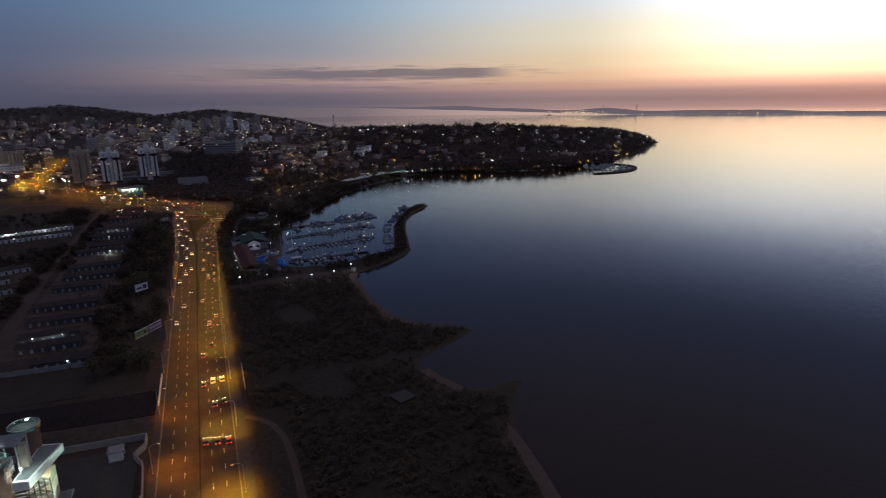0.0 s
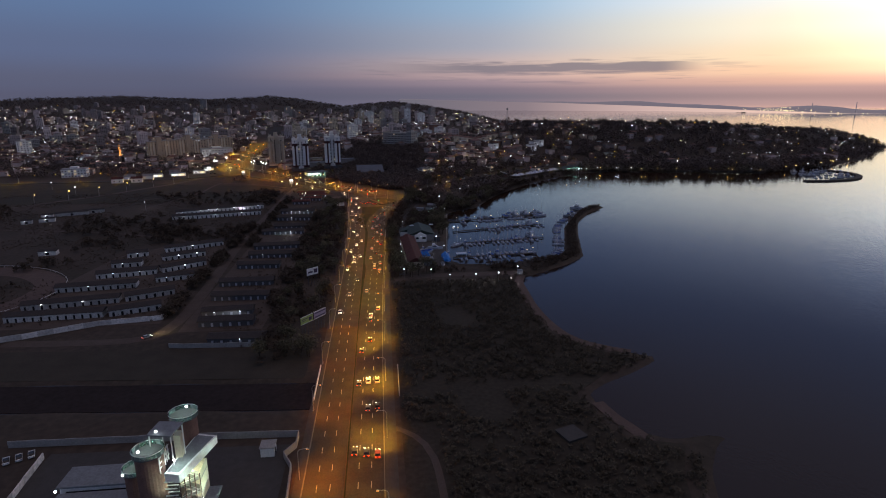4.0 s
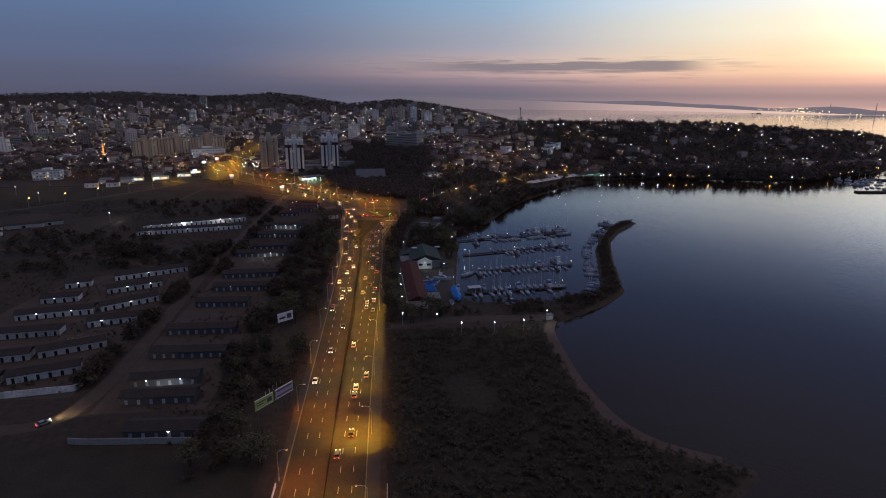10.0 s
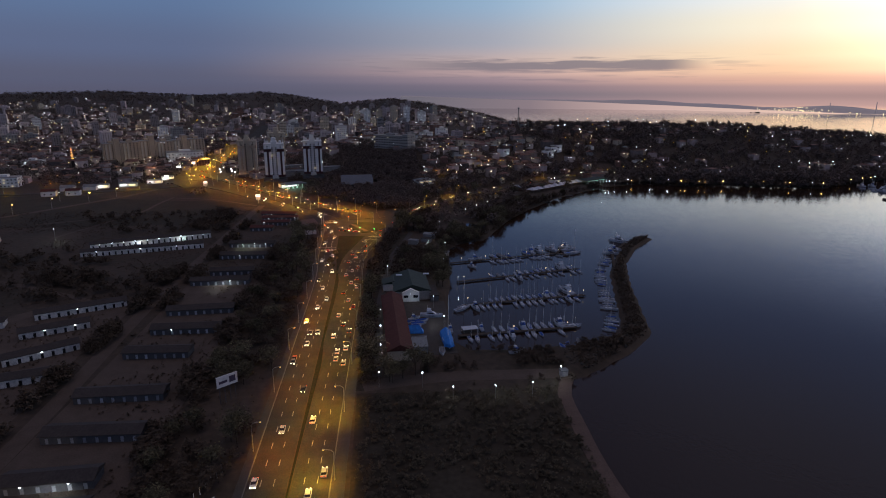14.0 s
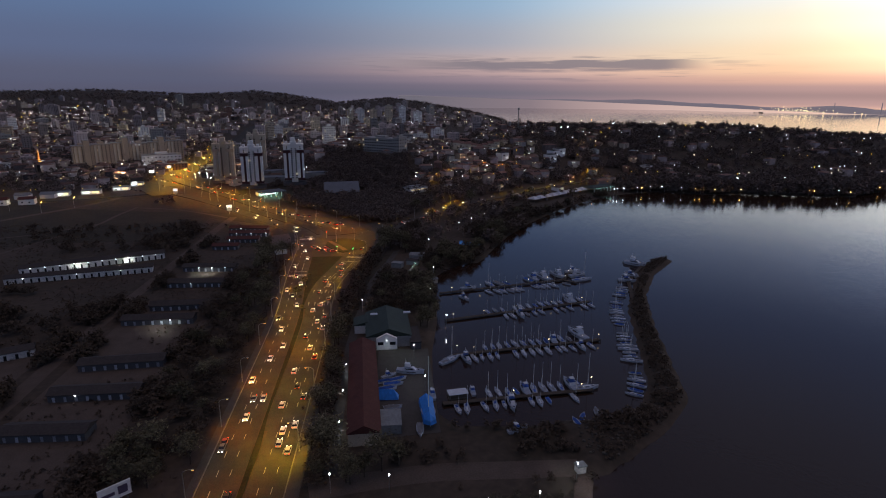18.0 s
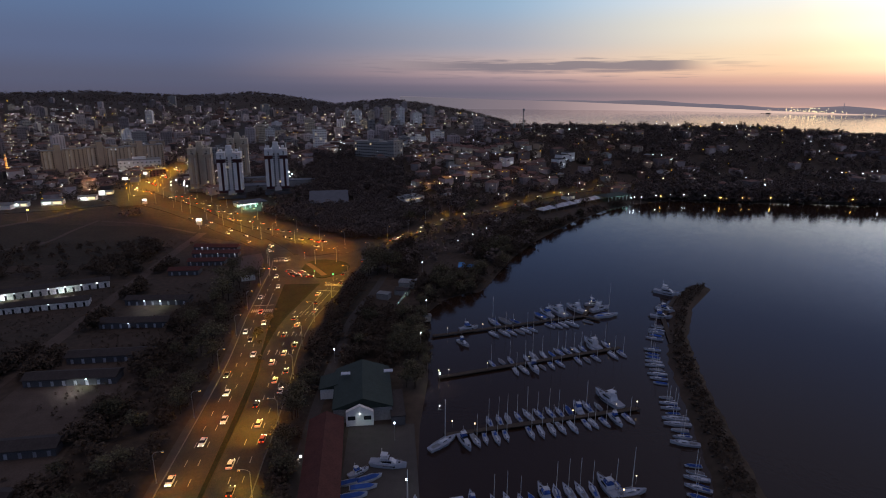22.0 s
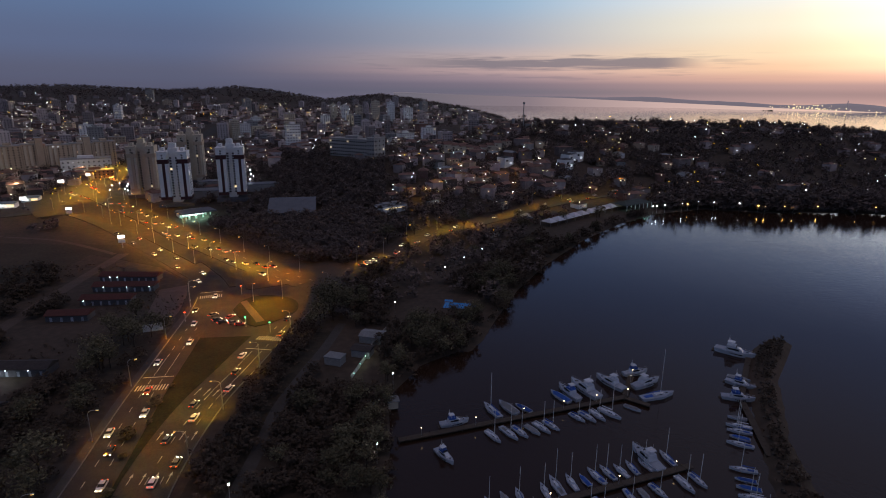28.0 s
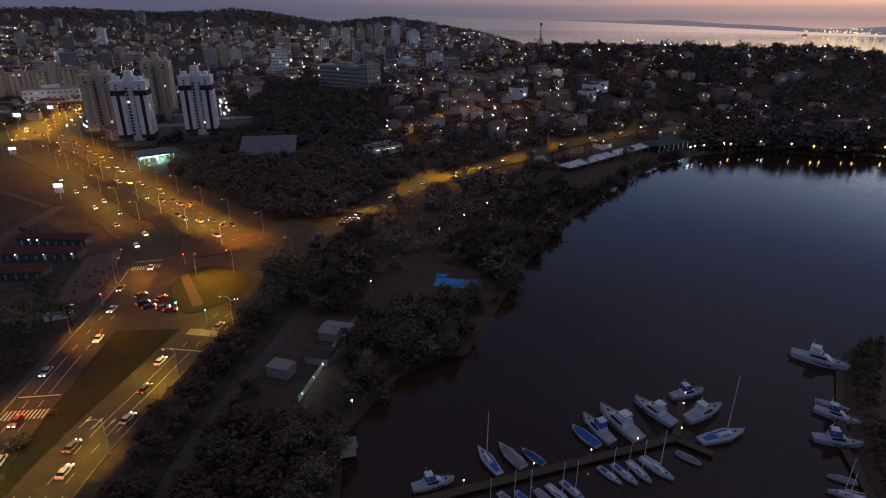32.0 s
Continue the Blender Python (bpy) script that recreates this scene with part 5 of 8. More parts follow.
house("clubhouse", 37, 458, 28, 19, 5, 92, "concrete", "greenroof", 3.4, "clubhouse with a green sheet roof and a white gabled end", "clubhouse", windows=((0.3, 2, 3, 1.5, "dark"), (-0.2, 2, 3, 1.5, "dark")))
cg = thing("clubhouse_porch", pose(36.5, 442.4, 0), "white gabled front of the clubhouse with windows and a lamp", "porch")
part("wall", Mesh().box(-4.4, 4.4, -1, 0.4, 0, 5.0), M["white"], cg)
part("gable_wall", Mesh().add([(-4.4, -1, 5.0), (4.4, -1, 5.0), (0, -1, 7.2), (-4.4, 0.4, 5.0), (4.4, 0.4, 5.0), (0, 0.4, 7.2)], [(0, 1, 2), (3, 5, 4), (0, 2, 5, 3), (1, 4, 5, 2)]), M["white"], cg)
for x in (-2.6, 2.5):
    part("window", Mesh().box(x - 1.2, x + 1.2, -1.1, -1.02, 2.2, 3.6), M["glass"], cg)
part("wall_lamp", Mesh().box(-0.2, 0.2, -1.3, -1.05, 4.25, 4.5), M["lamp_cool"], cg)
spot(36.5, 439, 5, 160, (0.8, 1.0, 0.9), 150)
for x in (31, 46):
    s = thing("skylight", pose(x, 462, 8.6 if x > 40 else 8.2), "pale skylight sheet on the green roof", "skylight")
    part("pane", Mesh().box(-1.6, 1.6, -1, 1, 0, 0.25), M["gel"], s)
house("club_wing", 28, 464, 9, 12, 4, 92, "white", "greenroof", 1.6, "low side wing of the clubhouse under a green sheet roof", "club wing")
house("club_store", 48.6, 449, 17, 4.4, 3.2, 92, "stablegrey", "darkroof", 0.5, "narrow grey lean-to store beside the clubhouse", "store", shape="flat")
house("boat_shed", 27.5, 406, 66, 10, 4.5, 92, "cream", "redroof", 2.6, "long boat shed with a red tiled roof", "shed", windows=((-0.4, 1.2, 3, 2, "dark"), (-0.1, 1.2, 3, 2, "dark"), (0.25, 1.2, 3, 2, "dark")))
house("yard_shelter", 36.4, 383, 7.8, 9.6, 3.2, 0, "greyroof", "greyroof", 0.4, "low pale flat-roofed shelter in the boatyard", "shelter", shape="flat")
for x, y, w in ((20, 401, 300), (20, 421, 300), (20, 381, 300)):
    spot(x, y, 4, w, COOL, 150)
    e = thing("shed_lamp", pose(x + 0.6, y, 3.9), "small white lamp on the shed wall", "wall lamp", "lamps on the boat shed")
    part("lamp", Mesh().box(-0.2, 0.2, -0.25, 0.25, 0, 0.3), M["lamp_cool"], e)


# ---- boats ----
def hull_mesh(L, W, H, sheer=0.25, stern=0.75):
    """An open-topped hull with a pointed bow towards +x, and its deck."""
    hull, deck = Mesh(), Mesh()
    xs = np.linspace(-0.5, 0.5, 9)
    half = [stern * (1 - max(0, (-x - 0.3)) * 0.6) if x < -0.1 else (1 - ((x + 0.1) / 0.6) ** 2) * (stern + (1 - stern) * math.sin(min(1, (x + 0.5)) * 3.1416)) for x in xs]
    half = [max(0.02, min(1.0, h + (0.12 if -0.3 < x < 0.2 else 0))) for h, x in zip(half, xs)]
    rows = []
    for x, h in zip(xs, half):
        top = H * (1 + sheer * max(0, x) * 2)
        rows.append([(x * L, -W / 2 * h, top), (x * L * 0.93, -W / 2 * h * 0.72, 0.0), (x * L * 0.93, W / 2 * h * 0.72, 0.0), (x * L, W / 2 * h, top)])
    v = [p for r in rows for p in r]
    f = []
    for i in range(8):
        a, b = 4 * i, 4 * i + 4
        f += [(a, a + 1, b + 1, b), (a + 1, a + 2, b + 2, b + 1), (a + 2, a + 3, b + 3, b + 2)]
    f.append((3, 2, 1, 0))
    hull.add(v, f)
    dv = [(p[0], p[1] * 0.97, p[2] - 0.06) for r in rows for p in (r[0], r[3])]
    deck.add(dv, [(2 * i, 2 * i + 2, 2 * i + 3, 2 * i + 1) for i in range(8)])
    return hull, deck


def build_sailboat(L, cover, word):
    W, H = L * 0.3, L * 0.085 + 0.25
    e = thing("sailboat", pose(0, 0, -50), f"moored white sailboat with a {word} cover and a bare mast", "sailboat", "boats in the marina")
    h, d = hull_mesh(L, W, H)
    part("hull", h, M["gel"], e)
    part("deck", d, M["deck"], e)
    c = Mesh()
    c.add([(-0.12 * L, -0.2 * W, H), (0.2 * L, -0.15 * W, H * 1.03), (0.2 * L, 0.15 * W, H * 1.03), (-0.12 * L, 0.2 * W, H), (-0.1 * L, -0.17 * W, H + 0.45), (0.15 * L, -0.12 * W, H + 0.35), (0.15 * L, 0.12 * W, H + 0.35), (-0.1 * L, 0.17 * W, H + 0.45)],
          [(4, 5, 6, 7), (0, 1, 5, 4), (1, 2, 6, 5), (2, 3, 7, 6), (3, 0, 4, 7)])
    part("cabin", c, M["gel"], e)
    part("cabin_window", Mesh().box(-0.06 * L, 0.1 * L, -0.175 * W, 0.175 * W, H + 0.12, H + 0.27), M["glass"], e)
    part("cockpit", Mesh().box(-0.4 * L, -0.15 * L, -0.18 * W, 0.18 * W, H - 0.04, H + 0.02), M[cover], e)
    part("deck_hatch", Mesh().box(0.24 * L, 0.3 * L, -0.07 * W, 0.07 * W, H * 1.04, H * 1.04 + 0.12), M["glass"], e)
    part("mast", Mesh().tube((0.08 * L, 0, H), (0.08 * L, 0, H + 1.25 * L), 0.1, 0.07, 5), M["white"], e)
    part("boom", Mesh().tube((0.06 * L, 0, H + 1.2), (-0.36 * L, 0, H + 1.1), 0.16, 0.12, 6), M[cover], e, f"boom with its furled sail under {word} canvas")
    return e


def build_cruiser(L, dark_top=False):
    W, H = L * 0.3, L * 0.09 + 0.5
    e = thing("motor_yacht", pose(0, 0, -50), "moored white motor yacht with dark windows and a flybridge", "motor yacht", "boats in the marina")
    h, d = hull_mesh(L, W, H, 0.35, 0.92)
    part("hull", h, M["gel"], e)
    part("deck", d, M["deck"], e)
    s = Mesh()
    a = [(-0.22 * L, 0.4 * W, H), (0.22 * L, 0.26 * W, H), (-0.2 * L, 0.36 * W, H + 1.3), (0.1 * L, 0.24 * W, H + 1.3)]
    s.add([(x, q * y, z) for x, y, z in a for q in (-1, 1)], [(0, 2, 6, 4), (3, 1, 5, 7), (1, 0, 4, 5), (2, 3, 7, 6), (4, 6, 7, 5)])
    part("saloon", s, M["gel"], e)
    part("window_band", Mesh().box(-0.18 * L, 0.1 * L, -0.36 * W, 0.36 * W, H + 0.5, H + 1.0), M["glass"], e)
    part("flybridge", Mesh().box(-0.2 * L, 0.02 * L, -0.33 * W, 0.33 * W, H + 1.34, H + 1.9), M["bluecover" if dark_top else "gel"], e)
    part("windscreen", Mesh().box(0.02 * L, 0.035 * L, -0.28 * W, 0.28 * W, H + 1.34, H + 2.1), M["glass"], e)
    part("hardtop", Mesh().box(-0.2 * L, -0.02 * L, -0.3 * W, 0.3 * W, H + 2.9, H + 3.0), M["gel"], e)
    for x in (-0.19, -0.03):
        for y in (-0.27, 0.27):
            part("stanchion", Mesh().tube((x * L, y * W, H + 1.9), (x * L, y * W, H + 2.9), 0.04, 0.04, 5), M["metal"], e)
    part("cockpit", Mesh().box(-0.46 * L, -0.24 * L, -0.3 * W, 0.3 * W, H - 0.04, H + 0.02), M["deck"], e)
    part("swim_platform", Mesh().box(-0.56 * L, -0.49 * L, -0.3 * W, 0.3 * W, 0.25, 0.36), M["wood"], e)
    part("port_light", Mesh().box(-0.12 * L, 0.2 * L, -0.455 * W, 0.455 * W, H * 0.55, H * 0.72), M["glass"], e)
    part("deck_hatch", Mesh().box(0.27 * L, 0.32 * L, -0.1 * W, 0.1 * W, H * 1.12, H * 1.12 + 0.16), M["glass"], e)
    arch = Mesh()
    for q, r in (((-0.12 * L, -0.3 * W, H + 1.9), (-0.17 * L, -0.22 * W, H + 3.6)), ((-0.17 * L, -0.22 * W, H + 3.6), (-0.17 * L, 0.22 * W, H + 3.6)), ((-0.17 * L, 0.22 * W, H + 3.6), (-0.12 * L, 0.3 * W, H + 1.9)), ((-0.17 * L, 0, H + 3.6), (-0.17 * L, 0, H + 5.2))):
        arch.tube(q, r, 0.07, 0.06, 5)
    part("radar_arch", arch, M["white"], e, "white radar arch with a thin aerial")
    for q in (-1, 1):
        part("rail", Mesh().tube((0.1 * L, q * 0.34 * W, H + 0.8), (0.46 * L, q * 0.04 * W, H + 1.1), 0.03, 0.03, 5), M["metal"], e)
    return e


def build_skiff(L, cover):
    e = thing("covered_boat", pose(0, 0, -50), "small moored boat under a canvas cover", "boat", "boats in the marina")
    h, d = hull_mesh(L, L * 0.34, 0.8, 0.3, 0.9)
    part("hull", h, M["gel"], e)
    part("deck", d, M["deck"], e)
    c = Mesh()
    c.add([(-0.46 * L, -0.13 * L, 0.8), (0.25 * L, -0.12 * L, 0.85), (0.4 * L, 0, 0.95), (0.25 * L, 0.12 * L, 0.85), (-0.46 * L, 0.13 * L, 0.8), (-0.4 * L, 0, 1.3), (0.2 * L, 0, 1.4)],
          [(0, 1, 6, 5), (1, 2, 6), (2, 3, 6), (3, 4, 5, 6), (4, 0, 5)])
    part("cover", c, M[cover], e, "taut canvas cover")
    return e


SAIL = [build_sailboat(8.5, "bluecover", "blue"), build_sailboat(9.5, "greyc", "grey"), build_sailboat(7.4, "bluecover", "blue"), build_sailboat(8.0, "gel", "white")]
CRUISE = [build_cruiser(13), build_cruiser(11, True)]
SKIFF = [build_skiff(6.5, "bluecover"), build_skiff(6.0, "greyc"), build_skiff(7.0, "bluecover")]
rb = random.Random(11)


def moor(proto, x, y, deg, k=1.0, label=""):
    ob = copy_thing(proto, pose(x, y, WATER_Z - 0.15, 0, 0, deg) @ Matrix.Diagonal((k, k, k, 1)))
    if label:
        ob["label"] = label
    return ob


def pier(x0, y0, x1, y1, label):
    ln = math.hypot(x1 - x0, y1 - y0)
    e = thing("pier", pose(x0, y0, WATER_Z, 0, 0, turn(x1 - x0, y1 - y0)), label, "pier", "piers of the marina")
    n = int(ln / 2.4)
    plank = Mesh().box(0.02, ln / n - 0.03, -1.0, 1.0, 0.75, 0.87).data("plank", M["wood"])
    for i in range(n):
        part("plank", plank, None, e, m=pose(i * ln / n, 0, 0))
    for i in range(0, n + 1, 4):
        for s in (-0.9, 0.9):
            part("post", Mesh().tube((i * ln / n, s, -2), (i * ln / n, s, 1.2), 0.14, 0.14, 6), M["wood"], e)
    for s in (-0.85, 0.85):
        part("beam", Mesh().box(0, ln, s - 0.1, s + 0.1, 0.5, 0.74), M["wood"], e)
    return e


PIERS = [((55.5, 395.4), (112, 400.2)), ((63, 433.4), (131, 443)), ((65, 471.5), (144, 490.5)), ((66, 510), (141.5, 527))]
for a, b in PIERS:
    pier(*a, *b, "narrow plank pier on piles with mooring lamps")
pier(141.5, 527.5, 149, 540, "short plank head of the pier")
pier(141, 526.5, 147, 521, "short cross pier of planks")
pier(178, 521, 200, 550, "plank walkway beside the breakwater")
pier(168, 492, 178, 520, "plank walkway beside the breakwater")


def berth(a, b, side, s, proto, k=1.0, out=5.6, swing=0.0):
    a, b = np.array(a, float), np.array(b, float)
    d = (b - a) / np.linalg.norm(b - a)
    nrm = np.array([-d[1], d[0]]) * side
    p = a + d * s + nrm * out * k ** 0.6
    moor(proto, p[0], p[1], turn(*nrm) + swing, k)


def pick():
    r = rb.random()
    return SAIL[rb.randrange(4)] if r < 0.72 else SKIFF[rb.randrange(3)] if r < 0.92 else CRUISE[1]


ROWS = {(0, 1): (18, 21.6, 25.2, 28.3, 31.8, 35.4, 38.9, 42.2, 45.8, 49.8, 52.9), (0, -1): (4.6, 7.7, 14.3, 18.2, 21.4, 24, 31.5, 34.4, 37.9, 47.8),
        (1, -1): (5.4, 9, 12.2, 15.7, 19, 27.1, 30.6, 34.5, 37.8, 41.7, 46.9, 49.3, 53.2, 57.4, 62), (1, 1): (16.4, 19.9, 22.9, 26.6, 30.2, 34, 38.1, 41.4, 45, 48.3, 52.1, 56)}
for (i, side), row in ROWS.items():
    for s in row:
        berth(*PIERS[i], side, s, pick(), rb.uniform(0.72, 0.92), out=5.6 if i or side > 0 else 5.0, swing=rb.uniform(-8, 8))
for side, s0 in ((1, 24), (-1, 30)):
    s = s0
    while s < 80:
        if rb.random() < 0.94:
            berth(*PIERS[2], side, s, pick(), rb.uniform(0.7, 0.92), swing=rb.uniform(-8, 8))
        s += rb.uniform(3.4, 4.4)
berth(*PIERS[1], 1, 61.5, CRUISE[0], 1.05, 7.5, 12)
moor(CRUISE[1], 67.3, 403.6, 92, 0.62)
berth(*PIERS[2], 1, 72, CRUISE[0], 0.95, 7)
berth(*PIERS[0], 1, 54.5, SAIL[1], 1.15, 1.6, -88)
moor(SAIL[1], 62.2, 429.4, 38, 1.2, "long white sailboat lying across the pier end")
# the outer pier, berth by berth
for x, y, d, pr, k in ((120, 529.5, 118, SKIFF[0], 1.35), (123.6, 531.5, 110, CRUISE[1], 1.0), (129.6, 533, 112, CRUISE[0], 1.08), (140, 536.6, 118, CRUISE[0], 0.95), (152, 543, 10, CRUISE[1], 0.9), (152.3, 535, 22, CRUISE[0], 0.95),
                       (121.5, 517, -58, SAIL[2], 0.85), (124.8, 517, -62, SAIL[0], 0.85), (128.2, 517.4, -68, SAIL[3], 0.9), (132.4, 518, -56, SAIL[3], 1.05), (141, 520.5, -48, SKIFF[1], 0.95),
                       (96, 523.4, 112, SAIL[0], 1.15), (101.3, 524.4, 118, SKIFF[1], 1.5), (106.2, 524, 126, SKIFF[2], 0.95), (83.3, 517.6, 12, CRUISE[1], 0.85),
                       (93.6, 509.5, -62, SAIL[3], 0.9), (98.6, 510.6, -62, SAIL[1], 0.85), (102, 511, -62, SAIL[0], 0.85), (106, 511.6, -60, SKIFF[1], 1.05), (109, 512.4, -58, SAIL[3], 0.9), (112.2, 513.4, -58, SAIL[2], 0.9), (78.5, 501.5, -60, CRUISE[1], 0.75)):
    moor(pr, x, y, d, k)
ts = build_sailboat(13, "bluecover", "blue")
moor(ts, 152.3, 526.6, 12, 1.0, "large white ketch with a tall mast at the pier head")
# the boats along the breakwater
for x, y, d, pr, k in ((197.4, 554.6, -44, CRUISE[0], 1.12), (186.6, 535.4, -40, SKIFF[1], 1.25), (184.6, 531.2, -46, CRUISE[1], 0.9), (178.2, 522.6, -22, CRUISE[1], 0.95)):
    moor(pr, x, y, d, k)
inner = smooth_line([(180, 519), (173, 505), (160, 482), (150, 452), (143.5, 428), (136, 404), (129, 391)], 3.4)
for k, (p, q) in enumerate(zip(inner, inner[1:])):
    d = q - p
    nrm = np.array([d[1], -d[0]]) / np.linalg.norm(d)
    if k < 3 or k % 11 in (8, 9):
        continue
    moor(pick() if k % 3 else SKIFF[k % 2], p[0] + nrm[0] * 5, p[1] + nrm[1] * 5, turn(*nrm) + rb.uniform(-6, 6), rb.uniform(0.75, 0.95))
for x, y, d, pr, k in ((78, 376.5, 20, CRUISE[1], 0.7), (102, 383, 60, SKIFF[0], 0.9), (108, 386, 80, SKIFF[1], 0.9), (98, 378, 100, SKIFF[2], 0.8)):
    ob = moor(pr, x, y, d, k)
    ob.location.z = max(gz(x, y), WATER_Z - 0.15)
# craft ashore in the yard
big = build_sailboat(12, "bluecover", "blue")
big.matrix_basis = pose(49.6, 386.8, 1.5, 0, 0, -89) @ Matrix.Diagonal((1.35, 1.35, 1.35, 1))
tagged(big, "large yacht on stands under a bright blue tarpaulin", "sailboat", "craft in the boatyard")
part("tarpaulin", Mesh().add([(-6, -1.7, 1.2), (4.5, -1.4, 1.4), (6, 0, 1.6), (4.5, 1.4, 1.4), (-6, 1.7, 1.2), (-5.6, 0, 2.7), (4, 0, 2.6), (-6, -1.9, 0.1), (4.6, -1.6, 0.3), (6.1, 0, 0.6), (4.6, 1.6, 0.3), (-6, 1.9, 0.1)],
                             [(0, 1, 6, 5), (1, 2, 6), (2, 3, 6), (3, 4, 5, 6), (4, 0, 5), (7, 8, 1, 0), (8, 9, 2, 1), (9, 10, 3, 2), (10, 11, 4, 3), (11, 7, 0, 4)]), M["tarp"], big, "bright blue tarpaulin")
for x in (-3, 2.5):
    for y in (-1.3, 1.3):
        part("stand", Mesh().tube((x, y * 1.2, -1.3), (x, y * 0.7, 0.5), 0.08, 0.08), M["metal"], big)
for x, y, d, pr, k in ((36, 407, 10, SKIFF[0], 1.2), (38.5, 410.5, 5, SKIFF[2], 1.1), (35, 413, 15, SKIFF[0], 1.0), (45.4, 419.6, -14, CRUISE[0], 0.85), (46.4, 379, -92, SKIFF[1], 1.25), (52.3, 401.2, 92, CRUISE[1], 0.7), (40, 414, 20, SKIFF[2], 1.1), (38, 394, 8, SKIFF[1], 1.1), (37, 417, 30, CRUISE[1], 0.6)):
    ob = moor(pr, x, y, d, k)
    ob.location.z = 0.06
    ob["label"], ob["group"] = "small craft laid up on the concrete boatyard", "craft in the boatyard"
tp = thing("covered_boat", pose(36, 401.4, 0.06, 0, 0, -3), "laid-up boat wrapped in a bright blue tarpaulin", "boat", "craft in the boatyard")
part("tarpaulin", Mesh().hip(-4.6, 4.2, -2.0, 2.0, 0.2, 3.4), M["tarp"], tp)
part("cradle", Mesh().box(-2.8, 2.8, -1.0, 1.0, 0, 0.2), M["wood"], tp)
raft = thing("covered_raft", pose(61.4, 400.4, WATER_Z - 0.1, 0, 0, 8), "floating raft with a pale flat roof beside the pier", "raft")
part("float", Mesh().box(-3.5, 3.5, -2, 2, 0, 0.5), M["wood"], raft)
part("roof", Mesh().box(-3.6, 3.6, -2.1, 2.1, 2.3, 2.45), M["gel"], raft)
for x in (-3.2, 3.2):
    for y in (-1.8, 1.8):
        part("post", Mesh().tube((x, y, 0.5), (x, y, 2.3), 0.06, 0.06), M["metal"], raft)


# ---- small white lamps of the club, the piers and the shore ----
def build_globe(h, material, word, r=0.13):
    e = thing("lamp_post", pose(0, 0, -50), f"slim lamp post with a small {word} lamp", "lamp post", "lamps of the marina")
    part("pole", Mesh().tube((0, 0, 0), (0, 0, h), 0.07, 0.05), M["metal"], e)
    part("lamp", Mesh().tube((0, 0, h), (0, 0, h + 2.1 * r), r, r, 8), M[material], e, f"glowing {word} lamp")
    return e


PIER_LAMP, TALL_LAMP = build_globe(2.4, "lamp_warm", "warm white"), build_globe(6, "lamp_cool", "cool white", 0.21)
for (a, b), ss in zip(PIERS, ((26, 52), (10, 44, 60, 68), (4, 20, 38, 58, 76), (7, 24, 40, 54, 66, 78))):
    a, b = np.array(a, float), np.array(b, float)
    d = (b - a) / np.linalg.norm(b - a)
    for s in ss:
        p = a + d * s
        copy_thing(PIER_LAMP, pose(p[0], p[1], WATER_Z + 0.87))
for x, y in ((147, 536), (149.5, 540), (66, 437), (65, 472)):
    copy_thing(PIER_LAMP, pose(x, y, gz(x, y) if gz(x, y) > -0.3 else WATER_Z + 0.87))
for x, y, w in ((88.5, 350, 1100), (74.8, 339.3, 500), (61, 338, 500), (46, 338.5, 500), (64.5, 463, 700), (47.5, 432, 400), (50, 405, 500), (25, 487, 200), (60, 500, 300), (36, 350, 0), (122.7, 691.0, 0), (109.2, 673.5, 0), (96.2, 655.9, 0), (68.0, 605.6, 0), (65.4, 539.1, 0)):
    copy_thing(TALL_LAMP, pose(x, y, max(gz(x, y), 0)))
    if w:
        spot(x, y, max(gz(x, y), 0) + 5.8, w, COOL, 165)

# ---- pool, sheds and the lit fence north of the marina ----
pl = thing("swimming_pool", pose(99, 614, 0.0, 0, 0, -14), "bright blue outdoor swimming pool with a pale rim", "swimming pool")
part("rim", Mesh().box(-9, 9, -4.6, 4.6, 0, 0.15), M["paving"], pl)
part("pool_water", Mesh().box(-8, 8, -3.6, 3.6, 0.05, 0.17), M["pool"], pl)
part("small_basin", Mesh().box(-8.5, -4.5, 4.8, 7.4, 0.0, 0.16), M["pool"], pl)
wall_run("lit_fence", [(51, 548), (54.9, 560.6), (59.2, 578), (63.8, 589)], 1.6, "concrete", "pale boundary wall with small green-white lamps")
for x, y in ((51.6, 549), (53.6, 556), (55.4, 562), (57.3, 569.5), (59, 576.5), (61.6, 583.5)):
    spot(x + 1.0, y, 2.4, 90, (0.8, 1.0, 0.84), 170)
    e = thing("fence_lamp", pose(x + 0.4, y, 1.6), "small green-white lamp on the boundary wall", "wall lamp", "lamps on the boundary wall")
    part("lamp", Mesh().box(-0.14, 0.14, -0.14, 0.14, 0, 0.28), M["lamp_teal"], e)
house("sports_shed", 58.2, 579.8, 8.6, 7, 2.8, -20, "concrete", "greyroof", 0.8, "small building with a pale sheet roof", "shed")
house("sports_shed", 54.6, 566.8, 7.2, 5.2, 2.8, -20, "concrete", "darkroof", 0.8, "small building with a dull sheet roof", "shed")
house("changing_room", 44.7, 561, 6.4, 4.6, 2.8, -24, "concrete", "greyroof", 0.5, "small flat hut with a pale sheet roof", "hut", shape="flat")
house("kiosk", -33.0, 599.5, 7.5, 4.6, 3.4, 18, "white", "darkroof", 0.8, "small white gatehouse beside the avenue", "hut")
house("scrub_hut", 66, 183, 7, 7, 0.5, 20, "paving", "paving", 0.3, "low pale slab in the scrub", "hut", shape="flat")
house("shore_hut", 91.2, 354.4, 2.6, 2.2, 2.2, 10, "limewash", "greyroof", 0.3, "small white hut under the shore lamp", "hut", shape="flat")
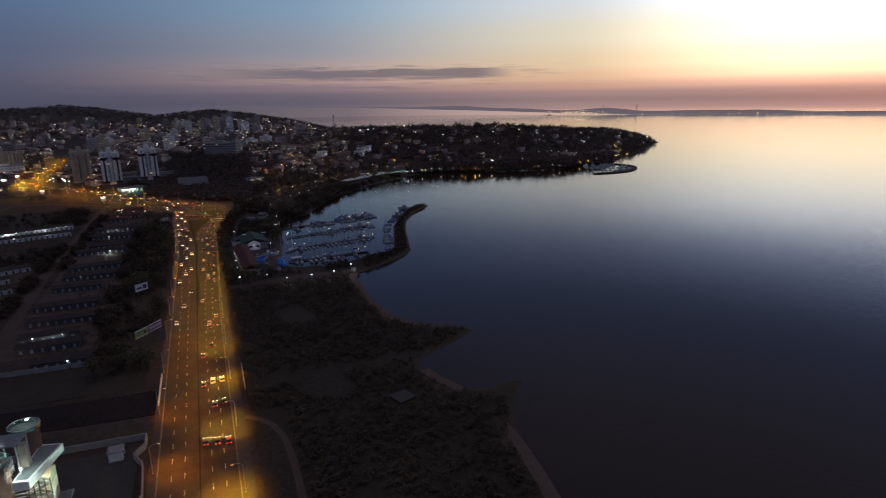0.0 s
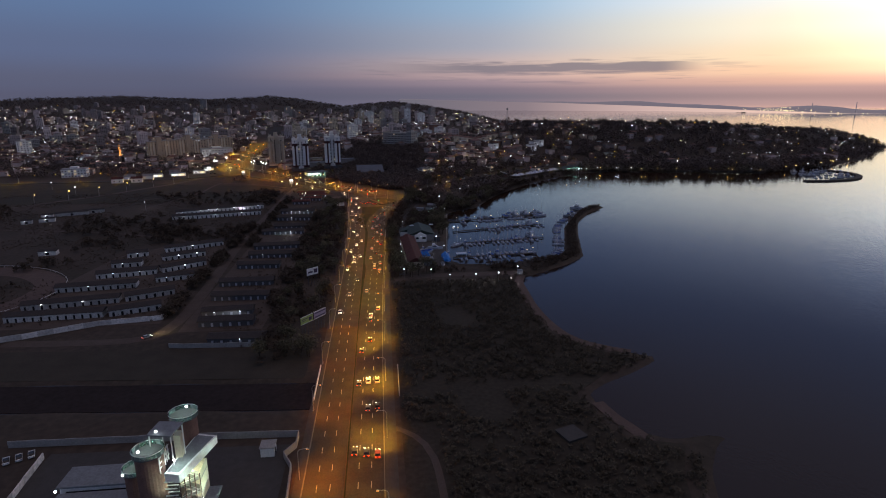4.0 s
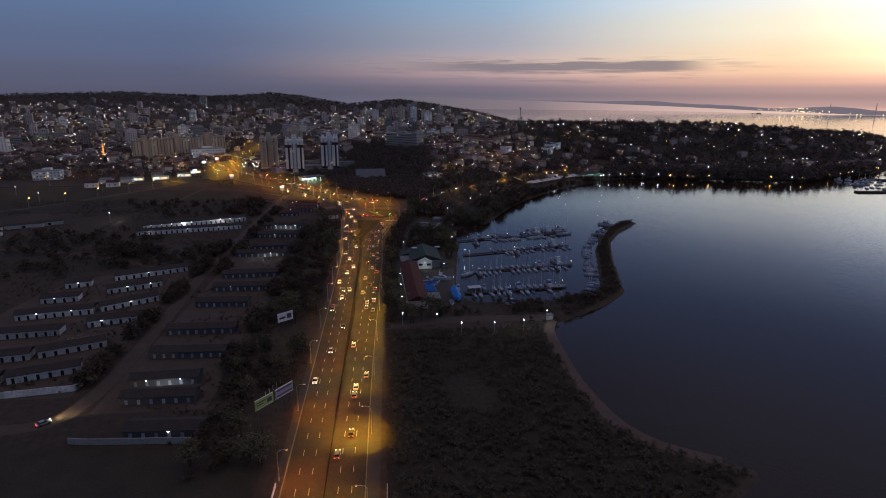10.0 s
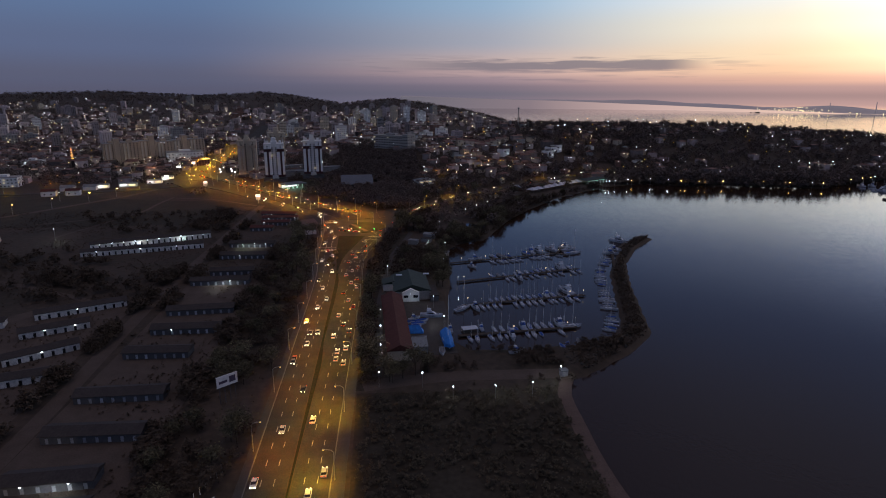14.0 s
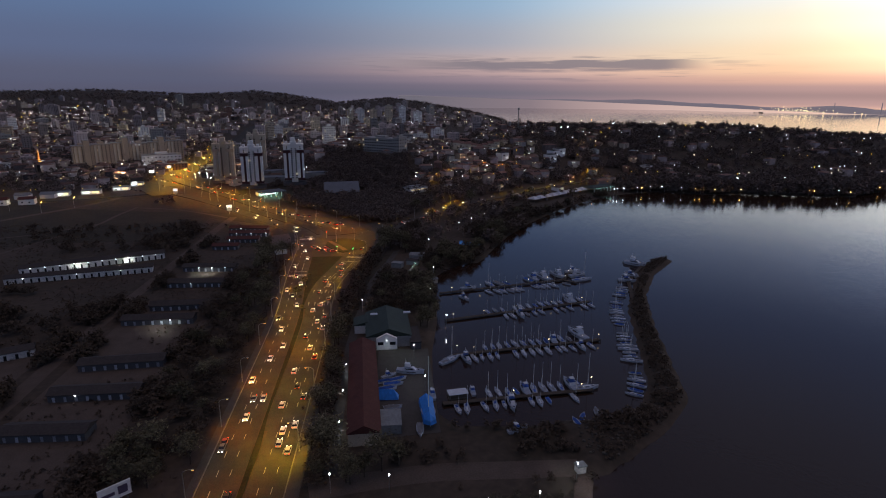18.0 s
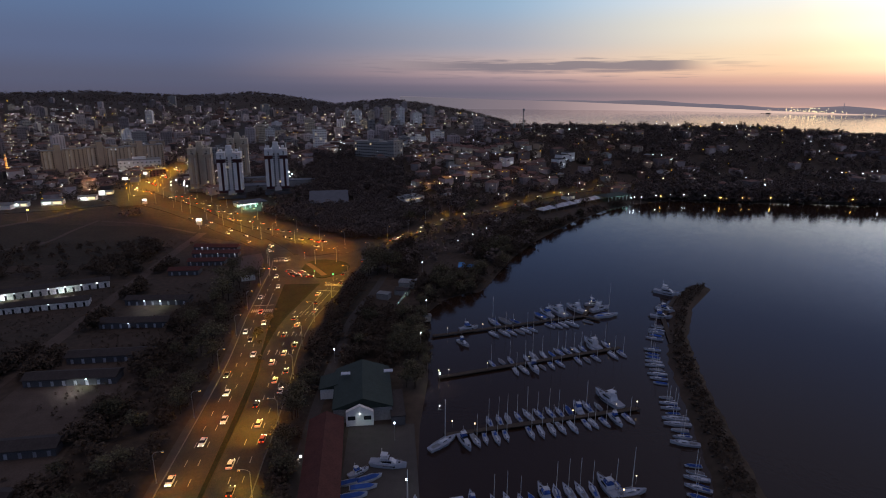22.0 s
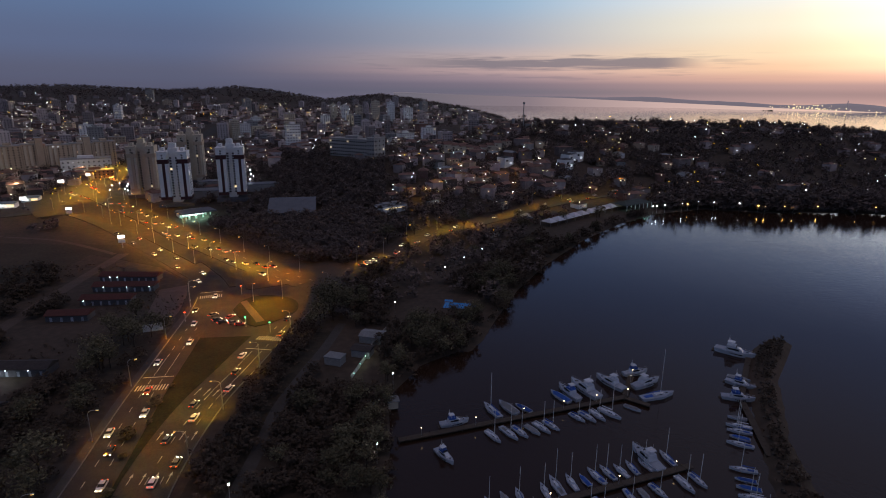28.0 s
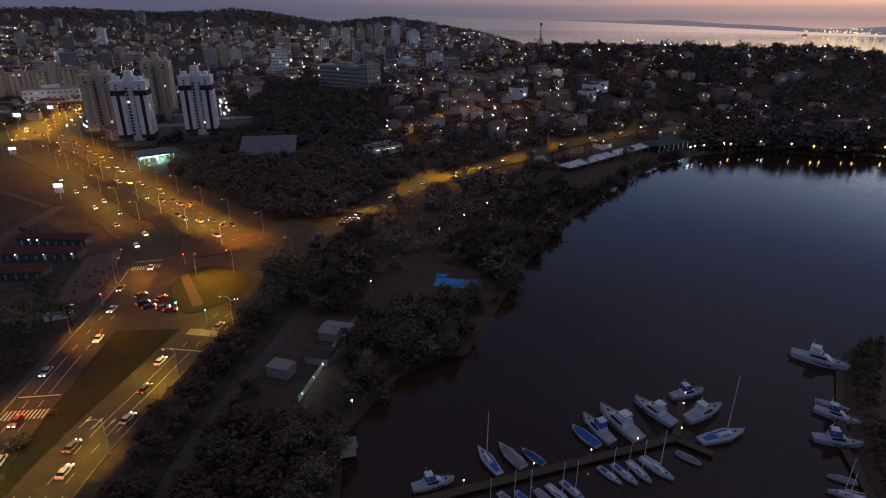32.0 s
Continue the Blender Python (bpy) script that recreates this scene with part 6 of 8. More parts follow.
house("boathouse", 62, 528, 9, 3, 2.6, 10, "cream", "greyroof", 0.5, "small boathouse at the foot of the pier", "hut")

# ---- the lane, sheds and lamps at the edge of the fields ----
lane_ = smooth_line([(-352, 622), (-338, 644), (-318, 668), (-298, 692), (-280, 722), (-262, 752), (-244, 782), (-228, 822)])
tagged(part("road_9", ribbon(Mesh(), lane_, -3.2, 3.2, 0.09, 0.2), M["dirt"]), "pale lane along the edge of the fields", "lane", kind="structure")
for x, y in ((-343, 644), (-322, 668), (-302, 692), (-285, 722), (-266, 752), (-250, 776)):
    put_lamp(x, y, 1, -0.7, 9000, "street lamp with an amber head beside the field lane", AMBER, 4.0, 150)
    # oversized globe added so that the lamp's glow shows from the camera
    e = thing("lamp_globe", pose(x + 2.1, y - 1.5, 9.35), "bright amber globe hung under the lamp arm", "lamp", "globes along the field lane")
    part("globe", Mesh().tube((0, 0, 0), (0, 0, 0.6), 0.45, 0.45, 10), M["far_amber"], e)
for x, y, lx, ly, r, lit in ((-283, 552, 12, 5, 20, True), (-296, 545, 8, 5, 20, True), (-276, 580, 26, 6, 22, False), (-262, 590, 18, 6, 22, False), (-222, 436, 11, 6, 10, True), (-292, 570, 9, 5, 15, True)):
    house("field_shed", x, y, lx, ly, 3.0, r, "limewash", "darkroof", 1.0, "low whitewashed shed in the fields" + (", lamp lit" if lit else ""), "shed", "sheds in the fields", ((0.0, 0.4, 2.2, 1.8, "dark"),))
    if lit:
        e = thing("shed_lamp", pose(x, y - ly / 2 - 0.75, 2.5), "small white lamp on a field shed", "wall lamp", "lamps of the field sheds")
        part("lamp", Mesh().box(-0.25, 0.25, 0, 0.3, 0, 0.3), M["lamp_cool"], e)
for x, y in ((-324, 793), (-302, 797)):
    house("white_house", x, y, 13, 9, 5, 14, "white", "redroof", 2.2, "small white house with a red roof by the lane", "house", "white houses by the lane", ((-0.25, 1.6, 1.4, 1.3, "dark"), (0.2, 1.6, 1.4, 1.3, "dark")))
# spot added without a fixture to brighten the white houses
spot(-312, 782, 7, 2600, WARM, 165)
for x, y in ((-216, 593), (-376, 742), (-330, 700), (-297, 760)):
    copy_thing(TALL_LAMP, pose(x, y, 0, 0, 0, 0) @ Matrix.Scale(1.4, 4))
spot(-216, 592, 8, 1500, (0.85, 1.0, 0.85), 165)
spot(-285, 548, 5, 900, COOL, 165)

# ---- the four tall apartment towers ----
def apartment_tower(x, y, rot, wide, deep, h, wall, trim, label, floors=16):
    z = max(gz(x, y), 0)
    e = thing("apartment_tower", pose(x, y, z, 0, 0, rot), label, "apartment tower", "tall apartment towers")
    a, b = wide / 2, deep / 2
    part("podium", Mesh().box(-a - 2, a + 2, -b - 2, b + 2, 0, 3), M["stablegrey"], e)
    wc, wh = 0.66 * a, 0.34 * a
    for s in (-1, 1):
        w = part("wing", Mesh().box(s * wc - wh, s * wc + wh, -b, b, 6.5 if trim == "maroon" else 3, h), M[wall], e)
        part("trim_strip", Mesh().box(s * wc - 0.1 * a + 0.4, s * wc + 0.1 * a + 0.4, -b - 0.15, -b - 0.01, 7, h - 8.6), M[trim], w)
        part("crown_band", Mesh().box(s * wc - wh - 0.25, s * wc + wh + 0.25, -b - 0.25, b + 0.25, h - 8.6, h - 5.2), M[trim], w)
        part("base_band", Mesh().box(s * wc - wh - 0.22, s * wc + wh + 0.22, -b - 0.22, b + 0.22, 5.5, 8.0), M[trim], w)
        part("parapet", Mesh().box(s * wc - wh - 0.2, s * wc + wh + 0.2, -b - 0.2, b + 0.2, h, h + 0.9), M[wall], w)
        part("penthouse", Mesh().box(s * wc - 1.6, s * wc + 1.0, -b * 0.3, b * 0.6, h + 0.9, h + 3.4), M[wall], w)
        part("aerial", Mesh().tube((s * (wc + 0.7 * wh), 0, h + 0.9), (s * (wc + 0.7 * wh), 0, h + 5.4), 0.35, 0.3, 6), M[wall], w)
        for z in (h - 2.6, h - 4.6):
            part("high_window", Mesh().box(s * wc - 0.6, s * wc + 0.6, -b - 0.07, -b - 0.01, z, z + 1.1), M["glass"], w)
    c = part("core", Mesh().box(-a * 0.32, a * 0.32, -b + 5.0, b - 1.0, 3, h + 3.2), M[wall], e)
    part("tank_room", Mesh().box(-a * 0.26, a * 0.2, -b * 0.1, b * 0.7, h + 3.2, h + 7.0), M[wall], c)
    step_h = (h - 10) / floors
    pane = Mesh().box(-0.75, 0.75, -0.06, 0, 0, 1.25).data("window", M["glass"])
    lit = [Mesh().box(-0.75, 0.75, -0.06, 0, 0, 1.25).data("window", M[k]) for k in ("lit_warm", "lit_cool")]
    rw = random.Random(int(abs(x)))
    for f in range(floors):
        zf = 7 + f * step_h
        for sx, sy, r in (((-0.2 * a, -b + 5.0, 0), (0.2 * a, -b + 5.0, 0), (a, -b * 0.4, 90), (a, b * 0.4, 90)) if trim == "maroon" else ((-0.2 * a, -b + 5.0, 0), (-0.56 * a, -b, 0), (0.56 * a, -b, 0), (a, 0, 90))):
            q = rw.random()
            part("window", lit[0] if q < 0.02 else lit[1] if q < 0.028 else pane, None, e, m=pose(sx, sy, zf, 0, 0, r))
    return e


apartment_tower(-57.5, 851, 8, 21, 14, 43, "white", "maroon", "white apartment tower with maroon strips and bands")
apartment_tower(-101, 848, 8, 22, 14, 43, "white", "maroon", "white apartment tower with maroon strips beside a second one", 15)
apartment_tower(-140, 888, 8, 22, 14, 43, "cream", "ochre", "beige apartment tower with plain ochre bands", 15)
apartment_tower(-112, 930, 8, 21, 14, 44, "cream", "ochre", "beige apartment tower standing behind the white ones", 15)
# spot added without a fixture to brighten the ground between the towers
spot(-60, 905, 26, 9000, WARM, 150, aim=(-80, 880, 0))
for x, y, lx, ly, r in ((-83, 872, 36, 17, 8), (-40, 876, 30, 13, 14), (-122, 872, 20, 12, 8), (-88, 905, 26, 12, 20)):
    house("garage_hall", x, y, lx, ly, 4.6, r, "concrete", "blueroof", 0.8, "low hall with a blue-grey roof among the towers", "hall", "halls among the towers", shape="flat")

# ---- the filling station ----
gs = thing("filling_station", pose(-76, 808, max(gz(-76, 808), 0), 0, 0, 35), "filling station with a white canopy lit teal underneath", "filling station")
part("canopy", Mesh().box(-13, 13, -8, 8, 5.2, 6.2), M["blueroof"], gs)
part("canopy_light", Mesh().box(-11, 11, -6.5, 6.5, 5.1, 5.18), M["lamp_teal"], gs, "glowing teal canopy soffit")
for px in (-9, 9):
    for py in (-5, 5):
        part("column", Mesh().box(px - 0.3, px + 0.3, py - 0.3, py + 0.3, 0, 5.1), M["white"], gs)
part("shop", Mesh().box(-9, 10, 9, 17, 0, 4.5), M["white"], gs)
part("shop_window", Mesh().box(-8, 9, 8.88, 8.97, 1, 3.4), M["lit_cool"], gs)
for px in (-5, 0, 5):
    part("pump", Mesh().box(px - 0.5, px + 0.5, -0.6, 0.6, 0, 2), M["white"], gs)
spot(-76, 808, 5, 15000, TEAL, 170)


# ---- named blocks of the city ----
def block(name, x, y, wide, deep, top, rot, wall, label, category="apartment block", floors=8, bays=6, lit=0.2, group="", seed=1, base=None):
    """A flat-roofed block: walls, parapet roof, and its rows of small windows."""
    z = max(gz(x, y), 0) - 1 if base is None else base
    h = top - z
    e = thing(name, pose(x, y, z, 0, 0, rot), label, category, group)
    part("wall", Mesh().box(-wide / 2, wide / 2, -deep / 2, deep / 2, 0, h), M[wall], e)
    part("roof", Mesh().box(-wide / 2 - 0.3, wide / 2 + 0.3, -deep / 2 - 0.3, deep / 2 + 0.3, h, h + 0.7), M["concrete"], e)
    part("roof_house", Mesh().box(-wide * 0.16, wide * 0.16, -deep * 0.25, deep * 0.25, h + 0.7, h + 3.2), M[wall], e)
    dark, glow = Mesh(), Mesh()
    rw = random.Random(seed)
    for f in range(floors):
        zf = h * (f + 0.45) / (floors + 0.3)
        for i in range(bays):
            xx = -wide / 2 + wide * (i + 0.5) / bays
            (glow if rw.random() < lit else dark).box(xx - 0.8, xx + 0.8, -deep / 2 - 0.08, -deep / 2 - 0.01, zf, zf + 1.2)
            if i < 3:
                yy = -deep / 2 + deep * (i + 0.5) / 3
                for s in (-1, 1):
                    (glow if rw.random() < lit * 0.5 else dark).box(s * (wide / 2 + 0.045) - 0.035, s * (wide / 2 + 0.045) + 0.035, yy - 0.7, yy + 0.7, zf, zf + 1.2)
    tagged(part("window_grid", dark, M["glass"], e), kind="stuff")
    if glow.v:
        tagged(part("lit_window_grid", glow, M["lit_warm" if seed % 3 else "lit_cool"], e), kind="stuff")
    return e


for k in range(6):
    t = k / 5
    bl = block("apartment_block", -364 + 98 * t, 1040 + 62 * t, 23.0, 15, (34, 35, 36, 34, 35, 36)[k], 32, "ochre", "ochre apartment block in a tall stepped row", floors=11, bays=5, lit=0.03, group="row of ochre blocks", seed=k)
    top = (34, 35, 36, 34, 35, 36)[k] - max(gz(-364 + 98 * t, 1040 + 62 * t), 0) + 1
    if k % 2 == 0:
        part("stair_core", Mesh().box(2.0, 9.0, -9.2, 4, 0, top + 7), M["ochre"], bl)
        part("core_cap", Mesh().box(1.7, 9.3, -9.5, 4.3, top + 7, top + 7.6), M["concrete"], bl)
    for xx in (-8, -3.5):
        part("bay_front", Mesh().box(xx - 1.3, xx + 1.3, -8.6, -7.5, 3, top - 1.5), M["cream"], bl)
block("hospital_block", 38, 956, 50, 16, 50, -37, "concrete", "long grey slab building on the wooded knoll", "office building", 5, 18, 0.05, seed=4)
block("hospital_block", 60, 940, 9, 18, 52, -37, "concrete", "pale end tower of the long slab building", "office building", 5, 3, 0.1, seed=5)
block("white_hall", -274, 1072, 50, 22, 19, 25, "white", "broad white commercial building beside the avenue", "commercial building", 3, 10, 0.25, seed=3)
block("white_hall", -188, 1002, 24, 16, 9, 25, "cream", "low commercial building beside the avenue", "commercial building", 2, 6, 0.3, seed=6)
block("brick_hall", -243, 1022, 36, 14, 12, 25, "brick", "low brick commercial building in front of the white hall", "commercial building", 3, 9, 0.12, seed=8)
block("tall_block", -406, 1365, 18, 16, 40, 20, "white", "slim white apartment block", floors=9, bays=4, seed=7)
for k, (x, y, w, top) in enumerate(((58, 1690, 17, 74), (92, 1700, 15, 72), (20, 1730, 14, 64), (-12, 1735, 16, 63), (-38, 1740, 12, 66), (-45, 1590, 18, 47), (6, 1620, 16, 46), (130, 1690, 20, 60))):
    block("tall_block", x, y, w, 14, top, 10, ("cream", "white")[k % 2], "pale apartment block on the far slope", floors=11, bays=4, lit=0.06, group="blocks on the slope", seed=20 + k)
block("white_hall", -406, 860, 30, 16, 11, 12, "white", "white two-storey building behind the trees", "building", 3, 8, 0.2, seed=8)
block("white_hall", -470, 1035, 26, 18, 11, 12, "white", "white building with a flat roof", "building", 3, 7, 0.25, seed=9)
for x, y, lx, lab in ((-246, 870, 16, "white shop with a lit front beside the avenue"), (-240, 896, 13, "small lit shop beside the avenue"), (-268, 850, 18, "long low shop with a lit front"), (-292, 842, 12, "low shop with a lit front behind the trees")):
    house("shop", x, y, lx, 9, 4, 14, "white", "greyroof", 0.6, lab, "shop", "shops round the plaza", ((-0.25, 1.2, lx * 0.35, 1.8, "lit_cool"), (0.25, 1.2, lx * 0.35, 1.8, "lit_warm")), "flat")
    spot(x, y - 8, 5.5, 2600, (1.0, 0.93, 0.82), 160)
for x, y, w in ((-247, 960, 5.5), (-233, 872, 5.0), (-240, 1000, 4.0)):
    e = thing("lit_sign", pose(x, y, max(gz(x, y), 0), 0, 0, 10), "glowing white shop sign on a post", "lit sign", "glowing shop signs")
    part("post", Mesh().tube((0, 0.3, 0), (0, 0.3, 7), 0.2, 0.16), M["metal"], e)
    part("screen", Mesh().box(-w / 2, w / 2, -0.2, 0.2, 5.5, 8.2), M["led"], e)
for x, y in ((-322, 826), (-300, 830)):
    house("white_house", x, y, 13, 9, 4, 8, "white", "greyroof", 2.2, "small white house with a pale pitched roof", "house")
bh = house("lit_pavilion", 71, 812, 24, 12, 5, 36, "white", "greyroof", 1.2, "long white pavilion with a lit clerestory", "pavilion", shape="flat", windows=((0, 3, 20, 0.5, "lit_warm"),))
part("clerestory", Mesh().box(-8, 8, -3, 3, 5.4, 6.4), M["white"], bh)
part("upper_roof", Mesh().box(-8.6, 8.6, -3.6, 3.6, 6.4, 6.8), M["greyroof"], bh)
wh = thing("warehouse", pose(-4, 800, 2, 0, 0, 5), "warehouse with a broad pale sloping sheet roof in the trees", "warehouse")
part("roof", Mesh().add([(-18, 0, 5), (18, 0, 5), (18, 27, 12.2), (-18, 27, 12.2), (-18, 0, 5.3), (18, 0, 5.3), (18, 27, 12.5), (-18, 27, 12.5)], [(4, 5, 6, 7), (3, 2, 1, 0), (0, 1, 5, 4), (1, 2, 6, 5), (2, 3, 7, 6), (3, 0, 4, 7)]), M["blueroof"], wh)
for k in range(0, 12, 2):
    part("roof_rib", Mesh().add([(-17.4 + 3.1 * k + a, y, z) for y, z in ((0, 5.3), (27, 12.5)) for a in (0, 0.2)] + [(-17.4 + 3.1 * k + a, y, z + 0.14) for y, z in ((0, 5.3), (27, 12.5)) for a in (0, 0.2)], [(4, 5, 7, 6), (0, 4, 6, 2), (1, 3, 7, 5), (0, 1, 5, 4)]), M["blueroof"], wh)
part("front_wall", Mesh().box(-17.5, 17.5, 0.6, 0.9, -2, 5.1), M["stablegrey"], wh)
part("rear_wall", Mesh().box(-17.5, 17.5, 26, 26.3, -2, 11.8), M["concrete"], wh)
for x in (-17.5, 17.2):
    part("side_wall", Mesh().add([(x + a, y, z) for a in (0, 0.3) for y, z in ((0.9, -2), (26, -2), (26, 11.8), (0.9, 5.2))], [(0, 1, 2, 3), (7, 6, 5, 4), (2, 6, 7, 3)]), M["concrete"], wh)
# tent roofs and the lit pavilion on the north shore
for k in range(9):
    t = k / 8
    e = thing("tent", pose(188 + 66 * t, 772 + 46 * t, max(gz(188 + 66 * t, 772 + 46 * t), 0), 0, 0, 35), "white pointed event tent in a row by the water", "tent", "row of tents")
    part("canvas", Mesh().add([(-4.4, -5, 3), (4.4, -5, 3), (4.4, 5, 3), (-4.4, 5, 3), (0, 0, 5.6)], [(0, 1, 4), (1, 2, 4), (2, 3, 4), (3, 0, 4), (3, 2, 1, 0)]), M["gel"], e)
    for px, py in ((-4.2, -4.8), (4.2, -4.8), (4.2, 4.8), (-4.2, 4.8)):
        part("pole", Mesh().tube((px, py, 0), (px, py, 3), 0.08, 0.08), M["metal"], e)
pv = thing("shore_pavilion", pose(276, 826, max(gz(276, 826), 0), 0, 0, 28), "open pavilion with a dark roof, lit teal beneath", "pavilion")
part("roof", Mesh().hip(-18, 18, -9, 9, 4.5, 7), M["greenroof"], pv)
for k in range(7):
    part("column", Mesh().box(-16.4 + k * 5.4, -16 + k * 5.4, -8.4, -8, 0, 4.5), M["white"], pv)
part("rear_wall", Mesh().box(-17, 17, 7, 7.4, 0, 4.5), M["cream"], pv)
part("light_strip", Mesh().box(-15, 15, -7.6, -7.2, 4.1, 4.3), M["lamp_teal"], pv)
spot(276, 818, 4.2, 5200, TEAL, 165)
spot(246, 808, 4.2, 500, COOL, 165)

# ---- houses ----
rh = random.Random(21)


def road_gap(x, y):
    return min(float(np.min(np.hypot(l[:, 0] - x, l[:, 1] - y))) for l in (LEFT, RIGHT, FARSIDE, HIGH, BRANCH))


def forest(x, y):
    """Where the woods keep the houses out."""
    return (-62 < x < 62 and 700 < y < 930 and not (-150 < x < -40 and y > 790)) or (x > 380 and (rh.random() < 0.7 or gz(x, y) < 7)) or (330 < x and y < 900)


placed = []
WORDS = {"white": "white", "cream": "cream", "ochre": "ochre", "concrete": "grey", "brick": "brick"}
while len(placed) < 100:
    x, y = rh.uniform(60, 430), rh.uniform(735, 1180)
    if off_shore(x, y) < 38 or road_gap(x, y) < 13 or forest(x, y) or any(abs(x - a) < 12 and abs(y - b) < 11 for a, b in placed):
        continue
    if abs(x - 46) < 50 and abs(y - 950) < 40 or abs(x - 71) < 20 and abs(y - 812) < 14:
        continue
    placed.append((x, y))
    wall = rh.choice(("white", "cream", "concrete", "brick", "ochre", "brick"))
    lx, ly, h = rh.uniform(8, 13), rh.uniform(6.5, 9), rh.choice((3.2, 3.4, 6, 6.2))
    lit = rh.choice(("lit_warm", "lit_warm", "lit_cool", "glass"))
    house("house", x, y, lx, ly, h, rh.choice((35, 35, 125, 40, 30, 80)), wall, rh.choice(("tile", "tile", "tile", "greyroof", "darkroof")), rh.uniform(1.2, 2.2), f"{WORDS[wall]} house with a pitched roof among trees on the slope", "house", "houses on the slope",
          ((-0.25, h - 2.1, 1.3, 1.2, "glass"), (0.22, h - 2.1, 1.4, 1.2, lit)), rh.choice(("gable", "hip", "hip")))
for k in range(8):
    t = k / 7
    house("terrace_house", 136 + 58 * t, 992 + 12 * t, 8.4, 10, 8.5, 12, "cream", "tile", 2.6, "tall gabled terrace house in a joined row", "house", "terrace of gabled houses", ((-0.2, 5.5, 1.2, 1.4, "glass"), (0.2, 2, 1.2, 1.4, "lit_warm")))
for x, y in ((192, 948), (258, 944), (268, 952), (250, 930)):
    house("white_house", x, y, 13, 11, 9, 35, "white", "darkroof", 1.0, "large white stepped house on the hillside", "house", windows=((-0.2, 5, 3, 1.6, "glass"), (0.2, 2, 3, 1.8, "lit_cool")), shape="flat")
# the rest of the town, house by house in one mesh
walls, roofs = Mesh(), Mesh()


def town_house(x, y):
    z = gz(x, y)
    lx, ly, h, a = rh.uniform(8, 17), rh.uniform(7, 12), rh.choice((3.5, 4, 6, 6.5, 7, 9)), rh.choice((12, 24, 102, 40, 70)) + rh.uniform(-6, 6)
    m = pose(x, y, z, 0, 0, a)
    walls.box(-lx / 2, lx / 2, -ly / 2, ly / 2, -2, h, m)
    r = Mesh()
    (r.hip if rh.random() < 0.7 else r.gable)(-lx / 2 - 0.4, lx / 2 + 0.4, -ly / 2 - 0.4, ly / 2 + 0.4, h, h + rh.uniform(0.8, 2.2))
    roofs.add([m @ Vector(p) for p in r.v], r.f)


count = 0
TOWN = []
while count < 3000:
    y = rh.triangular(850, 2400, 1000)
    x = rh.uniform(-1150 - 0.35 * (y - 850), 420)
    if off_shore(x, y) < 40 or forest(x, y) or (y < 1160 and x > 50) or road_gap(x, y) < 20 or (y > 2150 and rh.random() < 0.6):
        continue
    if x < -300 and y < 1000 and rh.random() < 0.4 or noise.noise((x / 130, y / 130, 3)) < -0.28:
        continue
    town_house(x, y)
    TOWN.append((x, y))
    count += 1
for _ in range(150):
    x, y = rh.uniform(380, 1080), rh.uniform(860, 1330)
    if off_shore(x, y) > 30:
        town_house(x, y)
        TOWN.append((x, y))
for _ in range(420):
    x, y = rh.uniform(78, 345), rh.uniform(838, 1130)
    if off_shore(x, y) > 45 and road_gap(x, y) > 16 and not any(abs(x - a) < 9 and abs(y - b) < 8 for a, b in placed) and not (126 < x < 204 and 978 < y < 1018) and (x < 235 or rh.random() < 0.12):
        town_house(x, y)
        TOWN.append((x, y))
        placed.append((x, y))
town = tagged(part("town_houses", walls, M["housewall"]), "many small pale houses on the city slopes", "houses", kind="stuff")
tagged(part("town_roofs", roofs, M["tile"]), "clay and sheet roofs of the city houses", "roofs", kind="stuff")
# pools of lamplight among the houses, from added spots without fixtures
for x, y, w, c in ((112, 858, 4000, AMBER), (136, 880, 5000, AMBER), (160, 893, 5000, SODIUM), (95, 838, 2500, AMBER), (185, 905, 4000, SODIUM), (140, 925, 3000, WARM), (210, 925, 3000, WARM), (102, 762, 7000, AMBER), (230, 990, 3000, COOL), (310, 1010, 3000, WARM),
                   (-270, 930, 9000, WARM), (-320, 990, 9000, WARM), (-230, 1020, 9000, AMBER), (-262, 1044, 5000, WARM), (-420, 960, 8000, COOL), (-150, 960, 8000, WARM), (-500, 900, 6000, WARM), (-360, 880, 6000, SODIUM), (-60, 1010, 6000, WARM), (20, 1010, 6000, COOL)):
    spot(x, y, gz(x, y) + 13, w * (3.6 if x < 60 else 1.6), c, 160)
# unseen warm spots added to brighten the ochre row
for x, y in ((-352, 1012), (-312, 1034), (-268, 1052)):
    spot(x, y - 14, 20, 1900, (1.0, 0.7, 0.42), 165, aim=(x - 8, y + 22, 16))
# scattered apartment blocks over the town
for k in range(64):
    while True:
        y = rh.triangular(960, 2250, 1350)
        x = rh.uniform(-950 - 0.3 * (y - 900), 260)
        if off_shore(x, y) > 60 and road_gap(x, y) > 26 and not forest(x, y) and not (-400 < x < -210 and 1000 < y < 1130) and not (-20 < x < 110 and 900 < y < 1000):
            break
    h = rh.choice((12, 14, 18, 22, 26, 32))
    wall = rh.choice(("white", "cream", "ochre", "concrete", "brick", "concrete"))
    block("town_block", x, y, rh.uniform(13, 24), rh.uniform(11, 15), gz(x, y) + h, rh.uniform(0, 40), wall, f"{WORDS[wall]} apartment block among the city houses", floors=int(h / 3), bays=5, lit=0.06, group="city blocks", seed=100 + k)
